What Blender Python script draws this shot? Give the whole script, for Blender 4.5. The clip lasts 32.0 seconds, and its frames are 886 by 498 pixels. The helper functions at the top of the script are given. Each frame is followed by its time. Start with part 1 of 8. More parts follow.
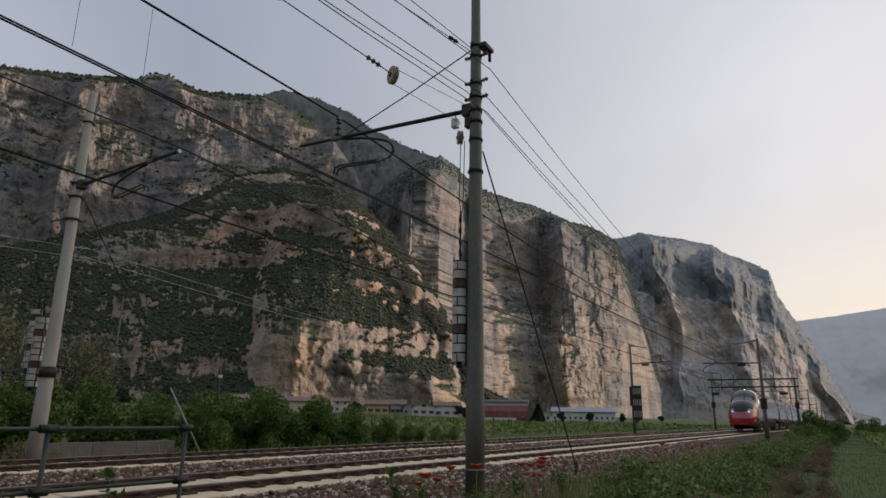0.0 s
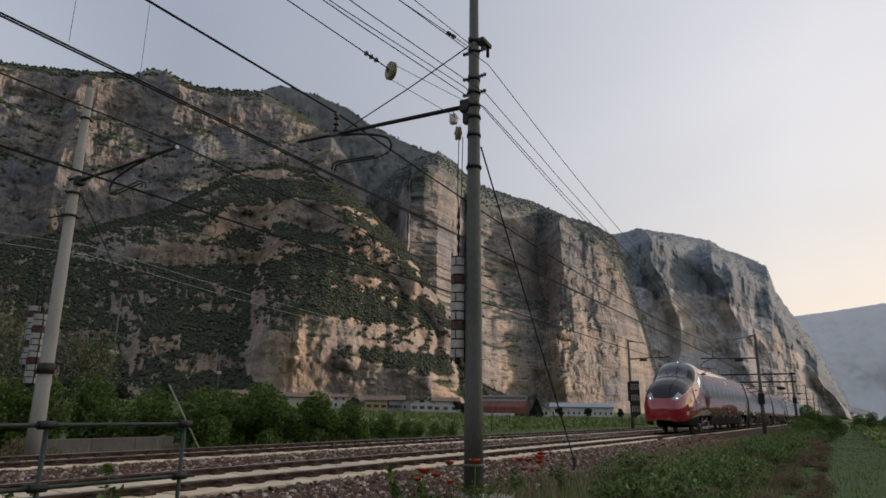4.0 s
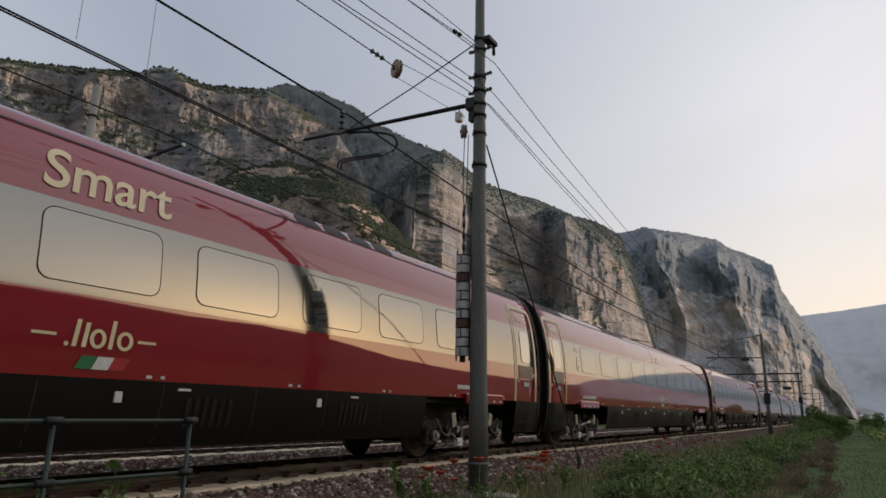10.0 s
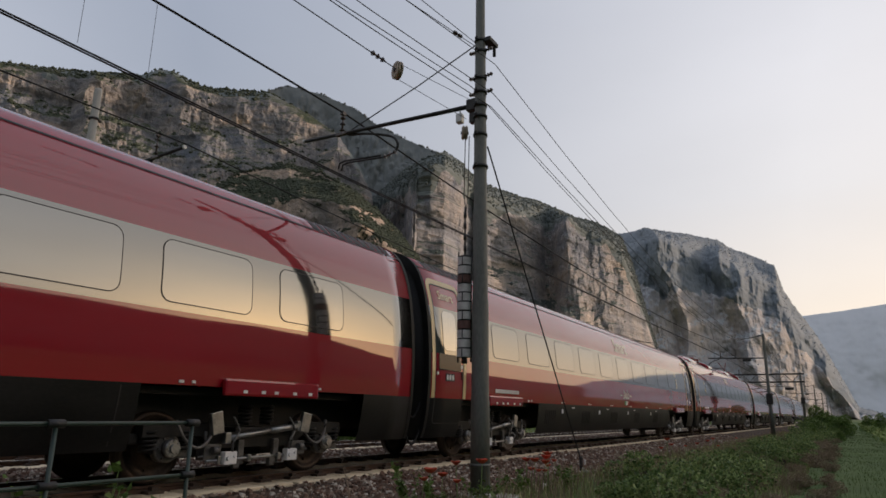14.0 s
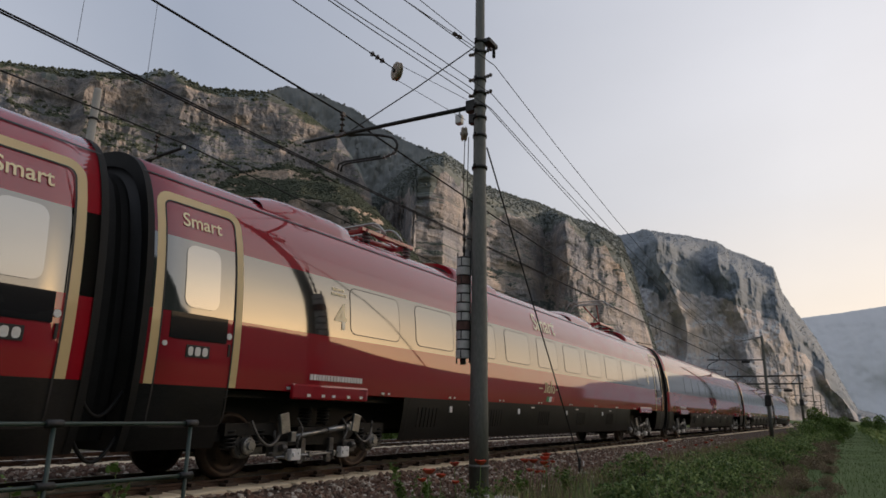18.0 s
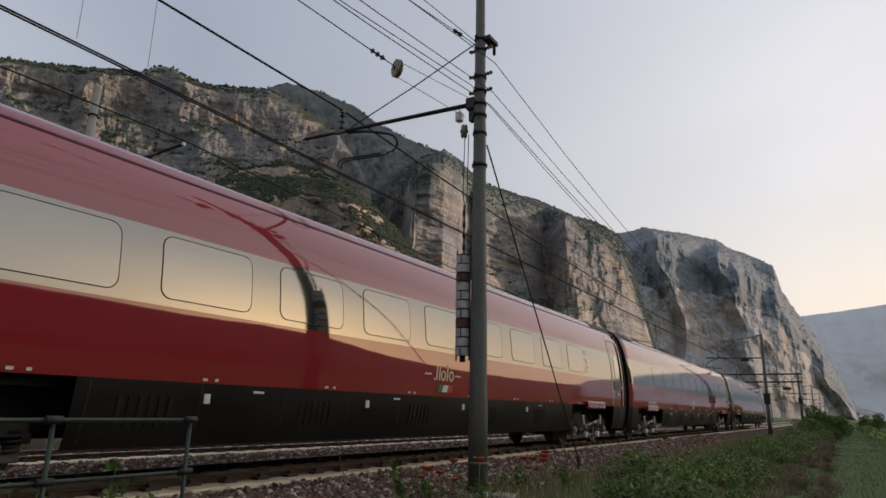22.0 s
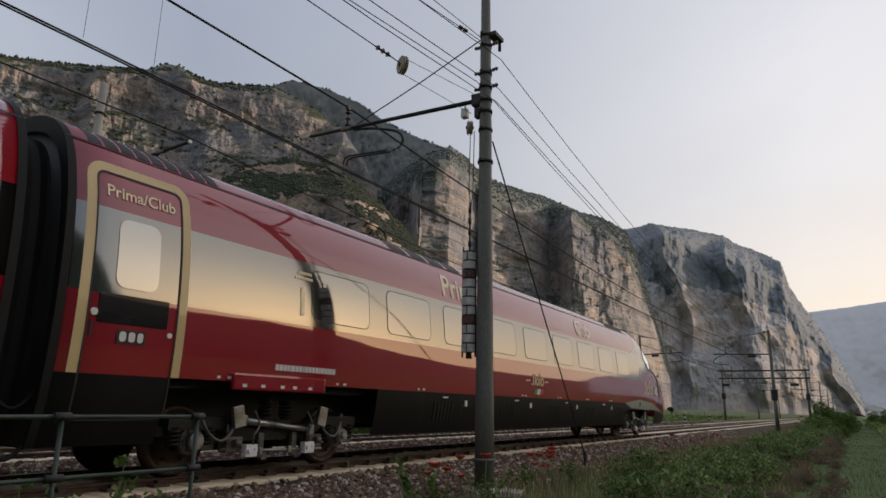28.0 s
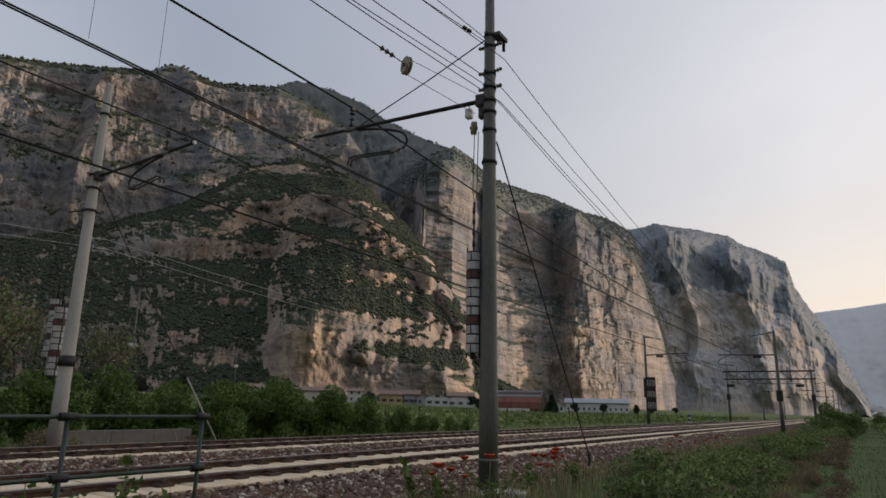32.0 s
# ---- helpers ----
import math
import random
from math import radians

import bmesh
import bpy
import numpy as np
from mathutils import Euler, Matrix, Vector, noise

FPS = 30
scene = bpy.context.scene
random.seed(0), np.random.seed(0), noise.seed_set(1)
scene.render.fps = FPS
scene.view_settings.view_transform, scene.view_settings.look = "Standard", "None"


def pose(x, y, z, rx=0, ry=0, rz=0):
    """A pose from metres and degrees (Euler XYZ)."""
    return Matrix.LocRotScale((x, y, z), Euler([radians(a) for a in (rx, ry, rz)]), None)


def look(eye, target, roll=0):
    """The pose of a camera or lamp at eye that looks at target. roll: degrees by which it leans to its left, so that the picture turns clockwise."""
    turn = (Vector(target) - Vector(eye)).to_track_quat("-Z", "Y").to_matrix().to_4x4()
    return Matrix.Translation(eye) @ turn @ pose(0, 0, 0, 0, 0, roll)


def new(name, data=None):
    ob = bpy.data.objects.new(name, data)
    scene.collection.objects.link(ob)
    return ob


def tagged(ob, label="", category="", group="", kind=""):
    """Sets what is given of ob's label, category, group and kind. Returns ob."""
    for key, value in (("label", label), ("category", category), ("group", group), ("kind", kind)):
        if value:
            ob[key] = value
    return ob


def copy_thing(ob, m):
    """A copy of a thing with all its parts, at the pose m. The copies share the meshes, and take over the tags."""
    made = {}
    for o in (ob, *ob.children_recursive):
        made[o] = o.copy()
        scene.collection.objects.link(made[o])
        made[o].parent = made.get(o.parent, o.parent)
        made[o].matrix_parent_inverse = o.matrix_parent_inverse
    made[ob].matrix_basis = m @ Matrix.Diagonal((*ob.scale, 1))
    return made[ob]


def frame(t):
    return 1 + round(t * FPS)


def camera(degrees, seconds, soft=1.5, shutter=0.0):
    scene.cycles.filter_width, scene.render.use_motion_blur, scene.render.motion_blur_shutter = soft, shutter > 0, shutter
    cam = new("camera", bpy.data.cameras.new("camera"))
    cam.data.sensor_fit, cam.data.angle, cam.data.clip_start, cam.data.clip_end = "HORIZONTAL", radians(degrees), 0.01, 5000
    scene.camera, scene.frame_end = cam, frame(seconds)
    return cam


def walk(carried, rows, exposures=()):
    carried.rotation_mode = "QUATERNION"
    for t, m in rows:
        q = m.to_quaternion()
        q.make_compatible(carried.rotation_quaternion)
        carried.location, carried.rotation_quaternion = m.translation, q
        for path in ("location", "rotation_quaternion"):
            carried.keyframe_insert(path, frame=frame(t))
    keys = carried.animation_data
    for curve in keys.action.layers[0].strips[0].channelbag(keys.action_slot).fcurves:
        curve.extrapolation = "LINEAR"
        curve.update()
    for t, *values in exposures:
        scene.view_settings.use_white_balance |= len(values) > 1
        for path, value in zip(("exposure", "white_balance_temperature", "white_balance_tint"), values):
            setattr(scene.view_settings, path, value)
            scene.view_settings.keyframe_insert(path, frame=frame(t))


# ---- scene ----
# ---- camera: hand-held, on the path below the line ----
cam = camera(68.40, 32.0, soft=1.6)
EYE = Vector((0.0, 0.0, 0.907))
HOLD = [  # seconds, bearing, tilt, lean
    (0, 30.75, 14.53, 0.84),
    (0.5, 30.63, 14.56, 0.81),
    (1, 30.63, 14.36, 0.75),
    (1.5, 30.68, 14.27, 0.70),
    (2, 30.73, 14.23, 0.65),
    (2.5, 30.78, 14.18, 0.64),
    (3, 30.77, 14.15, 0.65),
    (3.5, 30.64, 14.19, 0.66),
    (5.5, 30.61, 13.96, 0.90),
    (6, 30.83, 13.95, 0.92),
    (6.5, 30.84, 13.97, 0.95),
    (7, 30.85, 14.12, 0.97),
    (7.5, 30.84, 14.23, 0.97),
    (8, 30.85, 14.23, 0.98),
    (8.5, 30.91, 14.23, 1.00),
    (9, 30.84, 14.22, 1.03),
    (9.5, 30.93, 14.14, 1.03),
    (10, 31.06, 14.00, 1.03),
    (10.5, 31.12, 13.64, 1.03),
    (11, 31.21, 13.47, 1.03),
    (11.5, 31.12, 13.49, 1.01),
    (12, 31.15, 13.71, 0.98),
    (12.5, 31.13, 13.89, 0.94),
    (13, 31.11, 14.03, 0.90),
    (13.5, 31.14, 14.12, 0.87),
    (14, 31.18, 14.12, 0.85),
    (14.5, 31.18, 14.13, 0.84),
    (16.5, 31.08, 14.42, 0.93),
    (17, 31.13, 14.44, 0.94),
    (17.5, 31.05, 14.34, 0.95),
    (18, 31.10, 14.21, 0.98),
    (18.5, 31.12, 14.14, 1.02),
    (19, 31.16, 14.12, 1.05),
    (19.5, 31.26, 14.14, 1.08),
    (20, 31.29, 14.14, 1.10),
    (20.5, 31.26, 14.05, 1.11),
    (21, 31.20, 13.99, 1.13),
    (21.5, 31.12, 13.99, 1.14),
    (22, 31.07, 13.98, 1.13),
    (22.5, 31.11, 13.97, 1.12),
    (23, 31.11, 13.87, 1.09),
    (23.5, 31.18, 13.85, 1.08),
    (24, 31.27, 13.81, 1.10),
    (24.5, 31.31, 13.88, 1.12),
    (25, 31.38, 13.92, 1.13),
    (25.5, 31.42, 13.91, 1.12),
    (27.5, 31.50, 13.66, 1.09),
    (28, 31.60, 13.68, 1.10),
    (28.5, 31.73, 13.68, 1.11),
    (29, 31.80, 13.68, 1.13),
    (29.5, 31.91, 13.58, 1.14),
    (30, 31.88, 13.52, 1.15),
    (30.5, 31.89, 13.52, 1.17),
    (31, 31.90, 13.60, 1.17),
    (31.5, 31.90, 13.71, 1.17),
    (32, 31.97, 13.71, 1.17),
]


def aim(bearing, tilt, lean):
    b, t = radians(bearing), radians(tilt)
    way = Vector((math.cos(b) * math.cos(t), math.sin(b) * math.cos(t), math.sin(t)))
    return look(EYE, EYE + way * 10, lean)


walk(cam, [(t, aim(b, e, r)) for t, b, e, r in HOLD], exposures=[(0.0, 0.0), (8.0, 0.05), (28.0, 0.08), (30.0, 0.16), (31.0, 0.20), (31.7, 0.02), (32.0, 0.0)])
# ---- light: a low evening sun that lights the cliffs while the valley floor lies in a ridge's shade ----
SUN_BEARING, SUN_HEIGHT = -46.0, 6.8
world = bpy.data.worlds.new("evening_sky")
scene.world = world
world.use_nodes = True
_n = world.node_tree.nodes
_sky = _n.new("ShaderNodeTexSky")
_sky.sky_type = "NISHITA"
_sky.sun_disc = False
_sky.sun_elevation = radians(SUN_HEIGHT)
_sky.sun_rotation = radians(90 - SUN_BEARING)
_sky.air_density, _sky.dust_density, _sky.ozone_density = 1.0, 2.8, 1.2
# the haze evens the clear sky out
_haze = _n.new("ShaderNodeMix")
_haze.data_type = "RGBA"
_haze.inputs[0].default_value = 0.80
_haze.inputs[7].default_value = (4.72, 4.58, 4.62, 1)
world.node_tree.links.new(_sky.outputs["Color"], _haze.inputs[6])
# and spreads a wide, soft aureole round the sun's side of it
_b, _h = radians(SUN_BEARING), radians(SUN_HEIGHT)
_way = _n.new("ShaderNodeTexCoord")
_dot = _n.new("ShaderNodeVectorMath")
_dot.operation = "DOT_PRODUCT"
_dot.inputs[1].default_value = (math.cos(_b) * math.cos(_h), math.sin(_b) * math.cos(_h), math.sin(_h))
world.node_tree.links.new(_way.outputs["Generated"], _dot.inputs[0])
_aura = _n.new("ShaderNodeValToRGB")
_e = _aura.color_ramp.elements
_e[0].position, _e[0].color = 0.0, (0.78, 0.80, 0.84, 1)
_e[1].position, _e[1].color = 1.0, (0.90, 0.86, 0.82, 1)
_e.new(0.45).color = (0.42, 0.465, 0.535, 1)
_e.new(0.65).color = (0.57, 0.595, 0.635, 1)
_e.new(0.84).color = (0.86, 0.85, 0.845, 1)
_half = _n.new("ShaderNodeMath")
_half.operation = "MULTIPLY_ADD"
_half.inputs[1].default_value, _half.inputs[2].default_value = 0.5, 0.5
world.node_tree.links.new(_dot.outputs["Value"], _half.inputs[0])
world.node_tree.links.new(_half.outputs[0], _aura.inputs[0])
_tone = _n.new("ShaderNodeMix")
_tone.data_type, _tone.blend_type = "RGBA", "MULTIPLY"
_tone.inputs[0].default_value = 1.0
world.node_tree.links.new(_haze.outputs[2], _tone.inputs[6])
world.node_tree.links.new(_aura.outputs[0], _tone.inputs[7])
_part = _n.new("ShaderNodeSeparateXYZ")
world.node_tree.links.new(_way.outputs["Generated"], _part.inputs[0])
_rise = _n.new("ShaderNodeValToRGB")
_e = _rise.color_ramp.elements
_e[0].position, _e[0].color = 0.0, (1.0, 0.88, 0.76, 1)
_e[1].position, _e[1].color = 1.0, (0.86, 0.89, 0.95, 1)
_e.new(0.14).color = (1.0, 0.92, 0.83, 1)
_e.new(0.30).color = (0.93, 0.93, 0.935, 1)
_e.new(0.55).color = (0.88, 0.905, 0.95, 1)
world.node_tree.links.new(_part.outputs[2], _rise.inputs[0])
_tone2 = _n.new("ShaderNodeMix")
_tone2.data_type, _tone2.blend_type = "RGBA", "MULTIPLY"
_tone2.inputs[0].default_value = 1.0
world.node_tree.links.new(_tone.outputs[2], _tone2.inputs[6])
world.node_tree.links.new(_rise.outputs[0], _tone2.inputs[7])
_veil = _n.new("ShaderNodeTexNoise")
_veil.inputs["Scale"].default_value, _veil.inputs["Detail"].default_value = 2.2, 5
_flat = _n.new("ShaderNodeMapping")
_flat.inputs["Scale"].default_value = (1, 1, 2.6)
world.node_tree.links.new(_way.outputs["Generated"], _flat.inputs["Vector"])
world.node_tree.links.new(_flat.outputs[0], _veil.inputs["Vector"])
_span = _n.new("ShaderNodeMapRange")
_span.inputs["To Min"].default_value, _span.inputs["To Max"].default_value = 0.94, 1.10
world.node_tree.links.new(_veil.outputs["Fac"], _span.inputs["Value"])
_tone3 = _n.new("ShaderNodeVectorMath")
_tone3.operation = "SCALE"
world.node_tree.links.new(_tone2.outputs[2], _tone3.inputs[0])
world.node_tree.links.new(_span.outputs[0], _tone3.inputs["Scale"])
world.node_tree.links.new(_tone3.outputs[0], _n["Background"].inputs["Color"])
_n["Background"].inputs["Strength"].default_value = 0.235
sun_light = bpy.data.lights.new("sun", "SUN")
sun_light.energy, sun_light.angle, sun_light.color = 3.1, radians(2.5), (1.0, 0.80, 0.66)
sun = new("sun", sun_light)
sun.matrix_world = look((60 * math.cos(_b), 60 * math.sin(_b), 60 * math.tan(_h)), (0, 0, 0))
# ---- tools for meshes and materials ----
RNG = np.random.default_rng(5)


def hashed(ix, iy, iz):
    n = (ix.astype(np.int64) * 374761393 + iy.astype(np.int64) * 668265263 + iz.astype(np.int64) * 1274126177) & 0x7FFFFFFF
    n = ((n ^ (n >> 13)) * 1103515245) & 0x7FFFFFFF
    n = (n ^ (n >> 16)) & 0xFFFF
    return n / 65535.0


def vnoise(x, y, z=0.0):
    """Smooth value noise from 0 to 1 on arrays."""
    x, y, z = np.broadcast_arrays(np.asarray(x, float), np.asarray(y, float), np.asarray(z, float))
    ix, iy, iz = np.floor(x), np.floor(y), np.floor(z)
    fx, fy, fz = x - ix, y - iy, z - iz
    fx, fy, fz = (f * f * (3 - 2 * f) for f in (fx, fy, fz))
    out = 0.0
    for a in (0, 1):
        for b in (0, 1):
            for c in (0, 1):
                w = (fx if a else 1 - fx) * (fy if b else 1 - fy) * (fz if c else 1 - fz)
                out = out + w * hashed(ix + a, iy + b, iz + c)
    return out


def fbm(x, y, z=0.0, octaves=4):
    out, amp, total = 0.0, 1.0, 0.0
    for k in range(octaves):
        f = 2.03 ** k
        out = out + amp * vnoise(np.asarray(x) * f + 17 * k, np.asarray(y) * f + 5 * k, np.asarray(z) * f)
        total += amp
        amp *= 0.5
    return out / total


def mesh_from(name, verts, faces, mats, smooth=False, slots=None):
    me = bpy.data.meshes.new(name)
    me.from_pydata([tuple(v) for v in verts], [], [tuple(f) for f in faces])
    for m in (mats if isinstance(mats, (list, tuple)) else [mats]):
        me.materials.append(m)
    if slots is not None:
        me.polygons.foreach_set("material_index", np.asarray(slots, dtype=np.int32))
    if smooth:
        me.polygons.foreach_set("use_smooth", np.ones(len(me.polygons), dtype=bool))
    me.update()
    return me


def quads_mesh(name, verts, quads, mats, smooth=False, slots=None):
    """Big meshes from arrays: verts n x 3, faces m x k."""
    me = bpy.data.meshes.new(name)
    verts, quads = np.asarray(verts, dtype=np.float32), np.asarray(quads, dtype=np.int32)
    m, k = quads.shape
    me.vertices.add(len(verts))
    me.vertices.foreach_set("co", verts.ravel())
    me.loops.add(m * k)
    me.loops.foreach_set("vertex_index", quads.ravel())
    me.polygons.add(m)
    me.polygons.foreach_set("loop_start", np.arange(0, m * k, k, dtype=np.int32))
    for mm in (mats if isinstance(mats, (list, tuple)) else [mats]):
        me.materials.append(mm)
    if slots is not None:
        me.polygons.foreach_set("material_index", np.asarray(slots, dtype=np.int32))
    me.polygons.foreach_set("use_smooth", np.full(m, bool(smooth)))
    me.update(calc_edges=True)
    me.validate()
    return me


def grid_quads(nu, nv):
    i, j = np.meshgrid(np.arange(nu - 1), np.arange(nv - 1), indexing="ij")
    a = i * nv + j
    return np.stack([a, a + nv, a + nv + 1, a + 1], -1).reshape(-1, 4)


def part(name, bm, material, parent, label=""):
    """One mesh object out of a bmesh, under a thing or a part."""
    me = bpy.data.meshes.new(name)
    bm.to_mesh(me)
    bm.free()
    for m in (material if isinstance(material, (list, tuple)) else [material]):
        me.materials.append(m)
    return piece(name, me, parent, label)


def piece(name, me, parent, label="", at=None):
    ob = new(name, me)
    ob.parent = parent
    if at is not None:
        ob.matrix_basis = at
    return tagged(ob, label) if label else ob


def thing(name, at, label, category, group="", kind="", me=None):
    ob = new(name, me)
    ob.matrix_basis = at
    return tagged(ob, label, category, group, kind)


def box(bm, x0, x1, y0, y1, z0, z1, bevel=0.0, slot=0):
    r = bmesh.ops.create_cube(bm, size=1.0, matrix=Matrix.Translation(((x0 + x1) / 2, (y0 + y1) / 2, (z0 + z1) / 2)) @ Matrix.Diagonal((abs(x1 - x0), abs(y1 - y0), abs(z1 - z0), 1)))
    vs = r["verts"]
    fs = list({f for v in vs for f in v.link_faces})
    for f in fs:
        f.material_index = slot
    if bevel > 0:
        es = list({e for v in vs for e in v.link_edges})
        bmesh.ops.bevel(bm, geom=es, offset=bevel, segments=2, affect="EDGES", profile=0.6)
    return bm


def rod(bm, a, b, r0, r1=None, sides=10, slot=0, smooth=True):
    """A round bar from a to b."""
    a, b = Vector(a), Vector(b)
    d = b - a
    m = Matrix.Translation((a + b) / 2) @ d.to_track_quat("Z", "Y").to_matrix().to_4x4()
    r = bmesh.ops.create_cone(bm, cap_ends=True, segments=sides, radius1=r0, radius2=r0 if r1 is None else r1, depth=d.length, matrix=m)
    for f in {f for v in r["verts"] for f in v.link_faces}:
        f.material_index = slot
        f.smooth = smooth and len(f.verts) == 4
    return bm


def ball(bm, c, r, squash=(1, 1, 1), u=10, v=7, slot=0):
    q = bmesh.ops.create_uvsphere(bm, u_segments=u, v_segments=v, radius=r, matrix=Matrix.Translation(c) @ Matrix.Diagonal((*squash, 1)))
    for f in {f for w in q["verts"] for f in w.link_faces}:
        f.material_index, f.smooth = slot, True
    return bm


def tube(points, r, sides=6):
    """Verts and faces of a bent round wire through points."""
    P = np.asarray(points, float)
    T = np.gradient(P, axis=0)
    T /= np.linalg.norm(T, axis=1)[:, None]
    up = np.where(np.abs(T[:, 2:3]) > 0.95, [[1.0, 0, 0]], [[0, 0, 1.0]])
    A = np.cross(T, up)
    A /= np.linalg.norm(A, axis=1)[:, None]
    B = np.cross(T, A)
    w = np.linspace(0, 2 * np.pi, sides, endpoint=False)
    R = np.broadcast_to(np.asarray(r, float), (len(P),))[:, None, None]
    V = P[:, None, :] + R * (np.cos(w)[None, :, None] * A[:, None, :] + np.sin(w)[None, :, None] * B[:, None, :])
    n = len(P)
    F = []
    for i in range(n - 1):
        for j in range(sides):
            k = (j + 1) % sides
            F.append((i * sides + j, i * sides + k, (i + 1) * sides + k, (i + 1) * sides + j))
    F.append(tuple(range(sides - 1, -1, -1)))
    F.append(tuple((n - 1) * sides + j for j in range(sides)))
    return V.reshape(-1, 3), F


def join(*pieces):
    V, F, o = [], [], 0
    for v, f in pieces:
        V.append(np.asarray(v))
        F += [tuple(i + o for i in g) for g in f]
        o += len(v)
    return np.concatenate(V), F


def nodes_of(name):
    m = bpy.data.materials.new(name)
    m.use_nodes = True
    t = m.node_tree
    return m, t, t.nodes["Principled BSDF"], t.links


def surface(name, one, two, scale=3.0, fine=40.0, rough=0.6, metal=0.0, bump=0.1, stretch=(1, 1, 1), spec=0.5, coat=0.0, low=0.35, high=0.65, rough_var=0.15, by_piece=0.0, world_space=False):
    """A surface of two colours, broken up at two scales, with fine relief."""
    m, t, p, l = nodes_of(name)
    N = t.nodes.new
    if world_space:
        co = N("ShaderNodeNewGeometry").outputs["Position"]
    else:
        co = N("ShaderNodeTexCoord").outputs["Object"]
    mp = N("ShaderNodeMapping")
    mp.inputs["Scale"].default_value = stretch
    l.new(co, mp.inputs["Vector"])
    n1, n2 = N("ShaderNodeTexNoise"), N("ShaderNodeTexNoise")
    n1.inputs["Scale"].default_value, n2.inputs["Scale"].default_value = scale, fine
    n1.inputs["Detail"].default_value, n2.inputs["Detail"].default_value = 6, 4
    l.new(mp.outputs[0], n1.inputs["Vector"])
    l.new(mp.outputs[0], n2.inputs["Vector"])
    mix = N("ShaderNodeMix")
    mix.inputs[0].default_value = 0.35
    l.new(n1.outputs["Fac"], mix.inputs[2])
    l.new(n2.outputs["Fac"], mix.inputs[3])
    ramp = N("ShaderNodeValToRGB")
    ramp.color_ramp.elements[0].position, ramp.color_ramp.elements[1].position = low, high
    ramp.color_ramp.elements[0].color, ramp.color_ramp.elements[1].color = (*one, 1), (*two, 1)
    l.new(mix.outputs[0], ramp.inputs[0])
    col = ramp.outputs[0]
    if by_piece > 0:
        info = N("ShaderNodeObjectInfo")
        hs = N("ShaderNodeHueSaturation")
        mr = N("ShaderNodeMapRange")
        mr.inputs["To Min"].default_value, mr.inputs["To Max"].default_value = 1 - by_piece, 1 + by_piece
        l.new(info.outputs["Random"], mr.inputs["Value"])
        l.new(mr.outputs[0], hs.inputs["Value"])
        l.new(col, hs.inputs["Color"])
        col = hs.outputs[0]
    l.new(col, p.inputs["Base Color"])
    rr = N("ShaderNodeMapRange")
    rr.inputs["To Min"].default_value, rr.inputs["To Max"].default_value = max(0.02, rough - rough_var), min(1, rough + rough_var)
    l.new(n1.outputs["Fac"], rr.inputs["Value"])
    l.new(rr.outputs[0], p.inputs["Roughness"])
    p.inputs["Metallic"].default_value = metal
    p.inputs["Specular IOR Level"].default_value = spec
    p.inputs["Coat Weight"].default_value = coat
    if bump > 0:
        b = N("ShaderNodeBump")
        b.inputs["Strength"].default_value, b.inputs["Distance"].default_value = min(1.0, bump * 4), bump * 0.1
        l.new(n2.outputs["Fac"], b.inputs["Height"])
        l.new(b.outputs[0], p.inputs["Normal"])
    return m


def island_surface(name, colours, rough=0.85, fine=30.0, bump=0.1, trans=0.0):
    """Colours that change from piece to piece of one joined mesh."""
    m, t, p, l = nodes_of(name)
    N = t.nodes.new
    g = N("ShaderNodeNewGeometry")
    ramp = N("ShaderNodeValToRGB")
    e = ramp.color_ramp.elements
    for k, c in enumerate(colours):
        x = k / max(1, len(colours) - 1)
        if k < 2:
            e[k].position, e[k].color = (0, 1)[k] if len(colours) == 2 else x, (*c, 1)
        else:
            e.new(x).color = (*c, 1)
    l.new(g.outputs["Random Per Island"], ramp.inputs[0])
    n = N("ShaderNodeTexNoise")
    n.inputs["Scale"].default_value = fine
    l.new(g.outputs["Position"], n.inputs["Vector"])
    hs = N("ShaderNodeHueSaturation")
    mr = N("ShaderNodeMapRange")
    mr.inputs["To Min"].default_value, mr.inputs["To Max"].default_value = 0.7, 1.3
    l.new(n.outputs["Fac"], mr.inputs["Value"])
    l.new(mr.outputs[0], hs.inputs["Value"])
    l.new(ramp.outputs[0], hs.inputs["Color"])
    l.new(hs.outputs[0], p.inputs["Base Color"])
    p.inputs["Roughness"].default_value = rough
    p.inputs["Specular IOR Level"].default_value = 0.3
    if trans > 0:
        tr = N("ShaderNodeBsdfTranslucent")
        l.new(hs.outputs[0], tr.inputs["Color"])
        mx = N("ShaderNodeMixShader")
        mx.inputs[0].default_value = trans
        l.new(p.outputs[0], mx.inputs[1])
        l.new(tr.outputs[0], mx.inputs[2])
        l.new(mx.outputs[0], t.nodes["Material Output"].inputs["Surface"])
    if bump > 0:
        b = N("ShaderNodeBump")
        b.inputs["Strength"].default_value, b.inputs["Distance"].default_value = 0.5, bump * 0.1
        l.new(n.outputs["Fac"], b.inputs["Height"])
        l.new(b.outputs[0], p.inputs["Normal"])
    return m
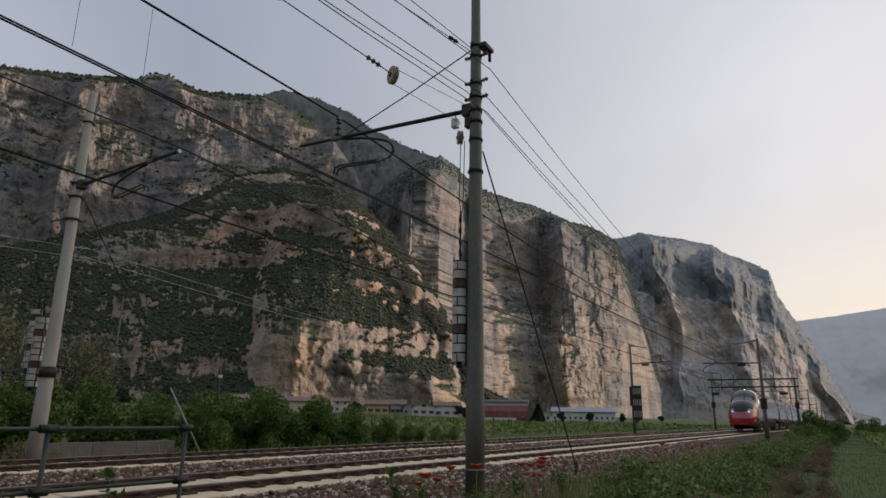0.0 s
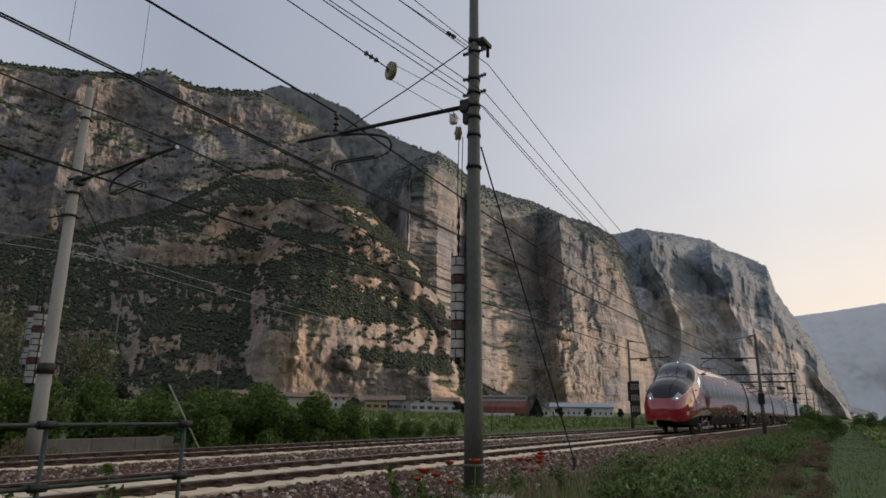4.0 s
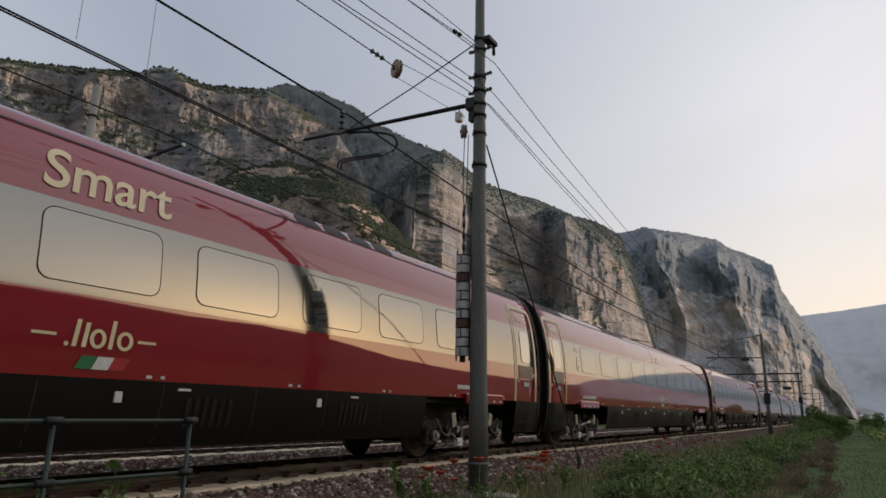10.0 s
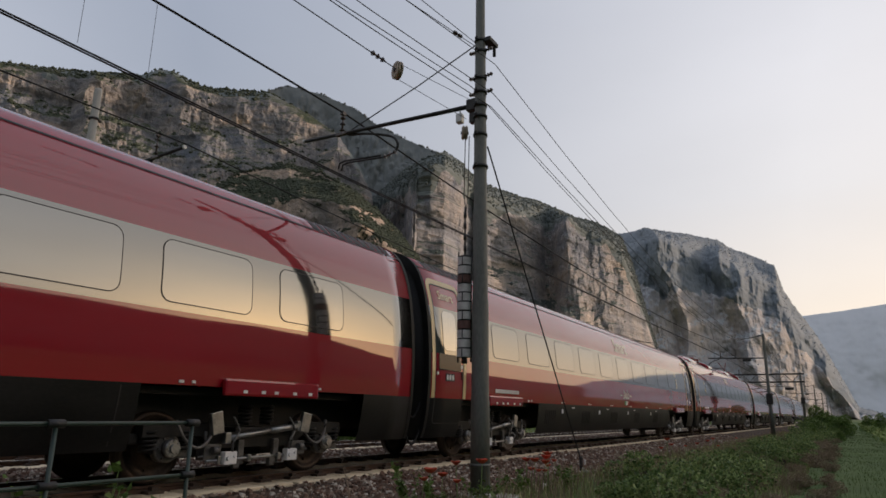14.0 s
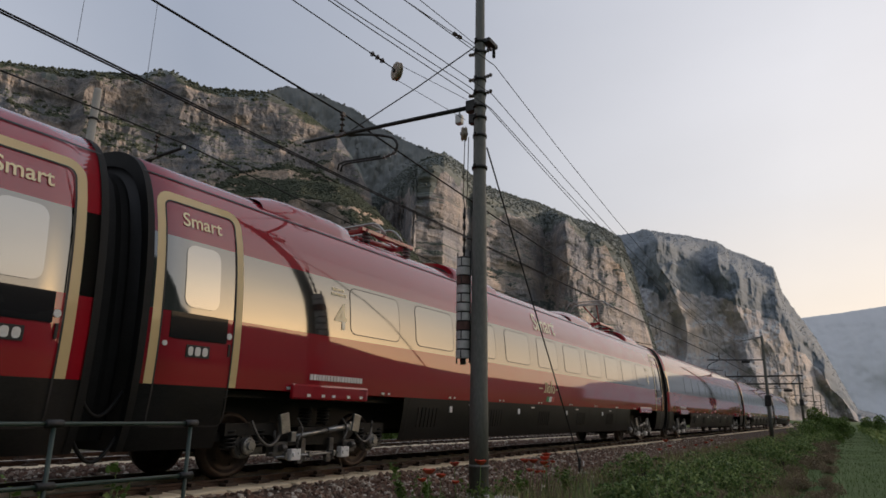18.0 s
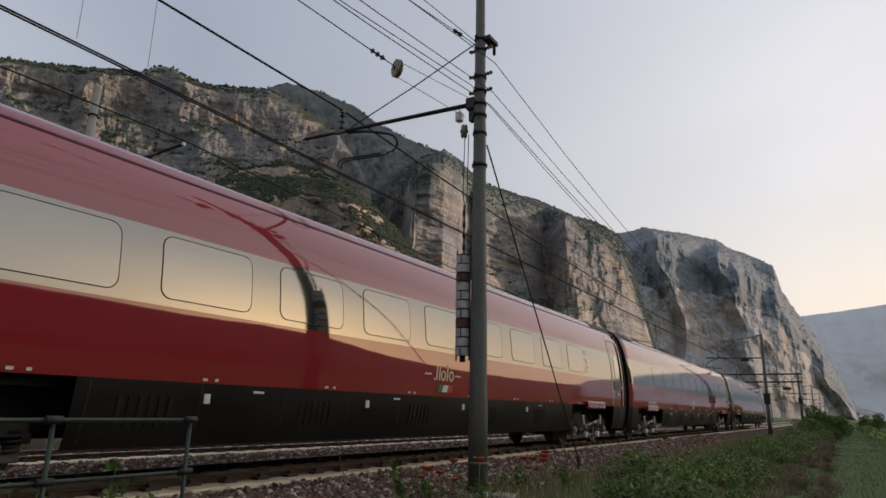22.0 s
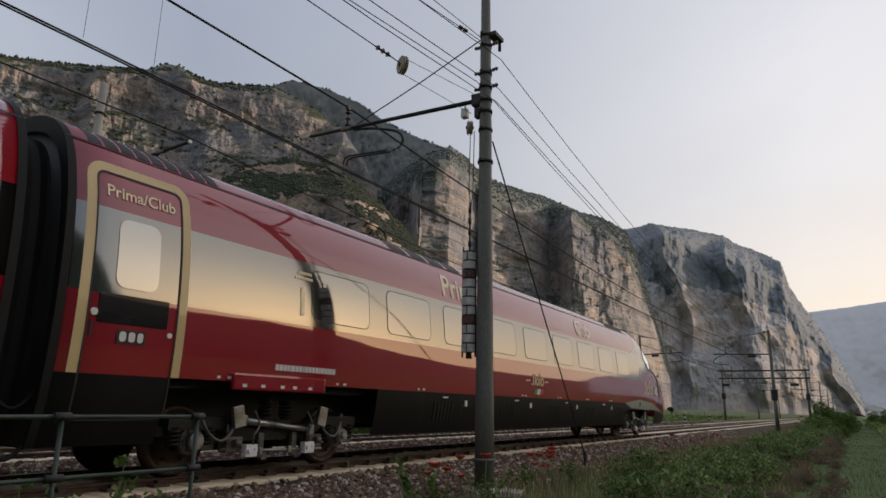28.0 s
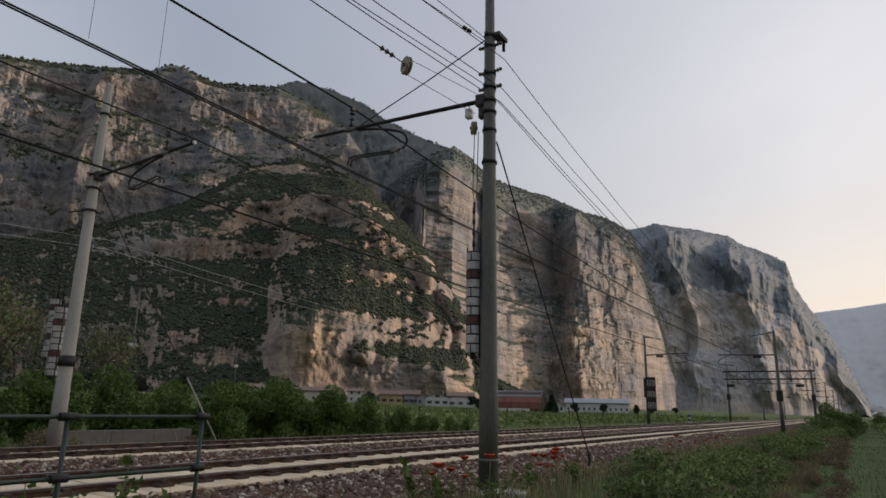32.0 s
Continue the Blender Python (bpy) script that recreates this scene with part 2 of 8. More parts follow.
# ---- materials ----
M = {}
M["concrete"] = surface("sleeper_concrete", (0.66, 0.53, 0.36), (0.78, 0.66, 0.48), 2.5, 60, 0.9, bump=0.15, by_piece=0.12)
M["rail_rust"] = surface("rail_rust", (0.045, 0.026, 0.018), (0.10, 0.055, 0.035), 6, 80, 0.85, bump=0.1)
M["rail_top"] = surface("worn_rail_head", (0.30, 0.28, 0.26), (0.45, 0.43, 0.40), 2, 60, 0.28, metal=1.0, bump=0.02, stretch=(0.2, 4, 4))
M["clip"] = surface("rusty_fastener", (0.035, 0.024, 0.018), (0.08, 0.05, 0.035), 20, 90, 0.8, bump=0.1)
M["stone"] = island_surface("ballast_stone", [(0.06, 0.036, 0.028), (0.14, 0.078, 0.054), (0.20, 0.115, 0.08), (0.11, 0.082, 0.064), (0.28, 0.20, 0.15), (0.58, 0.53, 0.45)], 0.9, 60, 0.1)
M["steel_pole"] = surface("weathered_galvanised_steel", (0.095, 0.098, 0.088), (0.185, 0.185, 0.165), 1.2, 30, 0.6, metal=0.3, bump=0.04, stretch=(1, 1, 0.35))
M["concrete_pole"] = surface("pale_concrete_mast", (0.36, 0.35, 0.32), (0.52, 0.50, 0.46), 1.5, 40, 0.85, bump=0.08, stretch=(1, 1, 0.3))
M["dark_steel"] = surface("dark_fitting_steel", (0.025, 0.025, 0.027), (0.06, 0.058, 0.055), 8, 60, 0.55, metal=0.6, bump=0.05)
M["wire"] = surface("oxidised_copper_wire", (0.012, 0.012, 0.012), (0.022, 0.020, 0.02), 4, 40, 0.7, bump=0.0, spec=0.2)
M["thin_wire"] = surface("grey_aluminium_wire", (0.02, 0.02, 0.022), (0.04, 0.04, 0.045), 4, 40, 0.6, bump=0.0, spec=0.3)
M["porcelain"] = surface("glazed_insulator", (0.05, 0.035, 0.03), (0.09, 0.06, 0.05), 10, 50, 0.25, bump=0.0)
M["zinc"] = surface("dull_zinc", (0.38, 0.38, 0.37), (0.55, 0.55, 0.53), 8, 60, 0.5, metal=0.6, bump=0.03)
M["pulley"] = surface("pale_weathered_pulley", (0.30, 0.24, 0.18), (0.46, 0.39, 0.31), 6, 50, 0.7, bump=0.05)
M["weight_white"] = surface("limewashed_weight", (0.36, 0.34, 0.33), (0.62, 0.60, 0.58), 7, 50, 0.8, bump=0.08)
M["weight_rust"] = surface("rust_stained_weight", (0.07, 0.035, 0.03), (0.17, 0.09, 0.075), 9, 60, 0.85, bump=0.08)
M["green_rail"] = surface("green_painted_pipe", (0.010, 0.026, 0.020), (0.025, 0.05, 0.038), 3, 40, 0.45, bump=0.03)
M["soil"] = surface("dry_bank_soil", (0.06, 0.048, 0.032), (0.13, 0.10, 0.07), 0.8, 12, 0.95, bump=0.3)


def ground_material():
    m, t, p, l = nodes_of("valley_ground")
    N = t.nodes.new
    pos = N("ShaderNodeNewGeometry").outputs["Position"]
    sep = N("ShaderNodeSeparateXYZ")
    l.new(pos, sep.inputs[0])
    big, mid, tiny = N("ShaderNodeTexNoise"), N("ShaderNodeTexNoise"), N("ShaderNodeTexNoise")
    for n, s in ((big, 0.03), (mid, 0.6), (tiny, 14.0)):
        n.inputs["Scale"].default_value, n.inputs["Detail"].default_value = s, 6
        l.new(pos, n.inputs["Vector"])
    grass = N("ShaderNodeValToRGB")
    grass.color_ramp.elements[0].position, grass.color_ramp.elements[0].color = 0.3, (0.05, 0.078, 0.026, 1)
    grass.color_ramp.elements[1].position, grass.color_ramp.elements[1].color = 0.7, (0.10, 0.145, 0.05, 1)
    add = N("ShaderNodeMath")
    add.operation = "MULTIPLY_ADD"
    add.inputs[1].default_value = 0.5
    l.new(tiny.outputs["Fac"], add.inputs[0])
    half = N("ShaderNodeMath")
    half.operation = "MULTIPLY"
    half.inputs[1].default_value = 0.5
    l.new(mid.outputs["Fac"], half.inputs[0])
    l.new(half.outputs[0], add.inputs[2])
    l.new(add.outputs[0], grass.inputs[0])
    bed = N("ShaderNodeValToRGB")
    bed.color_ramp.elements[0].position, bed.color_ramp.elements[0].color = 0.35, (0.04, 0.028, 0.022, 1)
    bed.color_ramp.elements[1].position, bed.color_ramp.elements[1].color = 0.7, (0.115, 0.08, 0.064, 1)
    l.new(tiny.outputs["Fac"], bed.inputs[0])
    # the stone bed lies along the line, from 4.9 m to 16.4 m across
    off = N("ShaderNodeMath")
    off.operation = "SUBTRACT"
    off.inputs[1].default_value = 10.7
    l.new(sep.outputs[1], off.inputs[0])
    ab = N("ShaderNodeMath")
    ab.operation = "ABSOLUTE"
    l.new(off.outputs[0], ab.inputs[0])
    wob = N("ShaderNodeMath")
    wob.operation = "MULTIPLY_ADD"
    wob.inputs[1].default_value = -1.4
    l.new(mid.outputs["Fac"], wob.inputs[0])
    l.new(ab.outputs[0], wob.inputs[2])
    edge = N("ShaderNodeMapRange")
    edge.inputs["From Min"].default_value, edge.inputs["From Max"].default_value = 4.8, 5.4
    l.new(wob.outputs[0], edge.inputs["Value"])
    mix = N("ShaderNodeMix")
    mix.data_type = "RGBA"
    l.new(edge.outputs[0], mix.inputs[0])
    l.new(bed.outputs[0], mix.inputs[6])
    l.new(grass.outputs[0], mix.inputs[7])
    l.new(mix.outputs[2], p.inputs["Base Color"])
    p.inputs["Roughness"].default_value = 0.95
    p.inputs["Specular IOR Level"].default_value = 0.2
    b = N("ShaderNodeBump")
    b.inputs["Strength"].default_value, b.inputs["Distance"].default_value = 0.6, 0.05
    l.new(tiny.outputs["Fac"], b.inputs["Height"])
    l.new(b.outputs[0], p.inputs["Normal"])
    return m


M["ground"] = ground_material()


def rock_material(name, rock_dark, rock_light, rock_warm, green, green2, level=0.42, soft=0.12, grain=0.03, bed=0.3, relief=6.0):
    """Limestone where it is steep, woods and scrub where it lies back."""
    m, t, p, l = nodes_of(name)
    N = t.nodes.new
    g = N("ShaderNodeNewGeometry")
    sep = N("ShaderNodeSeparateXYZ")
    l.new(g.outputs["Normal"], sep.inputs[0])

    def noise_at(scale, stretch=(1, 1, 1), detail=8, rough=0.6):
        mp = N("ShaderNodeMapping")
        mp.inputs["Scale"].default_value = stretch
        l.new(g.outputs["Position"], mp.inputs["Vector"])
        n = N("ShaderNodeTexNoise")
        n.inputs["Scale"].default_value, n.inputs["Detail"].default_value, n.inputs["Roughness"].default_value = scale, detail, rough
        l.new(mp.outputs[0], n.inputs["Vector"])
        return n.outputs["Fac"]

    streak = noise_at(grain * 1.6, (1, 1, 0.22))
    patch = noise_at(grain * 0.35)
    fleck = noise_at(grain * 7, (1, 1, 0.6), 6, 0.7)
    layer = noise_at(grain * 1.2, (0.25, 0.25, 2.2))
    r1 = N("ShaderNodeValToRGB")
    e = r1.color_ramp.elements
    e[0].position, e[0].color = 0.40, (*rock_dark, 1)
    e[1].position, e[1].color = 0.53, (*rock_light, 1)
    e.new(0.64).color = (*rock_warm, 1)
    s = N("ShaderNodeMix")
    s.inputs[0].default_value = 0.42
    l.new(streak, s.inputs[2])
    l.new(fleck, s.inputs[3])
    s2 = N("ShaderNodeMix")
    s2.inputs[0].default_value = bed
    l.new(s.outputs[0], s2.inputs[2])
    l.new(layer, s2.inputs[3])
    l.new(s2.outputs[0], r1.inputs[0])
    # joints and cracks that break the rock up
    nv = N("ShaderNodeTexNoise")
    nv.inputs["Scale"].default_value, nv.inputs["Detail"].default_value = grain * 2, 5
    l.new(g.outputs["Position"], nv.inputs["Vector"])
    big = N("ShaderNodeVectorMath")
    big.operation = "MULTIPLY_ADD"
    big.inputs[1].default_value = (1.2 / grain, 1.2 / grain, 0.8 / grain)
    l.new(nv.outputs["Color"], big.inputs[0])
    l.new(g.outputs["Position"], big.inputs[2])
    cm = N("ShaderNodeMapping")
    cm.inputs["Scale"].default_value = (1, 1, 0.55)
    l.new(big.outputs[0], cm.inputs["Vector"])
    vo = N("ShaderNodeTexVoronoi")
    vo.feature = "DISTANCE_TO_EDGE"
    vo.inputs["Scale"].default_value = grain * 2.2
    l.new(cm.outputs[0], vo.inputs["Vector"])
    joint = N("ShaderNodeMapRange")
    joint.inputs["From Max"].default_value = 0.11
    joint.inputs["To Min"].default_value = 0.74
    l.new(vo.outputs["Distance"], joint.inputs["Value"])
    relief_sum = N("ShaderNodeMath")
    relief_sum.operation = "MULTIPLY_ADD"
    relief_sum.inputs[1].default_value = 0.14
    l.new(joint.outputs[0], relief_sum.inputs[0])
    l.new(s2.outputs[0], relief_sum.inputs[2])
    # warm and grey patches of rock
    tint = N("ShaderNodeMix")
    tint.data_type = "RGBA"
    tint.blend_type = "MULTIPLY"
    tr = N("ShaderNodeValToRGB")
    tr.color_ramp.elements[0].position, tr.color_ramp.elements[0].color = 0.38, (0.62, 0.66, 0.72, 1)
    tr.color_ramp.elements[1].position, tr.color_ramp.elements[1].color = 0.62, (1.0, 0.90, 0.80, 1)
    l.new(patch, tr.inputs[0])
    tint.inputs[0].default_value = 1.0
    crack = N("ShaderNodeMix")
    crack.data_type = "RGBA"
    l.new(joint.outputs[0], crack.inputs[0])
    crack.inputs[6].default_value = (*[0.72 * c for c in rock_dark], 1)
    l.new(r1.outputs[0], crack.inputs[7])
    l.new(crack.outputs[2], tint.inputs[6])
    l.new(tr.outputs[0], tint.inputs[7])
    gr = N("ShaderNodeValToRGB")
    gr.color_ramp.elements[0].position, gr.color_ramp.elements[0].color = 0.35, (*green, 1)
    gr.color_ramp.elements[1].position, gr.color_ramp.elements[1].color = 0.68, (*green2, 1)
    l.new(fleck, gr.inputs[0])
    # how far the slope lies back, broken up by patches
    a = N("ShaderNodeMath")
    a.operation = "MULTIPLY_ADD"
    a.inputs[1].default_value = 0.55
    l.new(patch, a.inputs[0])
    l.new(sep.outputs[2], a.inputs[2])
    b2 = N("ShaderNodeMath")
    b2.operation = "MULTIPLY_ADD"
    b2.inputs[1].default_value = 0.5
    l.new(fleck, b2.inputs[0])
    l.new(a.outputs[0], b2.inputs[2])
    k = N("ShaderNodeMapRange")
    k.inputs["From Min"].default_value, k.inputs["From Max"].default_value = level + 0.52 - soft, level + 0.52 + soft
    l.new(b2.outputs[0], k.inputs["Value"])
    mix = N("ShaderNodeMix")
    mix.data_type = "RGBA"
    l.new(k.outputs[0], mix.inputs[0])
    l.new(tint.outputs[2], mix.inputs[6])
    l.new(gr.outputs[0], mix.inputs[7])
    l.new(mix.outputs[2], p.inputs["Base Color"])
    p.inputs["Roughness"].default_value = 0.95
    p.inputs["Specular IOR Level"].default_value = 0.1
    bp = N("ShaderNodeBump")
    bp.inputs["Strength"].default_value, bp.inputs["Distance"].default_value = 1.0, relief
    l.new(relief_sum.outputs[0], bp.inputs["Height"])
    l.new(bp.outputs[0], p.inputs["Normal"])
    return m


GREEN_A, GREEN_B = (0.042, 0.052, 0.034), (0.085, 0.097, 0.057)
M["rock_near"] = rock_material("limestone_spur", (0.27, 0.235, 0.21), (0.52, 0.43, 0.36), (0.66, 0.53, 0.425), GREEN_A, GREEN_B, 0.57, 0.08, 0.03, 0.4, 10.0)
M["rock_high"] = rock_material("limestone_massif", (0.145, 0.152, 0.168), (0.28, 0.275, 0.275), (0.58, 0.48, 0.39), GREEN_A, GREEN_B, 0.66, 0.10, 0.02, 0.5, 14.0)
# the wall's scrub greens are paled towards grey, standing for haze
M["rock_wall"] = rock_material("limestone_wall", (0.25, 0.255, 0.275), (0.50, 0.46, 0.43), (0.66, 0.57, 0.50), (0.085, 0.10, 0.09), (0.13, 0.145, 0.115), 0.46, 0.1, 0.018, 0.32, 18.0)
# haze is painted in: pale bluish rock and scrub of low contrast
M["rock_far"] = rock_material("haze_tinted_limestone", (0.43, 0.43, 0.45), (0.53, 0.505, 0.495), (0.63, 0.56, 0.515), (0.36, 0.385, 0.40), (0.41, 0.425, 0.435), 0.48, 0.14, 0.012, 0.25, 3.5)
# distance haze is put into this colour: woods painted pale blue-grey
M["woods_far"] = surface("haze_tinted_far_slope", (0.50, 0.52, 0.545), (0.54, 0.56, 0.58), 0.004, 0.05, 0.95, bump=0.0, world_space=True)
# woods over the cliffs, their green greyed to stand for haze
M["woods_brow"] = surface("haze_paled_brow_woods", (0.085, 0.103, 0.102), (0.135, 0.152, 0.140), 0.02, 0.25, 0.95, bump=0.0, world_space=True)
# blue-grey haze is mixed into the colour of these woods
M["woods_east"] = surface("haze_tinted_east_brow", (0.125, 0.15, 0.175), (0.17, 0.195, 0.215), 0.012, 0.15, 0.95, bump=0.0, world_space=True)
# the peak's woods are painted paler still, as haze for its distance
M["woods_peak"] = surface("haze_paled_peak", (0.12, 0.135, 0.14), (0.17, 0.185, 0.18), 0.012, 0.15, 0.95, bump=0.0, world_space=True)
M["woods_side"] = surface("dark_wooded_slope", (0.07, 0.085, 0.07), (0.12, 0.135, 0.115), 0.006, 0.08, 0.95, bump=0.0, world_space=True)
# ---- the land ----
LINE = 8.217          # middle of the near track, metres from the camera across the valley
FAR_LINE = 13.25      # middle of the far track


def ground_height(x, y):
    """The bank, the raised track bed, the verge and the fields that rise to the mountain's foot."""
    base = np.interp(y, [-400, -60, -6, -1.5, 0.8, 2.2, 4.2, 5.3, 6.75, 6.95, 7.05, 9.4, 9.6, 12.0, 12.2, 14.60, 14.9, 16.3, 17.5, 22, 60, 120, 200, 330, 700, 5000],
                     [-3.0, -1.7, -1.15, -0.85, -0.76, -0.70, -0.50, -0.42, -0.16, -0.14, -0.225, -0.225, -0.15, -0.15, -0.225, -0.225, -0.17, -0.52, -0.60, -0.62, -0.45, 0.6, 2.9, 5.5, 14.0, 60.0])
    rough = np.where((y > 6.9) & (y < 14.8), 0.015, np.where(y < 5.2, 0.16, 0.10))
    near = np.clip(1.2 - np.abs(y - 8) / 220, 0.3, 1)
    return base + rough * near * (fbm(x * 0.7, y * 0.9, 3.0, 4) - 0.5) * 2 + np.where(np.abs(y) > 30, 1.0, 0.0) * (fbm(x * 0.02, y * 0.02, 1.0, 3) - 0.5) * 0.8


_xs = np.concatenate([-np.geomspace(4000, 12, 40), np.arange(-11, 40, 0.35), np.geomspace(40, 4500, 150)])
_ys = np.concatenate([-np.geomspace(4000, 8, 50), np.arange(-7.5, 3.9, 0.35), np.arange(3.9, 17.6, 0.16), np.geomspace(17.8, 4500, 130)])
_X, _Y = np.meshgrid(_xs, _ys, indexing="ij")
_V = np.stack([_X, _Y, ground_height(_X, _Y)], -1).reshape(-1, 3)
ground = new("ground", quads_mesh("ground", _V, grid_quads(len(_xs), len(_ys)), M["ground"], True))
tagged(ground, "valley floor with grass verges and a stony railway bed", "ground", kind="structure")


def massif(name, nodes, material, label, layer=(150.0, 36.0), share=0.45, sharp=0.05, butt=40.0, rugged=14.0, seed=0.0, nu=360, nv=170, brow=2.0, bands=(), crown=0.0, saw=(0.0, 150.0), flute=1.0, lie=1.0, cat="mountain", woods=None):
    """A mountainside between its foot and its crest. nodes: bearing, foot's distance, crest's distance, crest's slope angle.
    layer: length and height of its ledges in metres; share: how much of it is cliff; bands: cliffs at set heights."""
    nd = np.array(nodes, float)
    nd = nd[np.argsort(nd[:, 0])]
    az = np.linspace(nd[0, 0], nd[-1, 0], nu)
    rb, rc, el = (np.interp(az, nd[:, 0], nd[:, k]) for k in (1, 2, 3))
    rc = rb + (rc - rb) * lie
    top = rc * np.tan(np.radians(el)) + 0.9
    v = np.linspace(0, 1, nv)
    A, W = np.meshgrid(np.radians(az), v, indexing="ij")
    RB, RC, TOP = (np.broadcast_to(q[:, None], A.shape) for q in (rb, rc, top))
    arc, hgt = A * RB, W * TOP
    bend = 40 * (fbm(arc * 0.004, hgt * 0.004, seed + 9, 3) - 0.5)
    n = fbm(arc / layer[0] + seed, (hgt + bend) / layer[1], seed, 5)
    for vc, wide, a0, a1, force in bands:
        inside = np.exp(-((W + bend / TOP - vc) / wide) ** 2) * np.clip((np.degrees(A) - a0) / 3, 0, 1) * np.clip((a1 - np.degrees(A)) / 3, 0, 1)
        n = n - force * inside
    n = n + 0.35 * np.clip((W - brow) / 0.06, 0, 1)
    thr = np.quantile(n, share)
    w = 0.05 + 0.95 / (1 + np.exp(-np.clip((n - thr) / sharp, -30, 30)))
    G = np.cumsum(w, 1)
    G = (G - G[:, :1]) / (G[:, -1:] - G[:, :1])
    fade = np.clip(W * 8, 0.25, 1) * np.clip((1 - W) * 10, 0.15, 1)
    ridge = 1 - np.abs(2 * fbm(arc * 0.006 + seed * 3, hgt * 0.0025, seed, 4) - 1)
    col = 1 - np.abs(2 * fbm(arc * 0.025 + seed, hgt * 0.006, seed + 4, 5) - 1)
    fine = fbm(arc * 0.06, hgt * 0.05, seed + 1, 5) - 0.5
    crag = np.abs(2 * fbm(arc * 0.07 + bend * 0.03, hgt * 0.05, seed + 6, 4) - 1)
    crack = np.abs(2 * fbm(arc * 0.13, hgt * 0.02, seed + 8, 3) - 1)
    sp = arc / saw[1] + 1.3 * fbm(arc * 0.005, hgt * 0.004, seed + 3, 3)
    sp = sp - np.floor(sp)
    pillar = np.where(sp < 0.82, sp / 0.82, (1 - sp) / 0.18)
    R = RB + (RC - RB) * G - fade * (saw[0] * (pillar - 0.5) + rugged * (1.1 * flute * crag + 0.7 * flute * crack - 0.4) + butt * (ridge - 0.6) + rugged * (1.6 * (col - 0.6) + 1.6 * fine))
    Z = -3 + (TOP + 3) * W + fade * rugged * 0.7 * (fbm(arc * 0.03, hgt * 0.04, seed + 2, 4) - 0.5)
    # trees and knolls roughen the crest, which falls back behind its edge
    Z[:, -1] += 5.0 * (fbm(az * 9, 0 * az, seed, 3) - 0.4) * (top > 80)
    back_r, back_z = np.array([40.0, 120.0, 300.0]), np.array([8.0 + crown, 2.0 + crown, -60.0])
    Rb = R[:, -1:] + back_r[None, :]
    Zb = Z[:, -1:] + back_z[None, :] * (0.4 + 0.6 * fbm(arc[:, -1:] * 0.03, 0, seed, 3))
    R, Z = np.concatenate([R, Rb], 1), np.concatenate([Z, Zb], 1)
    A = np.concatenate([A, np.repeat(A[:, -1:], 3, 1)], 1)
    V = np.stack([R * np.cos(A), R * np.sin(A), Z], -1)
    me = quads_mesh(name, V.reshape(-1, 3), grid_quads(nu, nv + 3), material, nv < 240)
    if woods:
        # the slope above the cliffs is wooded down to an uneven line
        C = (V[:-1, :-1] + V[1:, 1:]) / 2
        patch = fbm(C[:, :, 0] * 0.012, C[:, :, 1] * 0.012, C[:, :, 2] * 0.012, 4)
        line = np.linspace(0, 1, V.shape[1] - 1)[None, :] + 0.30 * (patch - 0.5)
        me.materials.append(woods[0])
        me.polygons.foreach_set("material_index", (line > woods[1]).astype(np.int32).ravel())
    ob = tagged(new(name, me), label, cat, kind="structure")
    return ob, V


_, SPUR_V = massif("mountain_spur", [
    (78, 560, 760, 9.0), (65.8, 520, 760, 11.5), (60.4, 500, 800, 13.4), (54.4, 470, 830, 16.0), (49.4, 460, 860, 19.6), (45.5, 450, 860, 20.6), (42.5, 450, 850, 20.2),
    (39.8, 460, 820, 19.0), (37.2, 470, 790, 17.2), (35.1, 480, 770, 15.3), (33.0, 490, 740, 12.8), (31.4, 500, 710, 10.4), (29.9, 520, 680, 8.0), (28.3, 540, 640, 4.6), (27.0, 560, 600, 2.0), (24, 570, 590, 0.6)],
    M["rock_near"], "wooded lower mountainside with pale bands of limestone cliff", layer=(150, 22), share=0.26, butt=30, rugged=10, flute=0.9, seed=2.0, nu=640, nv=260, saw=(12, 90), bands=((0.12, 0.05, 24, 47, 0.40), (0.46, 0.03, 24, 42, 0.34), (0.67, 0.055, 24, 53, 0.42), (0.3, 0.025, 46, 62, 0.2)))
high, HIGH_V = massif("mountain_massif", [
    (86, 900, 1250, 23.0), (75, 880, 1250, 23.6), (67.9, 870, 1240, 24.3), (63.0, 860, 1230, 25.1), (58.5, 850, 1230, 25.8), (57.2, 850, 1230, 26.6), (56.0, 850, 1230, 26.7), (54.6, 850, 1220, 26.1), (52.9, 850, 1210, 25.9),
    (47.6, 860, 1200, 26.4), (43.9, 870, 1180, 25.1), (41.2, 880, 1150, 23.6), (39.0, 890, 1110, 21.0), (37.8, 900, 1080, 18.6), (37.0, 900, 1040, 14.0), (35.5, 900, 980, 6.0)],
    M["rock_high"], "high limestone mountain with dark walls and a wooded crest", layer=(300, 22), share=0.52, butt=60, rugged=13, flute=0.45, seed=7.0, nu=620, nv=280, brow=0.93, crown=6, saw=(34, 130), woods=(M["woods_brow"], 0.95))
_, PEAK_V = massif("mountain_peak", [
    (52, 1500, 1750, 24.0), (47.6, 1500, 1750, 26.6), (46.1, 1500, 1760, 27.2), (43.0, 1480, 1740, 26.8), (39.8, 1450, 1700, 25.9), (37.6, 1420, 1650, 24.6), (33.8, 1380, 1600, 23.2), (31.1, 1360, 1560, 22.2), (28.5, 1340, 1500, 20.0), (24.0, 1300, 1450, 17.0)],
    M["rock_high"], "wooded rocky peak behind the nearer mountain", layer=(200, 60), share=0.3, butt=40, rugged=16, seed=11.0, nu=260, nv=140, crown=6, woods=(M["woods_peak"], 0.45))
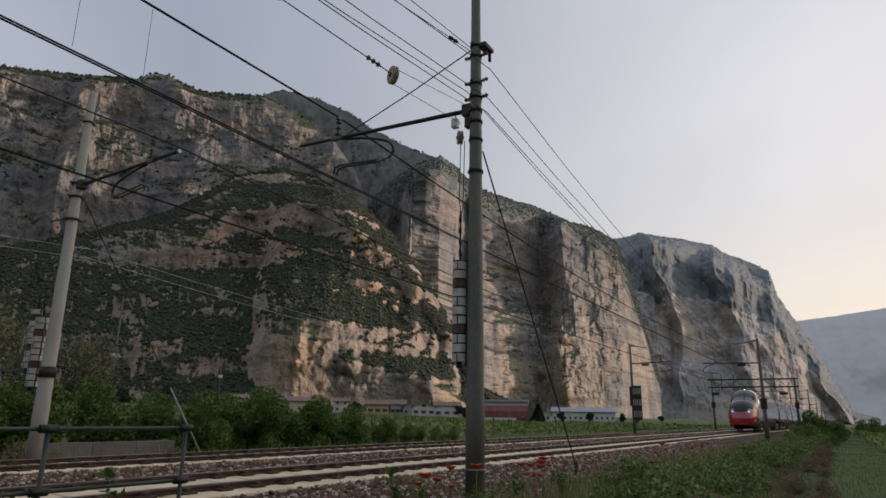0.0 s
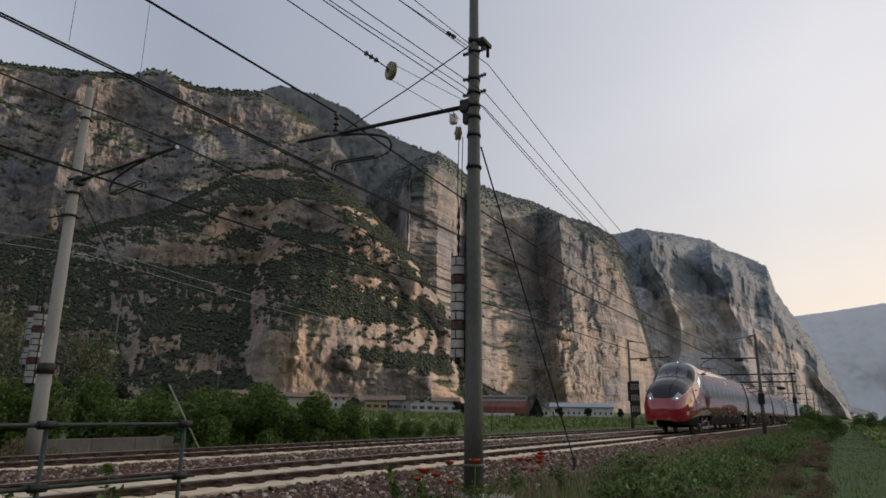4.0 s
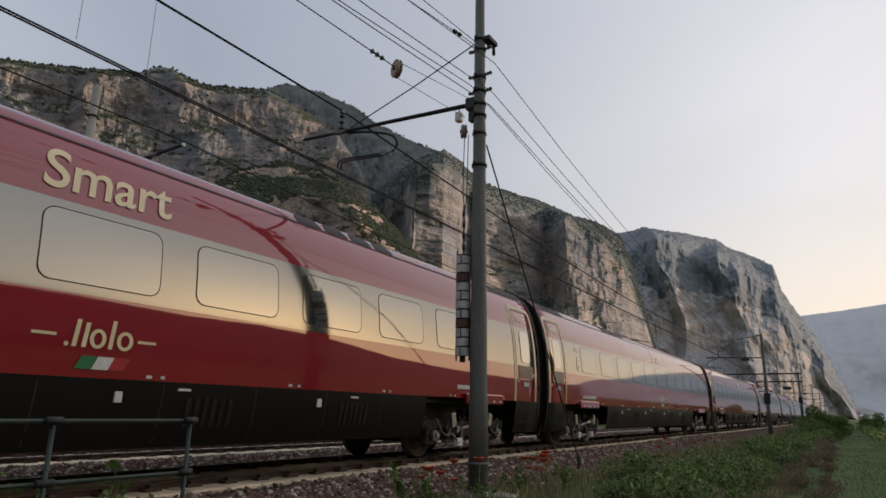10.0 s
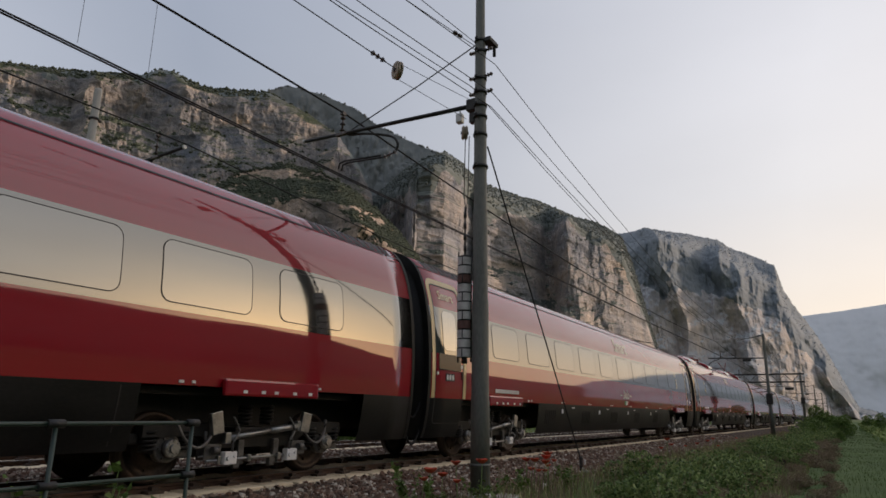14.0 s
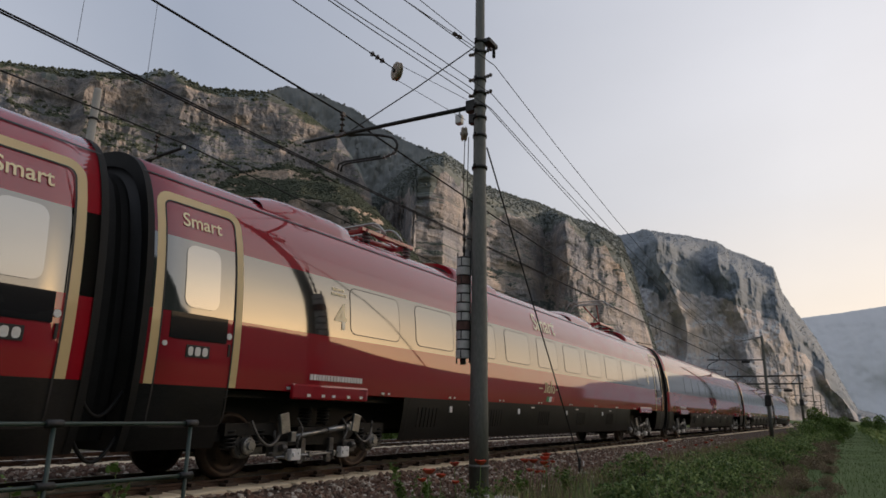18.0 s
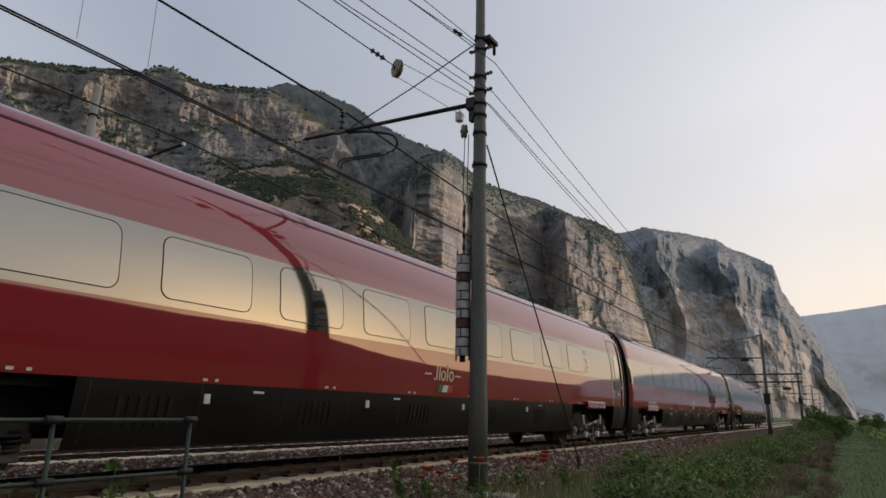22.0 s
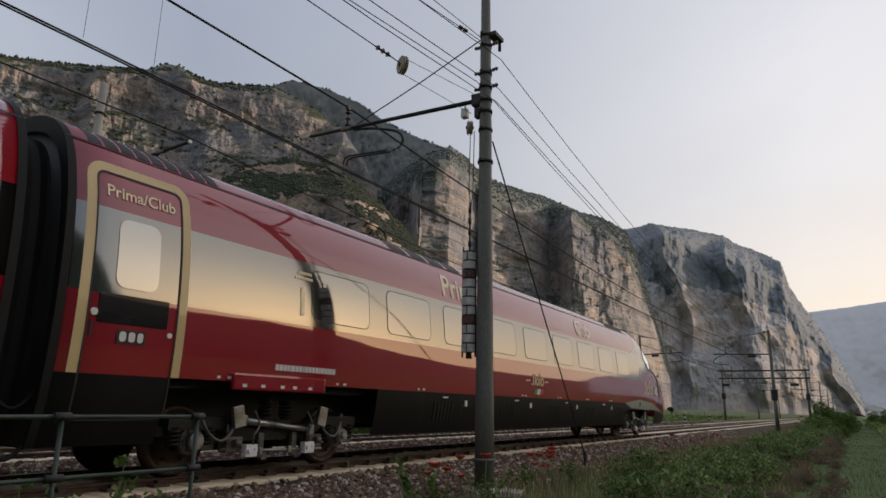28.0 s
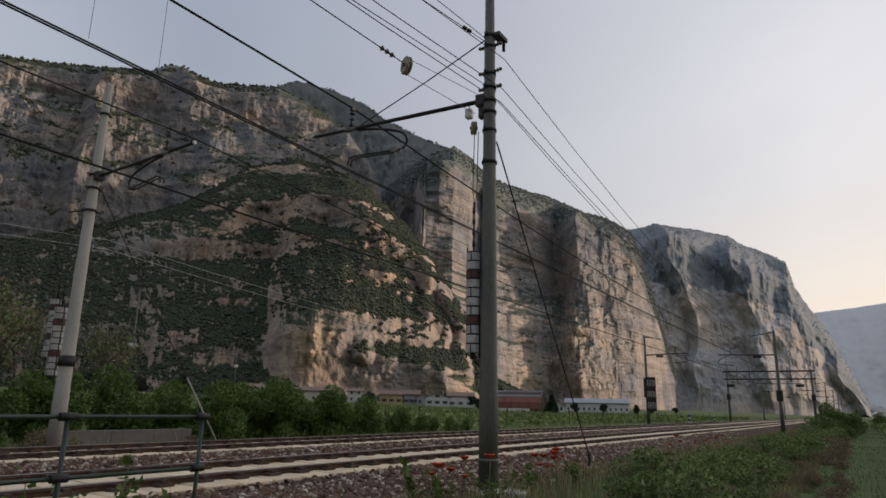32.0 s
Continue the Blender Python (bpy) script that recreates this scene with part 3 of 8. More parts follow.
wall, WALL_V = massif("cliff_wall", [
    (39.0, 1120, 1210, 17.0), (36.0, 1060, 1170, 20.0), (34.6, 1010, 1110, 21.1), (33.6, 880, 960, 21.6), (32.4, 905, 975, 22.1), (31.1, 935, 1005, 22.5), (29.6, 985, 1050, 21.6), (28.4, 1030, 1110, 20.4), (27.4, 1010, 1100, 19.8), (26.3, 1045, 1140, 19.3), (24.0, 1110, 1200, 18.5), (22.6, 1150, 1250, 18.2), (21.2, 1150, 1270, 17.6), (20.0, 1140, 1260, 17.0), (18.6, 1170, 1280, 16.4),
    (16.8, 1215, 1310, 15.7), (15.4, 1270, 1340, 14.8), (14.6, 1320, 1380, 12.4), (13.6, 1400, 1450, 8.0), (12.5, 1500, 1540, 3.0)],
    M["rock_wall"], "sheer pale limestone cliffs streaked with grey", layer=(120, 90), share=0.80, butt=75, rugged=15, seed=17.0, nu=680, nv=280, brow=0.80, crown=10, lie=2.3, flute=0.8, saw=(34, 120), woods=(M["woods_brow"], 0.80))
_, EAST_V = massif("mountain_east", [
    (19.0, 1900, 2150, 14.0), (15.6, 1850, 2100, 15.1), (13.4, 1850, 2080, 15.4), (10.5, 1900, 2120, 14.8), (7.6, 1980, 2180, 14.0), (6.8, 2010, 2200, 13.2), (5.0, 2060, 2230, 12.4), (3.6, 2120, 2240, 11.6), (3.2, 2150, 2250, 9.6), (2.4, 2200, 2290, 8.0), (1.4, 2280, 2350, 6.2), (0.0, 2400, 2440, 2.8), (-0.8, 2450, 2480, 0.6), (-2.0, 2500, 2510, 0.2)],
    M["rock_far"], "limestone mountain falling away to the valley, haze painted into its colour", layer=(200, 160), share=0.75, butt=110, rugged=16, seed=23.0, nu=560, nv=220, brow=0.74, crown=8, lie=1.9, flute=0.5, saw=(70, 190), woods=(M["woods_east"], 0.58))
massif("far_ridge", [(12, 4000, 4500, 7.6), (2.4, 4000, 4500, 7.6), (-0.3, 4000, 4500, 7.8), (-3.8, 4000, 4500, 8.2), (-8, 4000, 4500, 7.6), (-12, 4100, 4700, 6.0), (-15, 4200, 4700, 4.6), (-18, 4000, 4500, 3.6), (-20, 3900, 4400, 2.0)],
    M["woods_far"], "wooded ridge closing the valley, painted pale blue for haze", layer=(500, 200), share=0.15, butt=50, rugged=10, seed=31.0, nu=200, nv=50)
massif("valley_ridge", [(-19, 3900, 4300, 2.2), (-25, 2900, 3300, 2.6), (-30, 2300, 2750, 3.5), (-35, 2100, 2500, 5.2), (-40, 1900, 2350, 8.0), (-46, 1700, 2150, 9.6), (-52, 1560, 1990, 10.0), (-60, 1450, 1880, 11.5), (-75, 1350, 1760, 13.0), (-90, 1300, 1700, 17.0), (-120, 1400, 1900, 22.0), (-150, 1700, 2300, 23.0), (-190, 2000, 2700, 22.0), (-250, 2000, 2600, 20.0), (-275, 1500, 1900, 22.0)],
    M["woods_side"], "dark wooded slopes on the other side of the valley", layer=(300, 120), share=0.15, butt=80, rugged=25, seed=33.0, nu=420, nv=60)
# ---- two tracks on the stone bed ----
def rail_mesh(x0, x1):
    prof = [(-0.075, -0.155), (0.075, -0.155), (0.075, -0.143), (0.012, -0.125), (0.010, -0.045), (0.036, -0.032), (0.036, -0.004), (0.030, 0.0), (-0.030, 0.0), (-0.036, -0.004), (-0.036, -0.032), (-0.010, -0.045), (-0.012, -0.125), (-0.075, -0.143)]
    xs = np.concatenate([np.arange(x0, 140, 6.0), np.geomspace(140, x1, 12)])
    n, V, F, S = len(prof), [], [], []
    for x in xs:
        V += [(x, y, z) for y, z in prof]
    for i in range(len(xs) - 1):
        for j in range(n):
            k = (j + 1) % n
            F.append((i * n + j, (i + 1) * n + j, (i + 1) * n + k, i * n + k))
            S.append(1 if j in (6, 7, 8) else 0)
    return mesh_from("rail", V, F, [M["rail_rust"], M["rail_top"]], False, S)


def sleeper_mesh():
    bm = bmesh.new()
    # a waisted concrete block, thicker under the rails
    st = [(-1.25, 0.26, -0.112), (-1.22, 0.272, -0.096), (-0.95, 0.275, -0.094), (-0.55, 0.275, -0.096), (-0.25, 0.25, -0.108), (0.25, 0.25, -0.108), (0.55, 0.275, -0.096), (0.95, 0.275, -0.094), (1.22, 0.272, -0.096), (1.25, 0.26, -0.112)]
    rings = []
    for y, w, z in st:
        rings.append([bm.verts.new((-w - 0.02, y, -0.30)), bm.verts.new((-w, y, z - 0.01)), bm.verts.new((-w + 0.015, y, z)), bm.verts.new((w - 0.015, y, z)), bm.verts.new((w, y, z - 0.01)), bm.verts.new((w + 0.02, y, -0.30))])
    for a, b in zip(rings, rings[1:]):
        for j in range(5):
            bm.faces.new((a[j], a[j + 1], b[j + 1], b[j]))
    bm.faces.new(rings[0])
    bm.faces.new(rings[-1][::-1])
    bmesh.ops.recalc_face_normals(bm, faces=bm.faces)
    me = bpy.data.meshes.new("sleeper")
    bm.to_mesh(me)
    bm.free()
    me.materials.append(M["concrete"])
    return me


RAIL, SLEEPER = rail_mesh(-60, 900), sleeper_mesh()


def clips_mesh(x0, n, step):
    bm = bmesh.new()
    for yy in (-0.75, 0.75):
        for s in (-1, 1):
            y = yy + s * 0.125
            box(bm, -0.11, 0.11, y - 0.07, y + 0.07, -0.098, -0.058)
            box(bm, -0.045, 0.045, y - 0.04, y + 0.04, -0.07, -0.015)
    one = bpy.data.meshes.new("one")
    bm.to_mesh(one)
    bm.free()
    V = np.array([v.co[:] for v in one.vertices])
    F = np.array([p.vertices[:] for p in one.polygons])
    allv = np.concatenate([V + [x0 + i * step, 0, 0] for i in range(n)])
    allf = np.concatenate([F + i * len(V) for i in range(n)])
    bpy.data.meshes.remove(one)
    return quads_mesh("fasteners", allv, allf, M["clip"])


CLIPS = clips_mesh(-9.0, 150, 0.6)
for _name, _y, _lab in (("track_near", LINE, "railway track of rusty rails on pale concrete sleepers"), ("track_far", FAR_LINE, "second railway track on pale concrete sleepers beside the first")):
    _t = thing(_name, pose(0, _y, 0), _lab, "track", "tracks", "structure")
    for _s in (-0.75, 0.75):
        piece("rail", RAIL, _t, "brown rusted rail with a worn head", pose(0, _s, 0))
    for _i in range(260):
        piece("sleeper", SLEEPER, _t, "", pose(-9.0 + 0.6 * _i, RNG.uniform(-0.02, 0.02), RNG.uniform(-0.006, 0.006), 0, RNG.uniform(-0.5, 0.5), RNG.uniform(-0.4, 0.4)))
    tagged(piece("fasteners", CLIPS, _t), "dark rusted rail fasteners", kind="stuff")
    # the sleepers far along the line, joined
    _v = np.array([v.co[:] for v in SLEEPER.vertices])
    _f = [p.vertices[:] for p in SLEEPER.polygons]
    _far = join(*[(_v + [147.0 + 0.6 * i, 0, 0], _f) for i in range(300)])
    tagged(piece("far_sleepers", mesh_from("far_sleepers", _far[0], _far[1], M["concrete"]), _t), "pale concrete sleepers far along the line", kind="stuff")


def stones(n, place, size, seed):
    """n broken stones, each a squashed, jittered octahedron with a cut top."""
    r = np.random.default_rng(seed)
    base = np.array([(1, 0, 0), (0.3, 1, 0), (-1, 0.2, 0), (-0.2, -1, 0), (0.5, 0.4, 0.75), (-0.5, 0.45, 0.8), (-0.35, -0.5, 0.7), (0.5, -0.4, 0.8)])
    tri = np.array([(0, 1, 4), (1, 5, 4), (1, 2, 5), (2, 6, 5), (2, 3, 6), (3, 7, 6), (3, 0, 7), (0, 4, 7), (4, 5, 6), (4, 6, 7)])
    x, y, z = place(n, r)
    s = size * np.exp(r.normal(0, 0.28, n))
    P = base[None] * (1 + r.uniform(-0.35, 0.35, (n, 8, 3)))
    P[:, :, 0] *= r.uniform(0.7, 1.25, (n, 1))
    P[:, :, 2] = P[:, :, 2] * r.uniform(0.6, 1.3, (n, 1)) - 0.25
    a, b = r.uniform(0, 2 * np.pi, n), r.normal(0, 0.35, n)
    ca, sa, cb, sb = np.cos(a), np.sin(a), np.cos(b), np.sin(b)
    X, Y, Z = P[:, :, 0], P[:, :, 1], P[:, :, 2]
    Y, Z = Y * cb[:, None] - Z * sb[:, None], Y * sb[:, None] + Z * cb[:, None]
    X, Y = X * ca[:, None] - Y * sa[:, None], X * sa[:, None] + Y * ca[:, None]
    V = np.stack([x[:, None] + X * s[:, None], y[:, None] + Y * s[:, None], z[:, None] + Z * s[:, None]], -1)
    F = (tri[None] + (np.arange(n) * 8)[:, None, None]).reshape(-1, 3)
    return V.reshape(-1, 3), F


def shoulder_place(n, r):
    x = 1.0 + 44 * r.random(n) ** 1.35
    y = 5.0 + 2.1 * r.random(n) ** 0.85
    return x, y, ground_height(x, y) + 0.005


def middle_place(n, r):
    x = 3.0 + 60 * r.random(n) ** 1.4
    y = r.uniform(9.35, 12.25, n)
    return x, y, ground_height(x, y) + 0.045 * np.sin((y - 9.35) / 2.9 * np.pi) + 0.01


def crib_place(n, r):
    x = 3.0 + 45 * r.random(n) ** 1.3
    k = np.round((x + 9.0 - 0.3) / 0.6) * 0.6 - 9.0 + 0.3
    x = k + r.uniform(-0.05, 0.05, n)
    y = np.where(r.random(n) < 0.6, LINE, FAR_LINE) + r.uniform(-1.1, 1.1, n)
    return x, y, ground_height(x, y) - 0.002


def far_place(n, r):
    x = 5.0 + 60 * r.random(n) ** 1.3
    y = 14.6 + 1.6 * r.random(n)
    return x, y, ground_height(x, y) + 0.005


_bits = [stones(30000, shoulder_place, 0.036, 1), stones(15000, middle_place, 0.036, 2), stones(9000, crib_place, 0.022, 3), stones(4000, far_place, 0.036, 4)]
_vv, _ff, _o = [], [], 0
for _v, _f in _bits:
    _vv.append(_v)
    _ff.append(_f + _o)
    _o += len(_v)
ballast = new("ballast", quads_mesh("ballast", np.concatenate(_vv), np.concatenate(_ff), M["stone"]))
tagged(ballast, "reddish-brown broken ballast stones heaped along the track", "ballast", kind="stuff")
# ---- masts, arms and wires over the tracks ----
SPAN, MAST_X = 45.6, 9.52
NEAR_MAST_Y, FAR_MAST_Y = 5.02, 16.05


def bm_part(name, parent, mat, build, label=""):
    bm = bmesh.new()
    build(bm)
    return part(name, bm, mat, parent, label)


def insulator(bm, a, b, r=0.075, n=3):
    a, b = Vector(a), Vector(b)
    rod(bm, a, b, r * 0.35, sides=8)
    for k in range(n):
        c = a + (b - a) * ((k + 0.5) / n)
        u = (b - a).normalized() * 0.014
        rod(bm, c - u, c + u, r, r * 0.7, 12)


def stepped_shaft(bm, z0, z1, r0, r1, steps):
    """A round mast that narrows in steps, each with a swaged collar."""
    zs = np.linspace(z0, z1, steps + 1)
    rs = np.linspace(r0, r1, steps + 1)
    line = [(0.0, z0)]
    for k in range(steps):
        low = rs[k] - (rs[k] - rs[k + 1]) * 0.45
        line += [(rs[k], zs[k]), (low, zs[k + 1] - 0.06)]
    line += [(r1, z1), (r1 * 0.9, z1 + 0.02), (0.0, z1 + 0.03)]
    n = 20
    rings = [[bm.verts.new((r * math.cos(2 * math.pi * i / n), r * math.sin(2 * math.pi * i / n), z)) for i in range(n)] for r, z in line[1:-1]]
    for p, q in zip(rings, rings[1:]):
        for i in range(n):
            bm.faces.new((p[i], p[(i + 1) % n], q[(i + 1) % n], q[i])).smooth = True
    bm.faces.new(rings[0][::-1])
    bm.faces.new(rings[-1])


def clamp_band(bm, z, r, wide=0.05):
    rod(bm, (0, 0, z - wide / 2), (0, 0, z + wide / 2), r + 0.018, sides=20)
    for s in (-1, 1):
        box(bm, s * (r + 0.015) - 0.03, s * (r + 0.015) + 0.06 * s, -0.03, 0.03, z - wide / 2, z + wide / 2, 0.004)


def cantilever(parent, side, root_z, reach, wire_z, contact_z, dark):
    """The arm with its messenger insulator and the bent registration arm. side: +1 reaches across +y."""
    s = side
    tip = reach + 1.0
    bm_part("arm", parent, dark, lambda b: rod(b, (0, s * 0.1, root_z), (0, s * tip, root_z + 0.16), 0.042, 0.036, 10), "long dark tubular arm")
    bm_part("arm_end", parent, M["zinc"], lambda b: rod(b, (0, s * tip, root_z + 0.16), (0, s * (tip + 0.05), root_z + 0.162), 0.046, sides=10))

    def hanger(b):
        insulator(b, (0, s * reach, root_z + 0.14), (0, s * reach, wire_z - 0.05), 0.06, 3)
        box(b, -0.05, 0.05, s * reach - 0.04, s * reach + 0.04, wire_z - 0.06, wire_z + 0.03, 0.01)
        box(b, -0.04, 0.04, s * reach - 0.14, s * reach + 0.14, root_z + 0.08, root_z + 0.15, 0.01)
    bm_part("wire_hanger", parent, M["porcelain"], hanger, "brown insulator holding the carrying wire")
    # droop of the registration arm
    pts = [(0.04, s * y, z) for y, z in ((reach - 0.15, root_z + 0.08), (reach - 0.55, root_z + 0.02), (reach - 1.0, root_z - 0.10), (reach - 1.28, root_z - 0.22), (reach - 1.38, root_z - 0.38), (reach - 1.34, root_z - 0.50))]
    v, f = tube(catmull_line(pts, 5), 0.027, 8)
    piece("drop_tube", mesh_from("drop_tube", v, f, dark, True), parent, "bent drop tube")
    bm_part("drop_insulator", parent, M["porcelain"], lambda b: insulator(b, (0.04, s * (reach - 1.36), root_z - 0.52), (0.02, s * (reach - 1.05), root_z - 0.60), 0.05, 3))
    for dx in (-0.05, 0.05):
        pts = [(dx, s * (reach - 1.05), root_z - 0.58), (dx, s * (reach - 0.15), contact_z + 0.17), (dx, s * (reach - 0.02), contact_z + 0.14), (dx, s * reach, contact_z + 0.02)]
        v, f = tube(pts, 0.019, 6)
        piece("steady_arm", mesh_from("steady_arm", v, f, dark, True), parent)


def catmull_line(P, per):
    P = np.array(P, float)
    Q = np.vstack([2 * P[0] - P[1], P, 2 * P[-1] - P[-2]])
    out = []
    for i in range(1, len(Q) - 2):
        a, b, c, d = Q[i - 1], Q[i], Q[i + 1], Q[i + 2]
        for t in np.linspace(0, 1, per, endpoint=False):
            out.append(0.5 * (2 * b + (c - a) * t + (2 * a - 5 * b + 4 * c - d) * t * t + (3 * b - 3 * c + d - a) * t ** 3))
    out.append(P[-1])
    return np.array(out)


def pulley_wheel(parent, at, r, label="pale tensioning pulley"):
    bm = bmesh.new()
    for k in range(2):
        rod(bm, (0, -0.035 + 0.05 * k, 0), (0, -0.015 + 0.05 * k, 0), r, sides=22)
    rod(bm, (0, -0.05, 0), (0, 0.05, 0), r * 0.86, sides=22)
    rod(bm, (0, -0.07, 0), (0, 0.07, 0), r * 0.22, sides=10, slot=1)
    return piece("pulley", to_mesh("pulley", bm, [M["pulley"], M["dark_steel"]]), parent, label, at)


def to_mesh(name, bm, mats):
    me = bpy.data.meshes.new(name)
    bm.to_mesh(me)
    bm.free()
    for m in mats:
        me.materials.append(m)
    return me


def weight_stack(name, x, y, z0, z1, r, n, label):
    """Tension weights: round slabs on a rod, limewashed and rusty by turns."""
    t = thing(name, pose(x, y, z0), label, "counterweight", "tension weights")
    h = (z1 - z0) / n
    for k in range(n):
        bm = bmesh.new()
        q = RNG.uniform(-0.008, 0.008)
        rod(bm, (q, 0, k * h + 0.004), (q, 0, k * h + h * 0.86), r, sides=24, smooth=False)
        part("slab", bm, M["weight_white"] if k % 5 != 3 else M["weight_rust"], t, "pale limewashed slab" if k % 5 != 3 else "rusty slab")
        bm = bmesh.new()
        rod(bm, (q, 0, k * h + h * 0.86), (q, 0, (k + 1) * h + 0.004), r * 0.90, sides=20)
        a = radians(-150 + (70 if k % 2 else -20))
        rod(bm, (q + r * 0.97 * math.cos(a), r * 0.97 * math.sin(a), k * h + 0.006), (q + r * 0.97 * math.cos(a), r * 0.97 * math.sin(a), k * h + h * 0.85), 0.011, sides=6)
        part("gap_ring", bm, M["dark_steel"], t, "dark gap and slot between slabs")
    for s in (-1, 1):
        bm = bmesh.new()
        rod(bm, (0, s * r * 0.98, -0.08), (0, s * r * 0.98, z1 - z0 + 0.1), 0.014, sides=8)
        part("guide_rod", bm, M["dark_steel"], t)
    bm = bmesh.new()
    rod(bm, (0, 0, z1 - z0), (0, 0, z1 - z0 + 0.9), 0.016, sides=8)
    part("hanger_rod", bm, M["dark_steel"], t)
    for k in range(4):
        bm = bmesh.new()
        rod(bm, (0, 0, z1 - z0 + 0.1 + 0.2 * k), (0, 0, z1 - z0 + 0.2 + 0.2 * k), 0.028, sides=8)
        part("hanger_link", bm, M["dark_steel"], t)
    bm = bmesh.new()
    rod(bm, (0, 0, -0.10), (0, 0, 0), 0.05, sides=8)
    part("foot_nut", bm, M["dark_steel"], t)
    return t


# --- the steel mast beside the near track
mast = thing("catenary_mast", pose(MAST_X, NEAR_MAST_Y, -0.45), "grey galvanised tubular mast with collars beside the track", "mast", "catenary masts")
bm_part("shaft", mast, M["steel_pole"], lambda b: stepped_shaft(b, 0.0, 9.6, 0.158, 0.075, 6), "tapered grey steel shaft")
bm_part("footing", mast, M["concrete_pole"], lambda b: (rod(b, (0, 0, -0.1), (0, 0, 0.16), 0.21, 0.19, 20)), "worn concrete collar at the foot")
for _z, _r in ((8.02, 0.09), (7.80, 0.092), (7.25, 0.10), (6.98, 0.105), (6.72, 0.105), (6.50, 0.108), (6.15, 0.11), (5.55, 0.12)):
    bm_part("band", mast, M["dark_steel"], lambda b: clamp_band(b, _z, _r, 0.045), "dark clamp band")
bm_part("warning_band", mast, M["steel_pole"], lambda b: rod(b, (0, 0, 0.55), (0, 0, 0.60), 0.158, sides=20))
cantilever(mast, 1, 6.76, 3.20, 7.35, 6.07, M["dark_steel"])
bm_part("root_bracket", mast, M["dark_steel"], lambda b: (box(b, -0.07, 0.07, 0.05, 0.26, 6.66, 6.88, 0.015), box(b, -0.06, 0.06, 0.1, 0.2, 6.42, 6.6, 0.01)), "dark arm bracket")
bm_part("box_insulator", mast, M["zinc"], lambda b: (box(b, -0.06, 0.06, 0.36, 0.48, 6.48, 6.66, 0.02), rod(b, (0, 0.42, 6.66), (0, 0.42, 6.82), 0.012)), "small grey box under the arm")
for _z in (7.82, 7.30, 6.98):
    for _s in (-1, 1):
        bm_part("side_insulator", mast, M["porcelain"], lambda b: insulator(b, (0.02, _s * 0.08, _z), (0.02, _s * 0.24, _z + 0.02), 0.04, 3), "dark side insulator")
bm_part("top_bracket", mast, M["dark_steel"], lambda b: (box(b, -0.04, 0.3, -0.22, -0.06, 7.98, 8.06, 0.01), rod(b, (0.25, -0.16, 7.8), (0.25, -0.16, 8.05), 0.03)), "dark bracket")
_v, _f = tube([(0, 0.08, 7.98), (0, 1.4, 7.46), (0, 2.95, 6.92)], 0.012, 6)
piece("stay_rod", mesh_from("stay_rod", _v, _f, M["dark_steel"]), mast, "thin diagonal stay rod")
pulley_wheel(mast, pose(0.02, 0.33, 6.28, 0, 0, 35), 0.13)
for _y in (0.24, 0.32):
    _v, _f = tube([(0.03, _y, 6.2), (0.03, _y + 0.02, 5.1), (0.0, 0.28, 4.75)], 0.008, 5)
    piece("pulley_rope", mesh_from("pulley_rope", _v, _f, M["dark_steel"]), mast)
weight_stack("tension_weight", MAST_X - 0.05, NEAR_MAST_Y + 0.27, 1.80, 3.50, 0.125, 11, "hanging stack of pale and rusty tension weights beside the mast")

# --- the pale mast beyond the far track
mast2 = thing("catenary_mast", pose(8.74, FAR_MAST_Y, -0.35), "pale weathered mast with a steel arm beyond the tracks", "mast", "catenary masts")
bm_part("shaft", mast2, M["concrete_pole"], lambda b: stepped_shaft(b, 0.0, 9.45, 0.175, 0.088, 6), "tapered pale grey shaft")
for _z, _r in ((8.6, 0.115), (6.90, 0.135), (6.55, 0.14), (5.95, 0.15)):
    bm_part("band", mast2, M["dark_steel"], lambda b: clamp_band(b, _z, _r, 0.05), "dark clamp band")
bm_part("warning_band", mast2, M["dark_steel"], lambda b: rod(b, (0, 0, 2.05), (0, 0, 2.30), 0.192, sides=20))
cantilever(mast2, -1, 6.85, 2.85, 7.55, 6.22, M["dark_steel"])
bm_part("root_bracket", mast2, M["dark_steel"], lambda b: (box(b, -0.1, 0.1, -0.3, -0.08, 6.74, 6.96, 0.015)), "dark arm bracket")
for _i, _p in enumerate(((0.1, 1.02, 6.15), (0.1, 0.92, 5.9), (-0.6, 3.9, 7.3), (-0.6, 4.2, 7.27))):
    pulley_wheel(mast2, pose(*_p, 0, 0, 30), 0.16)
_v, _f = tube([(0, 0.95, 5.9), (0, 0.9, 4.9), (0, 0.85, 3.9)], 0.012, 5)
piece("pulley_rope", mesh_from("pulley_rope", _v, _f, M["dark_steel"]), mast2)
bm_part("pulley_arm", mast2, M["dark_steel"], lambda b: rod(b, (0, 0.1, 6.0), (0, 1.0, 6.05), 0.02))
weight_stack("tension_weight", 8.83, FAR_MAST_Y + 0.78, 1.50, 3.20, 0.145, 11, "hanging stack of limewashed tension weights beside the pale mast")
weight_stack("tension_weight", 8.83, FAR_MAST_Y + 1.05, 1.95, 3.42, 0.14, 10, "second stack of limewashed tension weights behind the first")


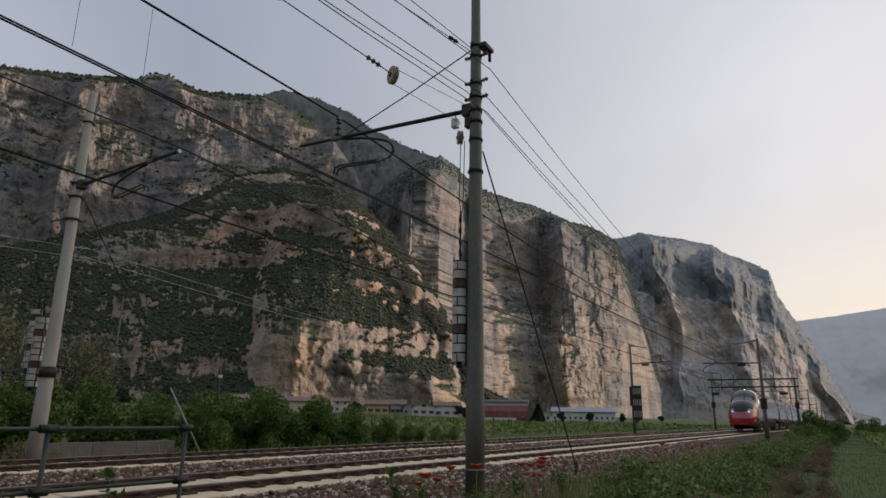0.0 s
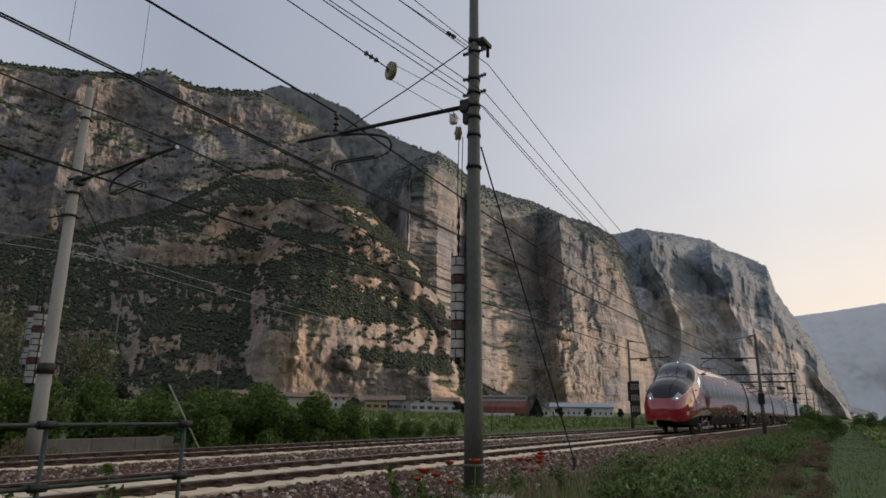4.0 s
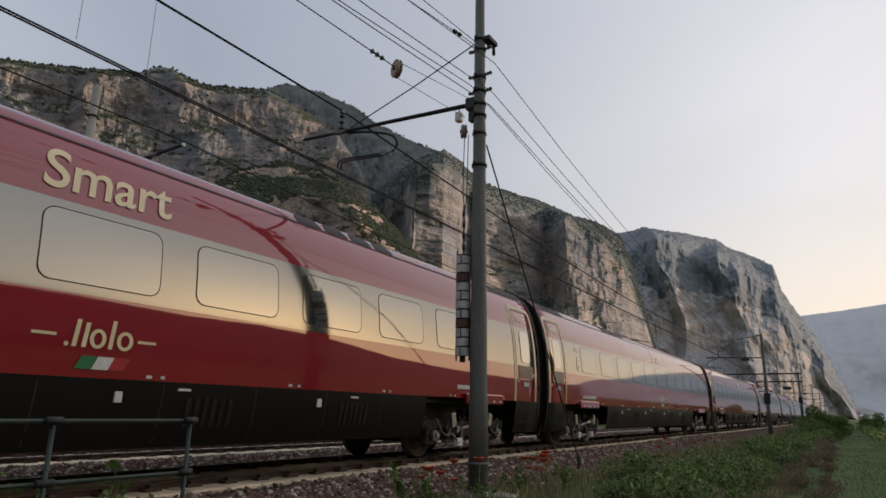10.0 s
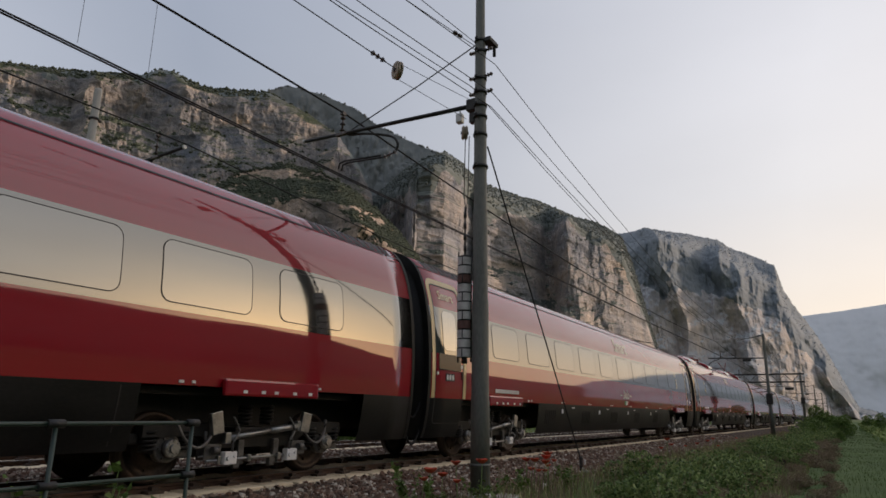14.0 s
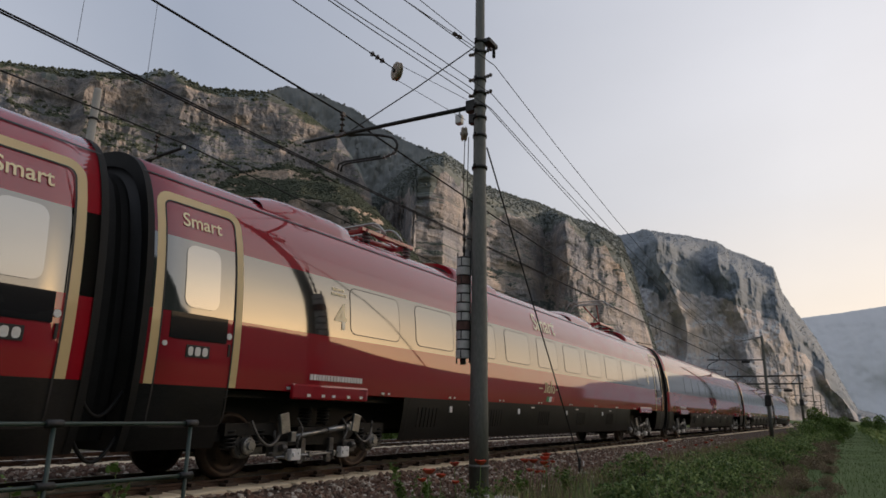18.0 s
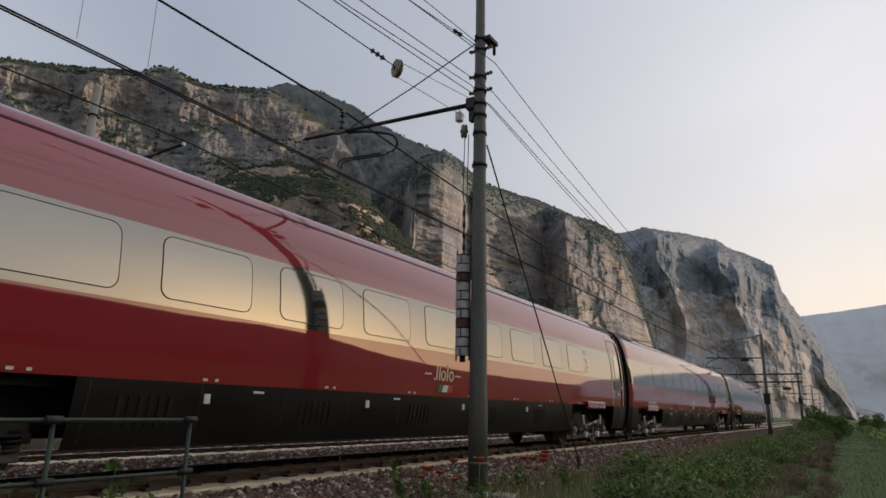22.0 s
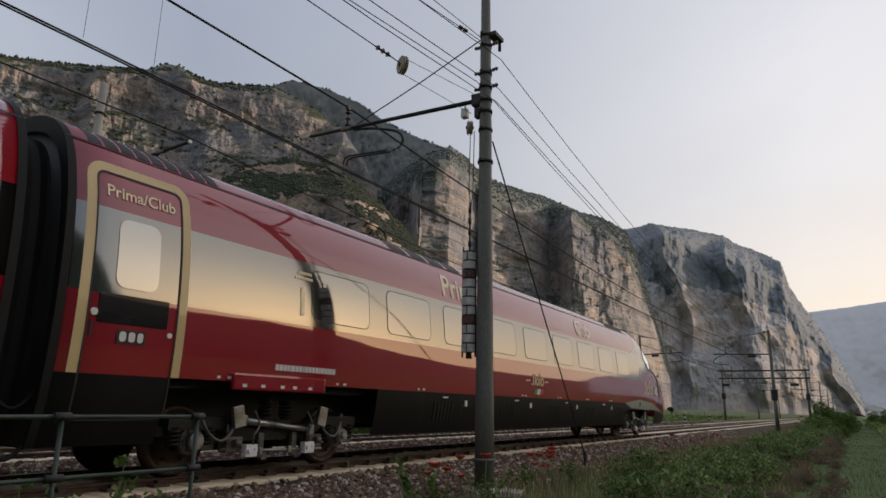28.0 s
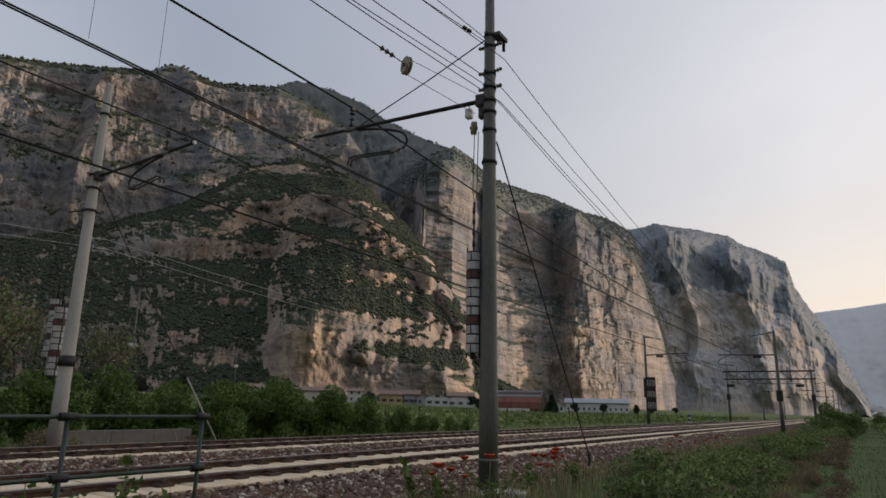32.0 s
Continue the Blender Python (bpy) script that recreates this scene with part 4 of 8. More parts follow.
def guy(name, a, b, cover, label):
    g = thing(name, Matrix.Identity(4), label, "guy wire", "guy wires")
    v, f = tube([a, b], 0.015, 6)
    piece("rope", mesh_from("rope", v, f, M["thin_wire"]), g)
    A, B = Vector(a), Vector(b)
    k = B + (A - B) * cover
    bm = bmesh.new()
    rod(bm, B, k, 0.03, 0.028, 10)
    part("sleeve", bm, M["weight_white"], g, "pale metal guy sleeve")
    bm = bmesh.new()
    box(bm, B.x - 0.12, B.x + 0.12, B.y - 0.12, B.y + 0.12, B.z - 0.2, B.z + 0.04, 0.02)
    part("anchor", bm, M["concrete_pole"], g, "small concrete anchor")


guy("guy_wire", (8.95, FAR_MAST_Y, 6.2), (15.7, 18.6, -0.55), 0.33, "steel guy wire with a pale sleeve anchoring the mast")
guy("guy_wire", (9.6, NEAR_MAST_Y - 0.1, 5.5), (15.6, 5.45, -0.40), 0.02, "dark steel guy wire running down to the stone shoulder")


# --- masts further along, gantry and sign mast
def far_mast(x, y, side, h, label, boxed=True, arm_z=6.0, reach=3.1):
    t = thing("catenary_mast", pose(x, y, -0.4), label, "mast", "catenary masts")
    bm_part("shaft", t, M["steel_pole"], lambda b: stepped_shaft(b, 0.0, h, 0.15, 0.08, 4))
    bm_part("arm", t, M["dark_steel"], lambda b: rod(b, (0, side * 0.1, arm_z), (0, side * (reach + 0.9), arm_z + 0.1), 0.05, 0.045, 8), "dark arm")
    bm_part("counter_box", t, M["dark_steel"], lambda b: box(b, -0.12, 0.12, side * 1.3 - 0.3, side * 1.3 + 0.3, arm_z - 0.22, arm_z - 0.04, 0.02))
    bm_part("hanger", t, M["porcelain"], lambda b: insulator(b, (0, side * reach, arm_z + 0.1), (0, side * reach, arm_z + 0.7), 0.08, 3))
    pts = [(0, side * (reach + 0.1), arm_z), (0, side * (reach + 0.7), arm_z - 0.2), (0, side * (reach + 0.95), arm_z - 0.55), (0, side * (reach + 0.6), arm_z - 0.68), (0, side * (reach - 0.2), arm_z - 0.75)]
    v, f = tube(catmull_line(pts, 4), 0.03, 6)
    piece("drop_tube", mesh_from("drop_tube", v, f, M["dark_steel"], True), t)
    bm_part("top_arm", t, M["dark_steel"], lambda b: (rod(b, (0, 0, h - 0.15), (0, side * 1.6, h - 0.35), 0.025, sides=6), insulator(b, (0, side * 0.1, h - 0.1), (0, side * 0.45, h - 0.14), 0.07, 3)))
    if boxed:
        bm_part("switch_box", t, M["dark_steel"], lambda b: (box(b, -0.2, 0.2, -0.22, 0.22, 2.3, 3.1, 0.04), rod(b, (0, 0, 3.1), (0, 0, 3.3), 0.1)), "black switch box")
    return t


far_mast(56.0, 4.85, 1, 7.6, "slim steel mast with an arm over the near track", True, 5.75, 3.2)
sign_mast = far_mast(60.6, 15.9, -1, 8.1, "slim steel mast carrying a black speed sign", False, 6.35, 2.7)
bm_part("cabinet", sign_mast, M["dark_steel"], lambda b: box(b, -0.25, 0.1, -0.28, 0.22, 2.6, 4.3, 0.03), "black signal box")
bm_part("step", sign_mast, M["dark_steel"], lambda b: box(b, -0.1, 0.1, -1.0, -0.1, 0.55, 0.62, 0.01))
bm_part("sign_board", sign_mast, M["dark_steel"], lambda b: box(b, -0.36, -0.30, -0.86, 0.0, 1.40, 4.36, 0.02), "black panel of a speed sign")
for _z in (1.45, 2.42, 3.39):
    for _y, _w in ((-0.79, 0.08), (-0.64, 0.22), (-0.34, 0.22)):
        bm_part("sign_bar", sign_mast, M["weight_white"], lambda b: (box(b, -0.375, -0.362, _y, _y + 0.06, _z + 0.2, _z + 0.72), box(b, -0.375, -0.362, _y + _w - 0.06, _y + _w, _z + 0.2, _z + 0.72), box(b, -0.375, -0.362, _y, _y + _w, _z + 0.66, _z + 0.72)), "plain white bars on the sign")
far_mast(146.0, 4.8, 1, 7.6, "slim steel mast beside the line in the distance", False, 5.9, 3.2)
far_mast(150.0, 16.2, -1, 7.6, "slim steel mast beyond the line in the distance", False, 5.9, 2.8)
far_mast(192.0, 4.8, 1, 7.6, "slim steel mast far along the line", False, 5.9, 3.2)
far_mast(196.0, 16.2, -1, 7.6, "slim steel mast beyond the tracks far along the line", False, 5.9, 2.8)
far_mast(240.0, 4.8, 1, 7.6, "slim mast at the far end of the straight line", False, 5.9, 3.2)
far_mast(286.0, 4.8, 1, 7.6, "slim mast in the haze along the line", False, 5.9, 3.2)

gantry = thing("catenary_gantry", pose(101.0, 0, -0.4), "dark steel gantry spanning both tracks", "gantry")
for _y in (4.75, 15.2):
    bm_part("leg", gantry, M["steel_pole"], lambda b: (rod(b, (0, _y, 0), (0, _y, 7.3), 0.17, 0.14, 12), box(b, -0.4, 0.4, _y - 0.4, _y + 0.4, -0.2, 0.12, 0.02)), "grey gantry leg")
    bm_part("leg_box", gantry, M["dark_steel"], lambda b: box(b, -0.2, 0.2, _y - 0.25, _y + 0.25, 3.2, 4.0, 0.03))
for _z in (7.1, 6.05):
    bm_part("beam", gantry, M["dark_steel"], lambda b: [box(b, dx - 0.06, dx + 0.06, 4.3, 15.7, _z - 0.08, _z + 0.08, 0.01) for dx in (-0.35, 0.35)][0], "dark cross beam")
for _k in range(12):
    _y = 4.9 + _k * 0.87
    bm_part("lattice_bar", gantry, M["dark_steel"], lambda b: rod(b, (0, _y, 6.1 if _k % 2 else 7.05), (0, _y + 0.87, 7.05 if _k % 2 else 6.1), 0.03, sides=6))
for _y in (7.2, 8.9, 12.3, 13.9):
    bm_part("gantry_drop", gantry, M["dark_steel"], lambda b: (rod(b, (0, _y, 7.5), (0, _y, 5.6), 0.04, sides=6), rod(b, (0, _y, 5.75), (0, _y + 1.0, 5.6), 0.03, sides=6), insulator(b, (0, _y, 7.2), (0, _y, 7.8), 0.09, 3)))
for _y in (6.2, 14.8):
    bm_part("gantry_box", gantry, M["dark_steel"], lambda b: box(b, -0.3, 0.3, _y - 0.5, _y + 0.5, 5.0, 5.35, 0.03))
bm_part("low_beam", gantry, M["dark_steel"], lambda b: rod(b, (0, 6.0, 5.45), (0, 11.5, 5.45), 0.04, sides=6))


# --- wires
def sag_line(x0, x1, y0, y1, z0, z1, sag, n=14):
    u = np.linspace(0, 1, n)
    return np.stack([x0 + (x1 - x0) * u, y0 + (y1 - y0) * u, z0 + (z1 - z0) * u - 4 * sag * u * (1 - u)], -1)


def wire(name, lines, r, mat, label):
    """One wire through all its spans, end to end."""
    pts = [tuple(q) for q in lines[0]]
    for l in lines[1:]:
        pts += [tuple(q) for q in l[1:]]
    vs, fs = tube(pts, r, 5)
    return tagged(new(name, mesh_from(name, vs, fs, mat, True)), label, "overhead wire", "overhead wires")


SUP = [MAST_X + SPAN * k for k in range(-2, 7)]
for _yc, _zm, _zc, _lab in ((LINE, 6.90, 5.62, "near"), (FAR_LINE - 0.1, 7.22, 5.80, "far")):
    _m = [sag_line(a, b, _yc, _yc, _zm if abs(a - MAST_X) < 1 else 6.7, _zm if abs(b - MAST_X) < 1 else 6.7, 0.06 if abs(b - MAST_X) < 1 else 0.55) for a, b in zip(SUP, SUP[1:])]
    _carrier = wire("carrying_wire", _m, 0.021 if _lab == "near" else 0.018, M["wire"], "dark carrying wire slung from mast to mast")
    for _dy in (-0.03, 0.035):
        wire("contact_wire", [sag_line(a, b, _yc + _dy + 0.15 * (-1) ** i, _yc + _dy - 0.15 * (-1) ** i, _zc, _zc, 0.03, 8) for i, (a, b) in enumerate(zip(SUP, SUP[1:]))], 0.0145, M["wire"], "taut dark contact wire over the track")
    _drop = []
    for i, (a, b) in enumerate(zip(SUP, SUP[1:])):
        for u in ((0.115, 0.30, 0.5, 0.7) if abs(b - MAST_X) < 1 else (0.115, 0.30, 0.5, 0.7, 0.88)):
            x = a + (b - a) * u
            _drop.append([(x, _yc, 6.86 - 4 * 0.55 * u * (1 - u)), (x, _yc + 0.15 * (-1) ** i * (1 - 2 * u), _zc)])
    if _lab == "near":
        _drop += [[(4.1, _yc, 6.8), (4.1, _yc, _zc)], [(5.15, _yc, 6.82), (5.15, _yc, _zc)]]
    for _d in _drop:
        _v, _f = tube(_d, 0.0035, 5)
        piece("dropper", mesh_from("dropper", _v, _f, M["thin_wire"], True), _carrier, "thin dropper to the contact wire")
for _y, _z, _sag in ((4.72, 7.02, 1.75), (4.76, 6.45, 1.45), (5.20, 6.70, 1.6), (4.80, 6.20, 1.35)):
    wire("feeder_wire", [sag_line(a, b, _y, _y, _z, _z, _sag) for a, b in zip(SUP, SUP[1:])], 0.0075, M["thin_wire"], "grey feeder wire sagging from mast to mast")
for _z in (5.05, 4.80):
    wire("feeder_wire", [sag_line(a, b, 16.4, 16.4, _z, _z, 0.9) for a, b in zip(SUP[1:], SUP[2:])], 0.007, M["zinc"], "pale wire along the far side of the line")
# anchored wire with its insulators and pulley
wire("anchored_wire", [[(-22.0, 8.0, 7.2), (5.0, 6.1, 6.55), (7.7, 5.58, 6.26)]], 0.009, M["wire"], "anchored wire running to the mast's pulley")
_ins = thing("line_insulator", Matrix.Identity(4), "string of dark insulators on the anchored wire", "insulator", "line insulators")
for _a, _b in (((4.70, 6.13, 6.56), (5.10, 6.09, 6.54)), ((5.35, 6.03, 6.51), (5.60, 5.99, 6.48)), ((7.15, 5.69, 6.325), (7.45, 5.63, 6.29))):
    bm_part("disc", _ins, M["porcelain"], lambda b: insulator(b, _a, _b, 0.045, 3))
_pul = thing("anchor_pulley", pose(7.72, 5.58, 6.25), "pale round pulley on the anchored wire", "pulley")
pulley_wheel(_pul, pose(0, 0, 0, 0, 0, 60), 0.15)
for _l in ([(7.75, 5.56, 6.38), (9.5, 5.2, 6.42)], [(7.75, 5.6, 6.12), (9.5, 5.3, 6.08)]):
    wire("pulley_rope", [_l], 0.005, M["thin_wire"], "thin rope from the pulley to the mast")
_ins2 = thing("line_insulator", Matrix.Identity(4), "small dark insulators on a feeder wire near the mast", "insulator", "line insulators")
for _x in (8.62, 8.78):
    bm_part("disc", _ins2, M["porcelain"], lambda b: insulator(b, (_x, 5.06, 7.28 + (_x - 8.6) * 0.2), (_x + 0.12, 5.06, 7.304 + (_x - 8.6) * 0.2), 0.035, 2))
for _l in ([(9.4, 5.08, 7.44), (6.87, 5.0, 6.92), (3.0, 4.95, 6.35)], [(9.45, 5.08, 7.52), (7.31, 5.0, 7.19), (3.0, 4.95, 6.7)]):
    wire("tail_wire", [_l], 0.007, M["wire"], "dark tail wire tied off at the mast")

# --- green pipe railing
rail = thing("pipe_railing", pose(0, 4.75, 0), "green painted pipe railing at the edge of the path", "railing")
for _x in (0.2, 1.45, 2.655, 3.80):
    bm_part("post", rail, M["green_rail"], lambda b: (rod(b, (_x, 0, -0.7), (_x, 0, 0.80), 0.017, sides=12), ball(b, (_x, 0, 0.795), 0.026)), "green post")
for _z in (0.795, 0.38):
    bm_part("pipe", rail, M["green_rail"], lambda b: rod(b, (-1.5, 0, _z), (3.86 if _z > 0.5 else 3.80, 0, _z), 0.0155, sides=12), "green horizontal pipe")
    for _x in (2.655, 3.80):
        bm_part("coupling", rail, M["dark_steel"], lambda b: rod(b, (_x - 0.06, 0, _z), (_x + 0.06, 0, _z), 0.030, sides=10))
# ---- the train ----
def gloss_paint(name, base, rough=0.25, metal=0.0, coat=1.0, ior=1.9, grime=0.06):
    m, t, p, l = nodes_of(name)
    N = t.nodes.new
    co = N("ShaderNodeTexCoord").outputs["Object"]
    mp = N("ShaderNodeMapping")
    mp.inputs["Scale"].default_value = (0.5, 1, 1.6)
    l.new(co, mp.inputs["Vector"])
    n1, n2 = N("ShaderNodeTexNoise"), N("ShaderNodeTexNoise")
    n1.inputs["Scale"].default_value, n1.inputs["Detail"].default_value = 1.3, 8
    n2.inputs["Scale"].default_value, n2.inputs["Detail"].default_value = 1.0, 1
    l.new(mp.outputs[0], n1.inputs["Vector"])
    l.new(co, n2.inputs["Vector"])
    hs = N("ShaderNodeHueSaturation")
    hs.inputs["Color"].default_value = (*base, 1)
    mr = N("ShaderNodeMapRange")
    mr.inputs["To Min"].default_value, mr.inputs["To Max"].default_value = 1 - grime * 2, 1 + grime * 2
    l.new(n1.outputs["Fac"], mr.inputs["Value"])
    l.new(mr.outputs[0], hs.inputs["Value"])
    l.new(hs.outputs[0], p.inputs["Base Color"])
    rr = N("ShaderNodeMapRange")
    rr.inputs["From Min"].default_value, rr.inputs["From Max"].default_value = 0.35, 0.75
    rr.inputs["To Min"].default_value, rr.inputs["To Max"].default_value = rough, rough + grime * 2
    l.new(n1.outputs["Fac"], rr.inputs["Value"])
    l.new(rr.outputs[0], p.inputs["Roughness"])
    p.inputs["Metallic"].default_value = metal
    p.inputs["Coat Weight"].default_value = coat
    p.inputs["Coat IOR"].default_value = ior
    p.inputs["Specular IOR Level"].default_value = 0.1 if metal < 0.3 else 0.5
    p.inputs["Coat Roughness"].default_value = 0.03
    b = N("ShaderNodeBump")
    b.inputs["Strength"].default_value, b.inputs["Distance"].default_value = 0.15, 0.01
    l.new(n2.outputs["Fac"], b.inputs["Height"])
    l.new(b.outputs[0], p.inputs["Normal"])
    l.new(b.outputs[0], p.inputs["Coat Normal"])
    return m


T_RED = gloss_paint("deep_red_paint", (0.30, 0.004, 0.014), 0.4, ior=1.85)
T_BAND = gloss_paint("silver_grey_band", (0.255, 0.253, 0.238), 0.05, 0.96, 0.0, 1.45, 0.015)
T_GLASS = gloss_paint("tinted_window_glass", (0.275, 0.275, 0.262), 0.05, 0.96, 0.0, 1.45, 0.02)
T_PALE = gloss_paint("pale_frosted_glass", (0.40, 0.40, 0.38), 0.12, 0.9, 0.0, 1.5, 0.02)
T_SCREEN = gloss_paint("windscreen_glass", (0.012, 0.022, 0.038), 0.1, 0.0, 0.8, 1.42, 0.02)
T_BLACK = gloss_paint("black_cab_glass", (0.008, 0.009, 0.012), 0.2, 0.0, 0.35, 1.42, 0.1)
T_SKIRT = surface("dusty_black_skirt", (0.007, 0.007, 0.007), (0.018, 0.017, 0.016), 1.2, 30, 0.45, bump=0.03, spec=0.2, stretch=(0.6, 1, 1.5))
T_RUBBER = surface("black_rubber", (0.006, 0.006, 0.006), (0.014, 0.014, 0.014), 4, 40, 0.6, bump=0.03, spec=0.2)
T_SEAM = surface("dark_seam", (0.012, 0.010, 0.010), (0.025, 0.02, 0.02), 4, 40, 0.6, bump=0.0)
T_GOLD = gloss_paint("gold_paint", (0.64, 0.48, 0.25), 0.3, 0.0, 0.6, 1.5)
T_GOLD_TEXT = gloss_paint("gold_lettering", (0.90, 0.74, 0.46), 0.35, 0.0, 0.9, 1.6, 0.02)
T_WHITE = gloss_paint("pale_grey_paint", (0.46, 0.45, 0.41), 0.12, 0.9, 0.0, 1.5)
T_MARK = surface("white_marking", (0.66, 0.63, 0.61), (0.80, 0.78, 0.76), 5, 40, 0.5, bump=0.0)
T_GREEN = surface("flag_green", (0.02, 0.16, 0.05), (0.03, 0.20, 0.07), 5, 40, 0.5, bump=0.0)
T_FLAGRED = surface("flag_red", (0.42, 0.02, 0.02), (0.50, 0.03, 0.03), 5, 40, 0.5, bump=0.0)
T_STEEL = surface("bogie_steel", (0.05, 0.047, 0.044), (0.17, 0.16, 0.15), 6, 50, 0.5, metal=0.5, bump=0.05)
T_BRIGHT = surface("bright_steel", (0.22, 0.22, 0.215), (0.42, 0.41, 0.40), 6, 50, 0.35, metal=0.85, bump=0.03)
T_GRIME = surface("greasy_bogie_frame", (0.007, 0.007, 0.007), (0.024, 0.021, 0.019), 3, 40, 0.55, metal=0.0, bump=0.06, spec=0.25)
T_TREAD = surface("rusty_wheel", (0.03, 0.022, 0.018), (0.075, 0.05, 0.038), 6, 40, 0.5, metal=0.6, bump=0.03)
T_ROOF = surface("dark_roof_grille", (0.010, 0.008, 0.008), (0.022, 0.014, 0.014), 3, 40, 0.6, bump=0.03)


def glow_surface(name, colour, power):
    m, t, p, l = nodes_of(name)
    p.inputs["Base Color"].default_value = (*colour, 1)
    p.inputs["Emission Color"].default_value = (*colour, 1)
    p.inputs["Emission Strength"].default_value = power
    return m


T_LAMP = glow_surface("lit_headlamp", (1.0, 0.90, 0.75), 5.0)
T_LAMP_OFF = gloss_paint("headlamp_glass", (0.25, 0.27, 0.30), 0.05, 0.5, 1.0, 1.5)
# the cab panes are no lamps: their glow stands for daylight seen through
T_PANE_GLOW = glow_surface("glowing_cab_pane", (0.90, 0.93, 0.90), 0.55)

PITCH, NOSE = 26.4, 27.70
# half outline of the body, from the skirt's foot over the widest part up to the roof: half-width, height
OUTLINE = [(1.25, 0.44), (1.31, 0.62), (1.365, 0.90), (1.395, 1.19), (1.414, 1.55), (1.416, 1.88), (1.402, 2.25), (1.37, 2.65), (1.318, 3.00), (1.255, 3.28), (1.16, 3.56), (1.03, 3.80), (0.85, 3.98), (0.60, 4.11), (0.30, 4.18), (0.0, 4.20)]


def catmull(P, per):
    P = np.array(P, float)
    Q = np.vstack([2 * P[0] - P[1], P, 2 * P[-1] - P[-2]])
    out = []
    for i in range(1, len(Q) - 2):
        for t in np.linspace(0, 1, per, endpoint=False):
            a, b, c, d = Q[i - 1], Q[i], Q[i + 1], Q[i + 2]
            out.append(0.5 * (2 * b + (c - a) * t + (2 * a - 5 * b + 4 * c - d) * t * t + (3 * b - 3 * c + d - a) * t ** 3))
    out.append(P[-1])
    return np.array(out)


PROFILE = catmull(OUTLINE, 4)
ROOF = PROFILE[PROFILE[:, 1] > 2.2]
LOW, SILL, BELT_TOP = 1.19, 2.05, 3.03


def side_half(z):
    """Half-width of the body at height z."""
    return np.interp(z, PROFILE[:, 1], PROFILE[:, 0])


# nose: distance behind its tip -> roof height, half-width, foot height
NOSE_D = np.array([0.0, 0.06, 0.18, 0.40, 0.75, 1.2, 1.8, 2.4, 3.0, 3.6, 4.3, 5.2, 6.2, 7.2, 8.5])
NOSE_TOP = np.array([1.30, 1.52, 1.72, 1.95, 2.28, 2.64, 2.94, 3.12, 3.36, 3.78, 4.10, 4.20, 4.20, 4.20, 4.20])
NOSE_HALF = np.array([0.48, 0.68, 0.84, 1.01, 1.16, 1.26, 1.315, 1.35, 1.38, 1.40, 1.41, 1.416, 1.416, 1.416, 1.416])
NOSE_FOOT = np.array([0.70, 0.61, 0.55, 0.50, 0.47, 0.46, 0.45, 0.44, 0.44, 0.44, 0.44, 0.44, 0.44, 0.44, 0.44])

NOSE_FINE = np.linspace(0, 8.5, 341)


def smooth_curve(y):
    v = np.interp(NOSE_FINE, NOSE_D, y)
    k = np.exp(-np.linspace(-2, 2, 25) ** 2)
    w = np.convolve(np.concatenate([np.full(12, v[0]), v, np.full(12, v[-1])]), k / k.sum(), "valid")
    m = np.clip(NOSE_FINE / 0.8, 0, 1)
    return v * (1 - m) + w * m


NOSE_CURVES = [smooth_curve(y) for y in (NOSE_TOP, NOSE_HALF, NOSE_FOOT)]


def ring_at(x, nosed):
    """Half outline at x along the carriage; a nosed carriage ends at x = -NOSE."""
    P = PROFILE.copy()
    if nosed and x < -NOSE + 8.5:
        d = x + NOSE
        top, half, foot = (float(np.interp(d, NOSE_FINE, q)) for q in NOSE_CURVES)
        g = (P[:, 1] - 0.44) / (4.20 - 0.44)
        shape = P[:, 0] / 1.416
        k = float(np.interp(d, [0.0, 5.5], [1.0, 0.0]))
        shape = shape * (1 - k) + k * np.minimum(shape, np.clip(1.0 - g ** 7.0, 0, 1) ** 0.5)
        P[:, 1] = foot + g * (top - foot)
        P[:, 0] = half * shape
        P[-1, 0] = 0.0
    return P


def curve_node(t, l, value, xs, ys, span_x, span_y):
    """A broken line y(x) as a node chain; returns its output in metres."""
    N = t.nodes.new
    mx = N("ShaderNodeMath")
    mx.operation = "DIVIDE"
    mx.inputs[1].default_value = span_x
    l.new(value, mx.inputs[0])
    fc = N("ShaderNodeFloatCurve")
    pts = fc.mapping.curves[0].points
    pts[0].location = (xs[0] / span_x, ys[0] / span_y)
    pts[1].location = (xs[-1] / span_x, ys[-1] / span_y)
    for x, y in zip(xs[1:-1], ys[1:-1]):
        pts.new(x / span_x, y / span_y)
    for p in pts:
        p.handle_type = "VECTOR"
    fc.mapping.update()
    l.new(mx.outputs[0], fc.inputs["Value"])
    my = N("ShaderNodeMath")
    my.operation = "MULTIPLY"
    my.inputs[1].default_value = span_y
    l.new(fc.outputs[0], my.inputs[0])
    return my.outputs[0]


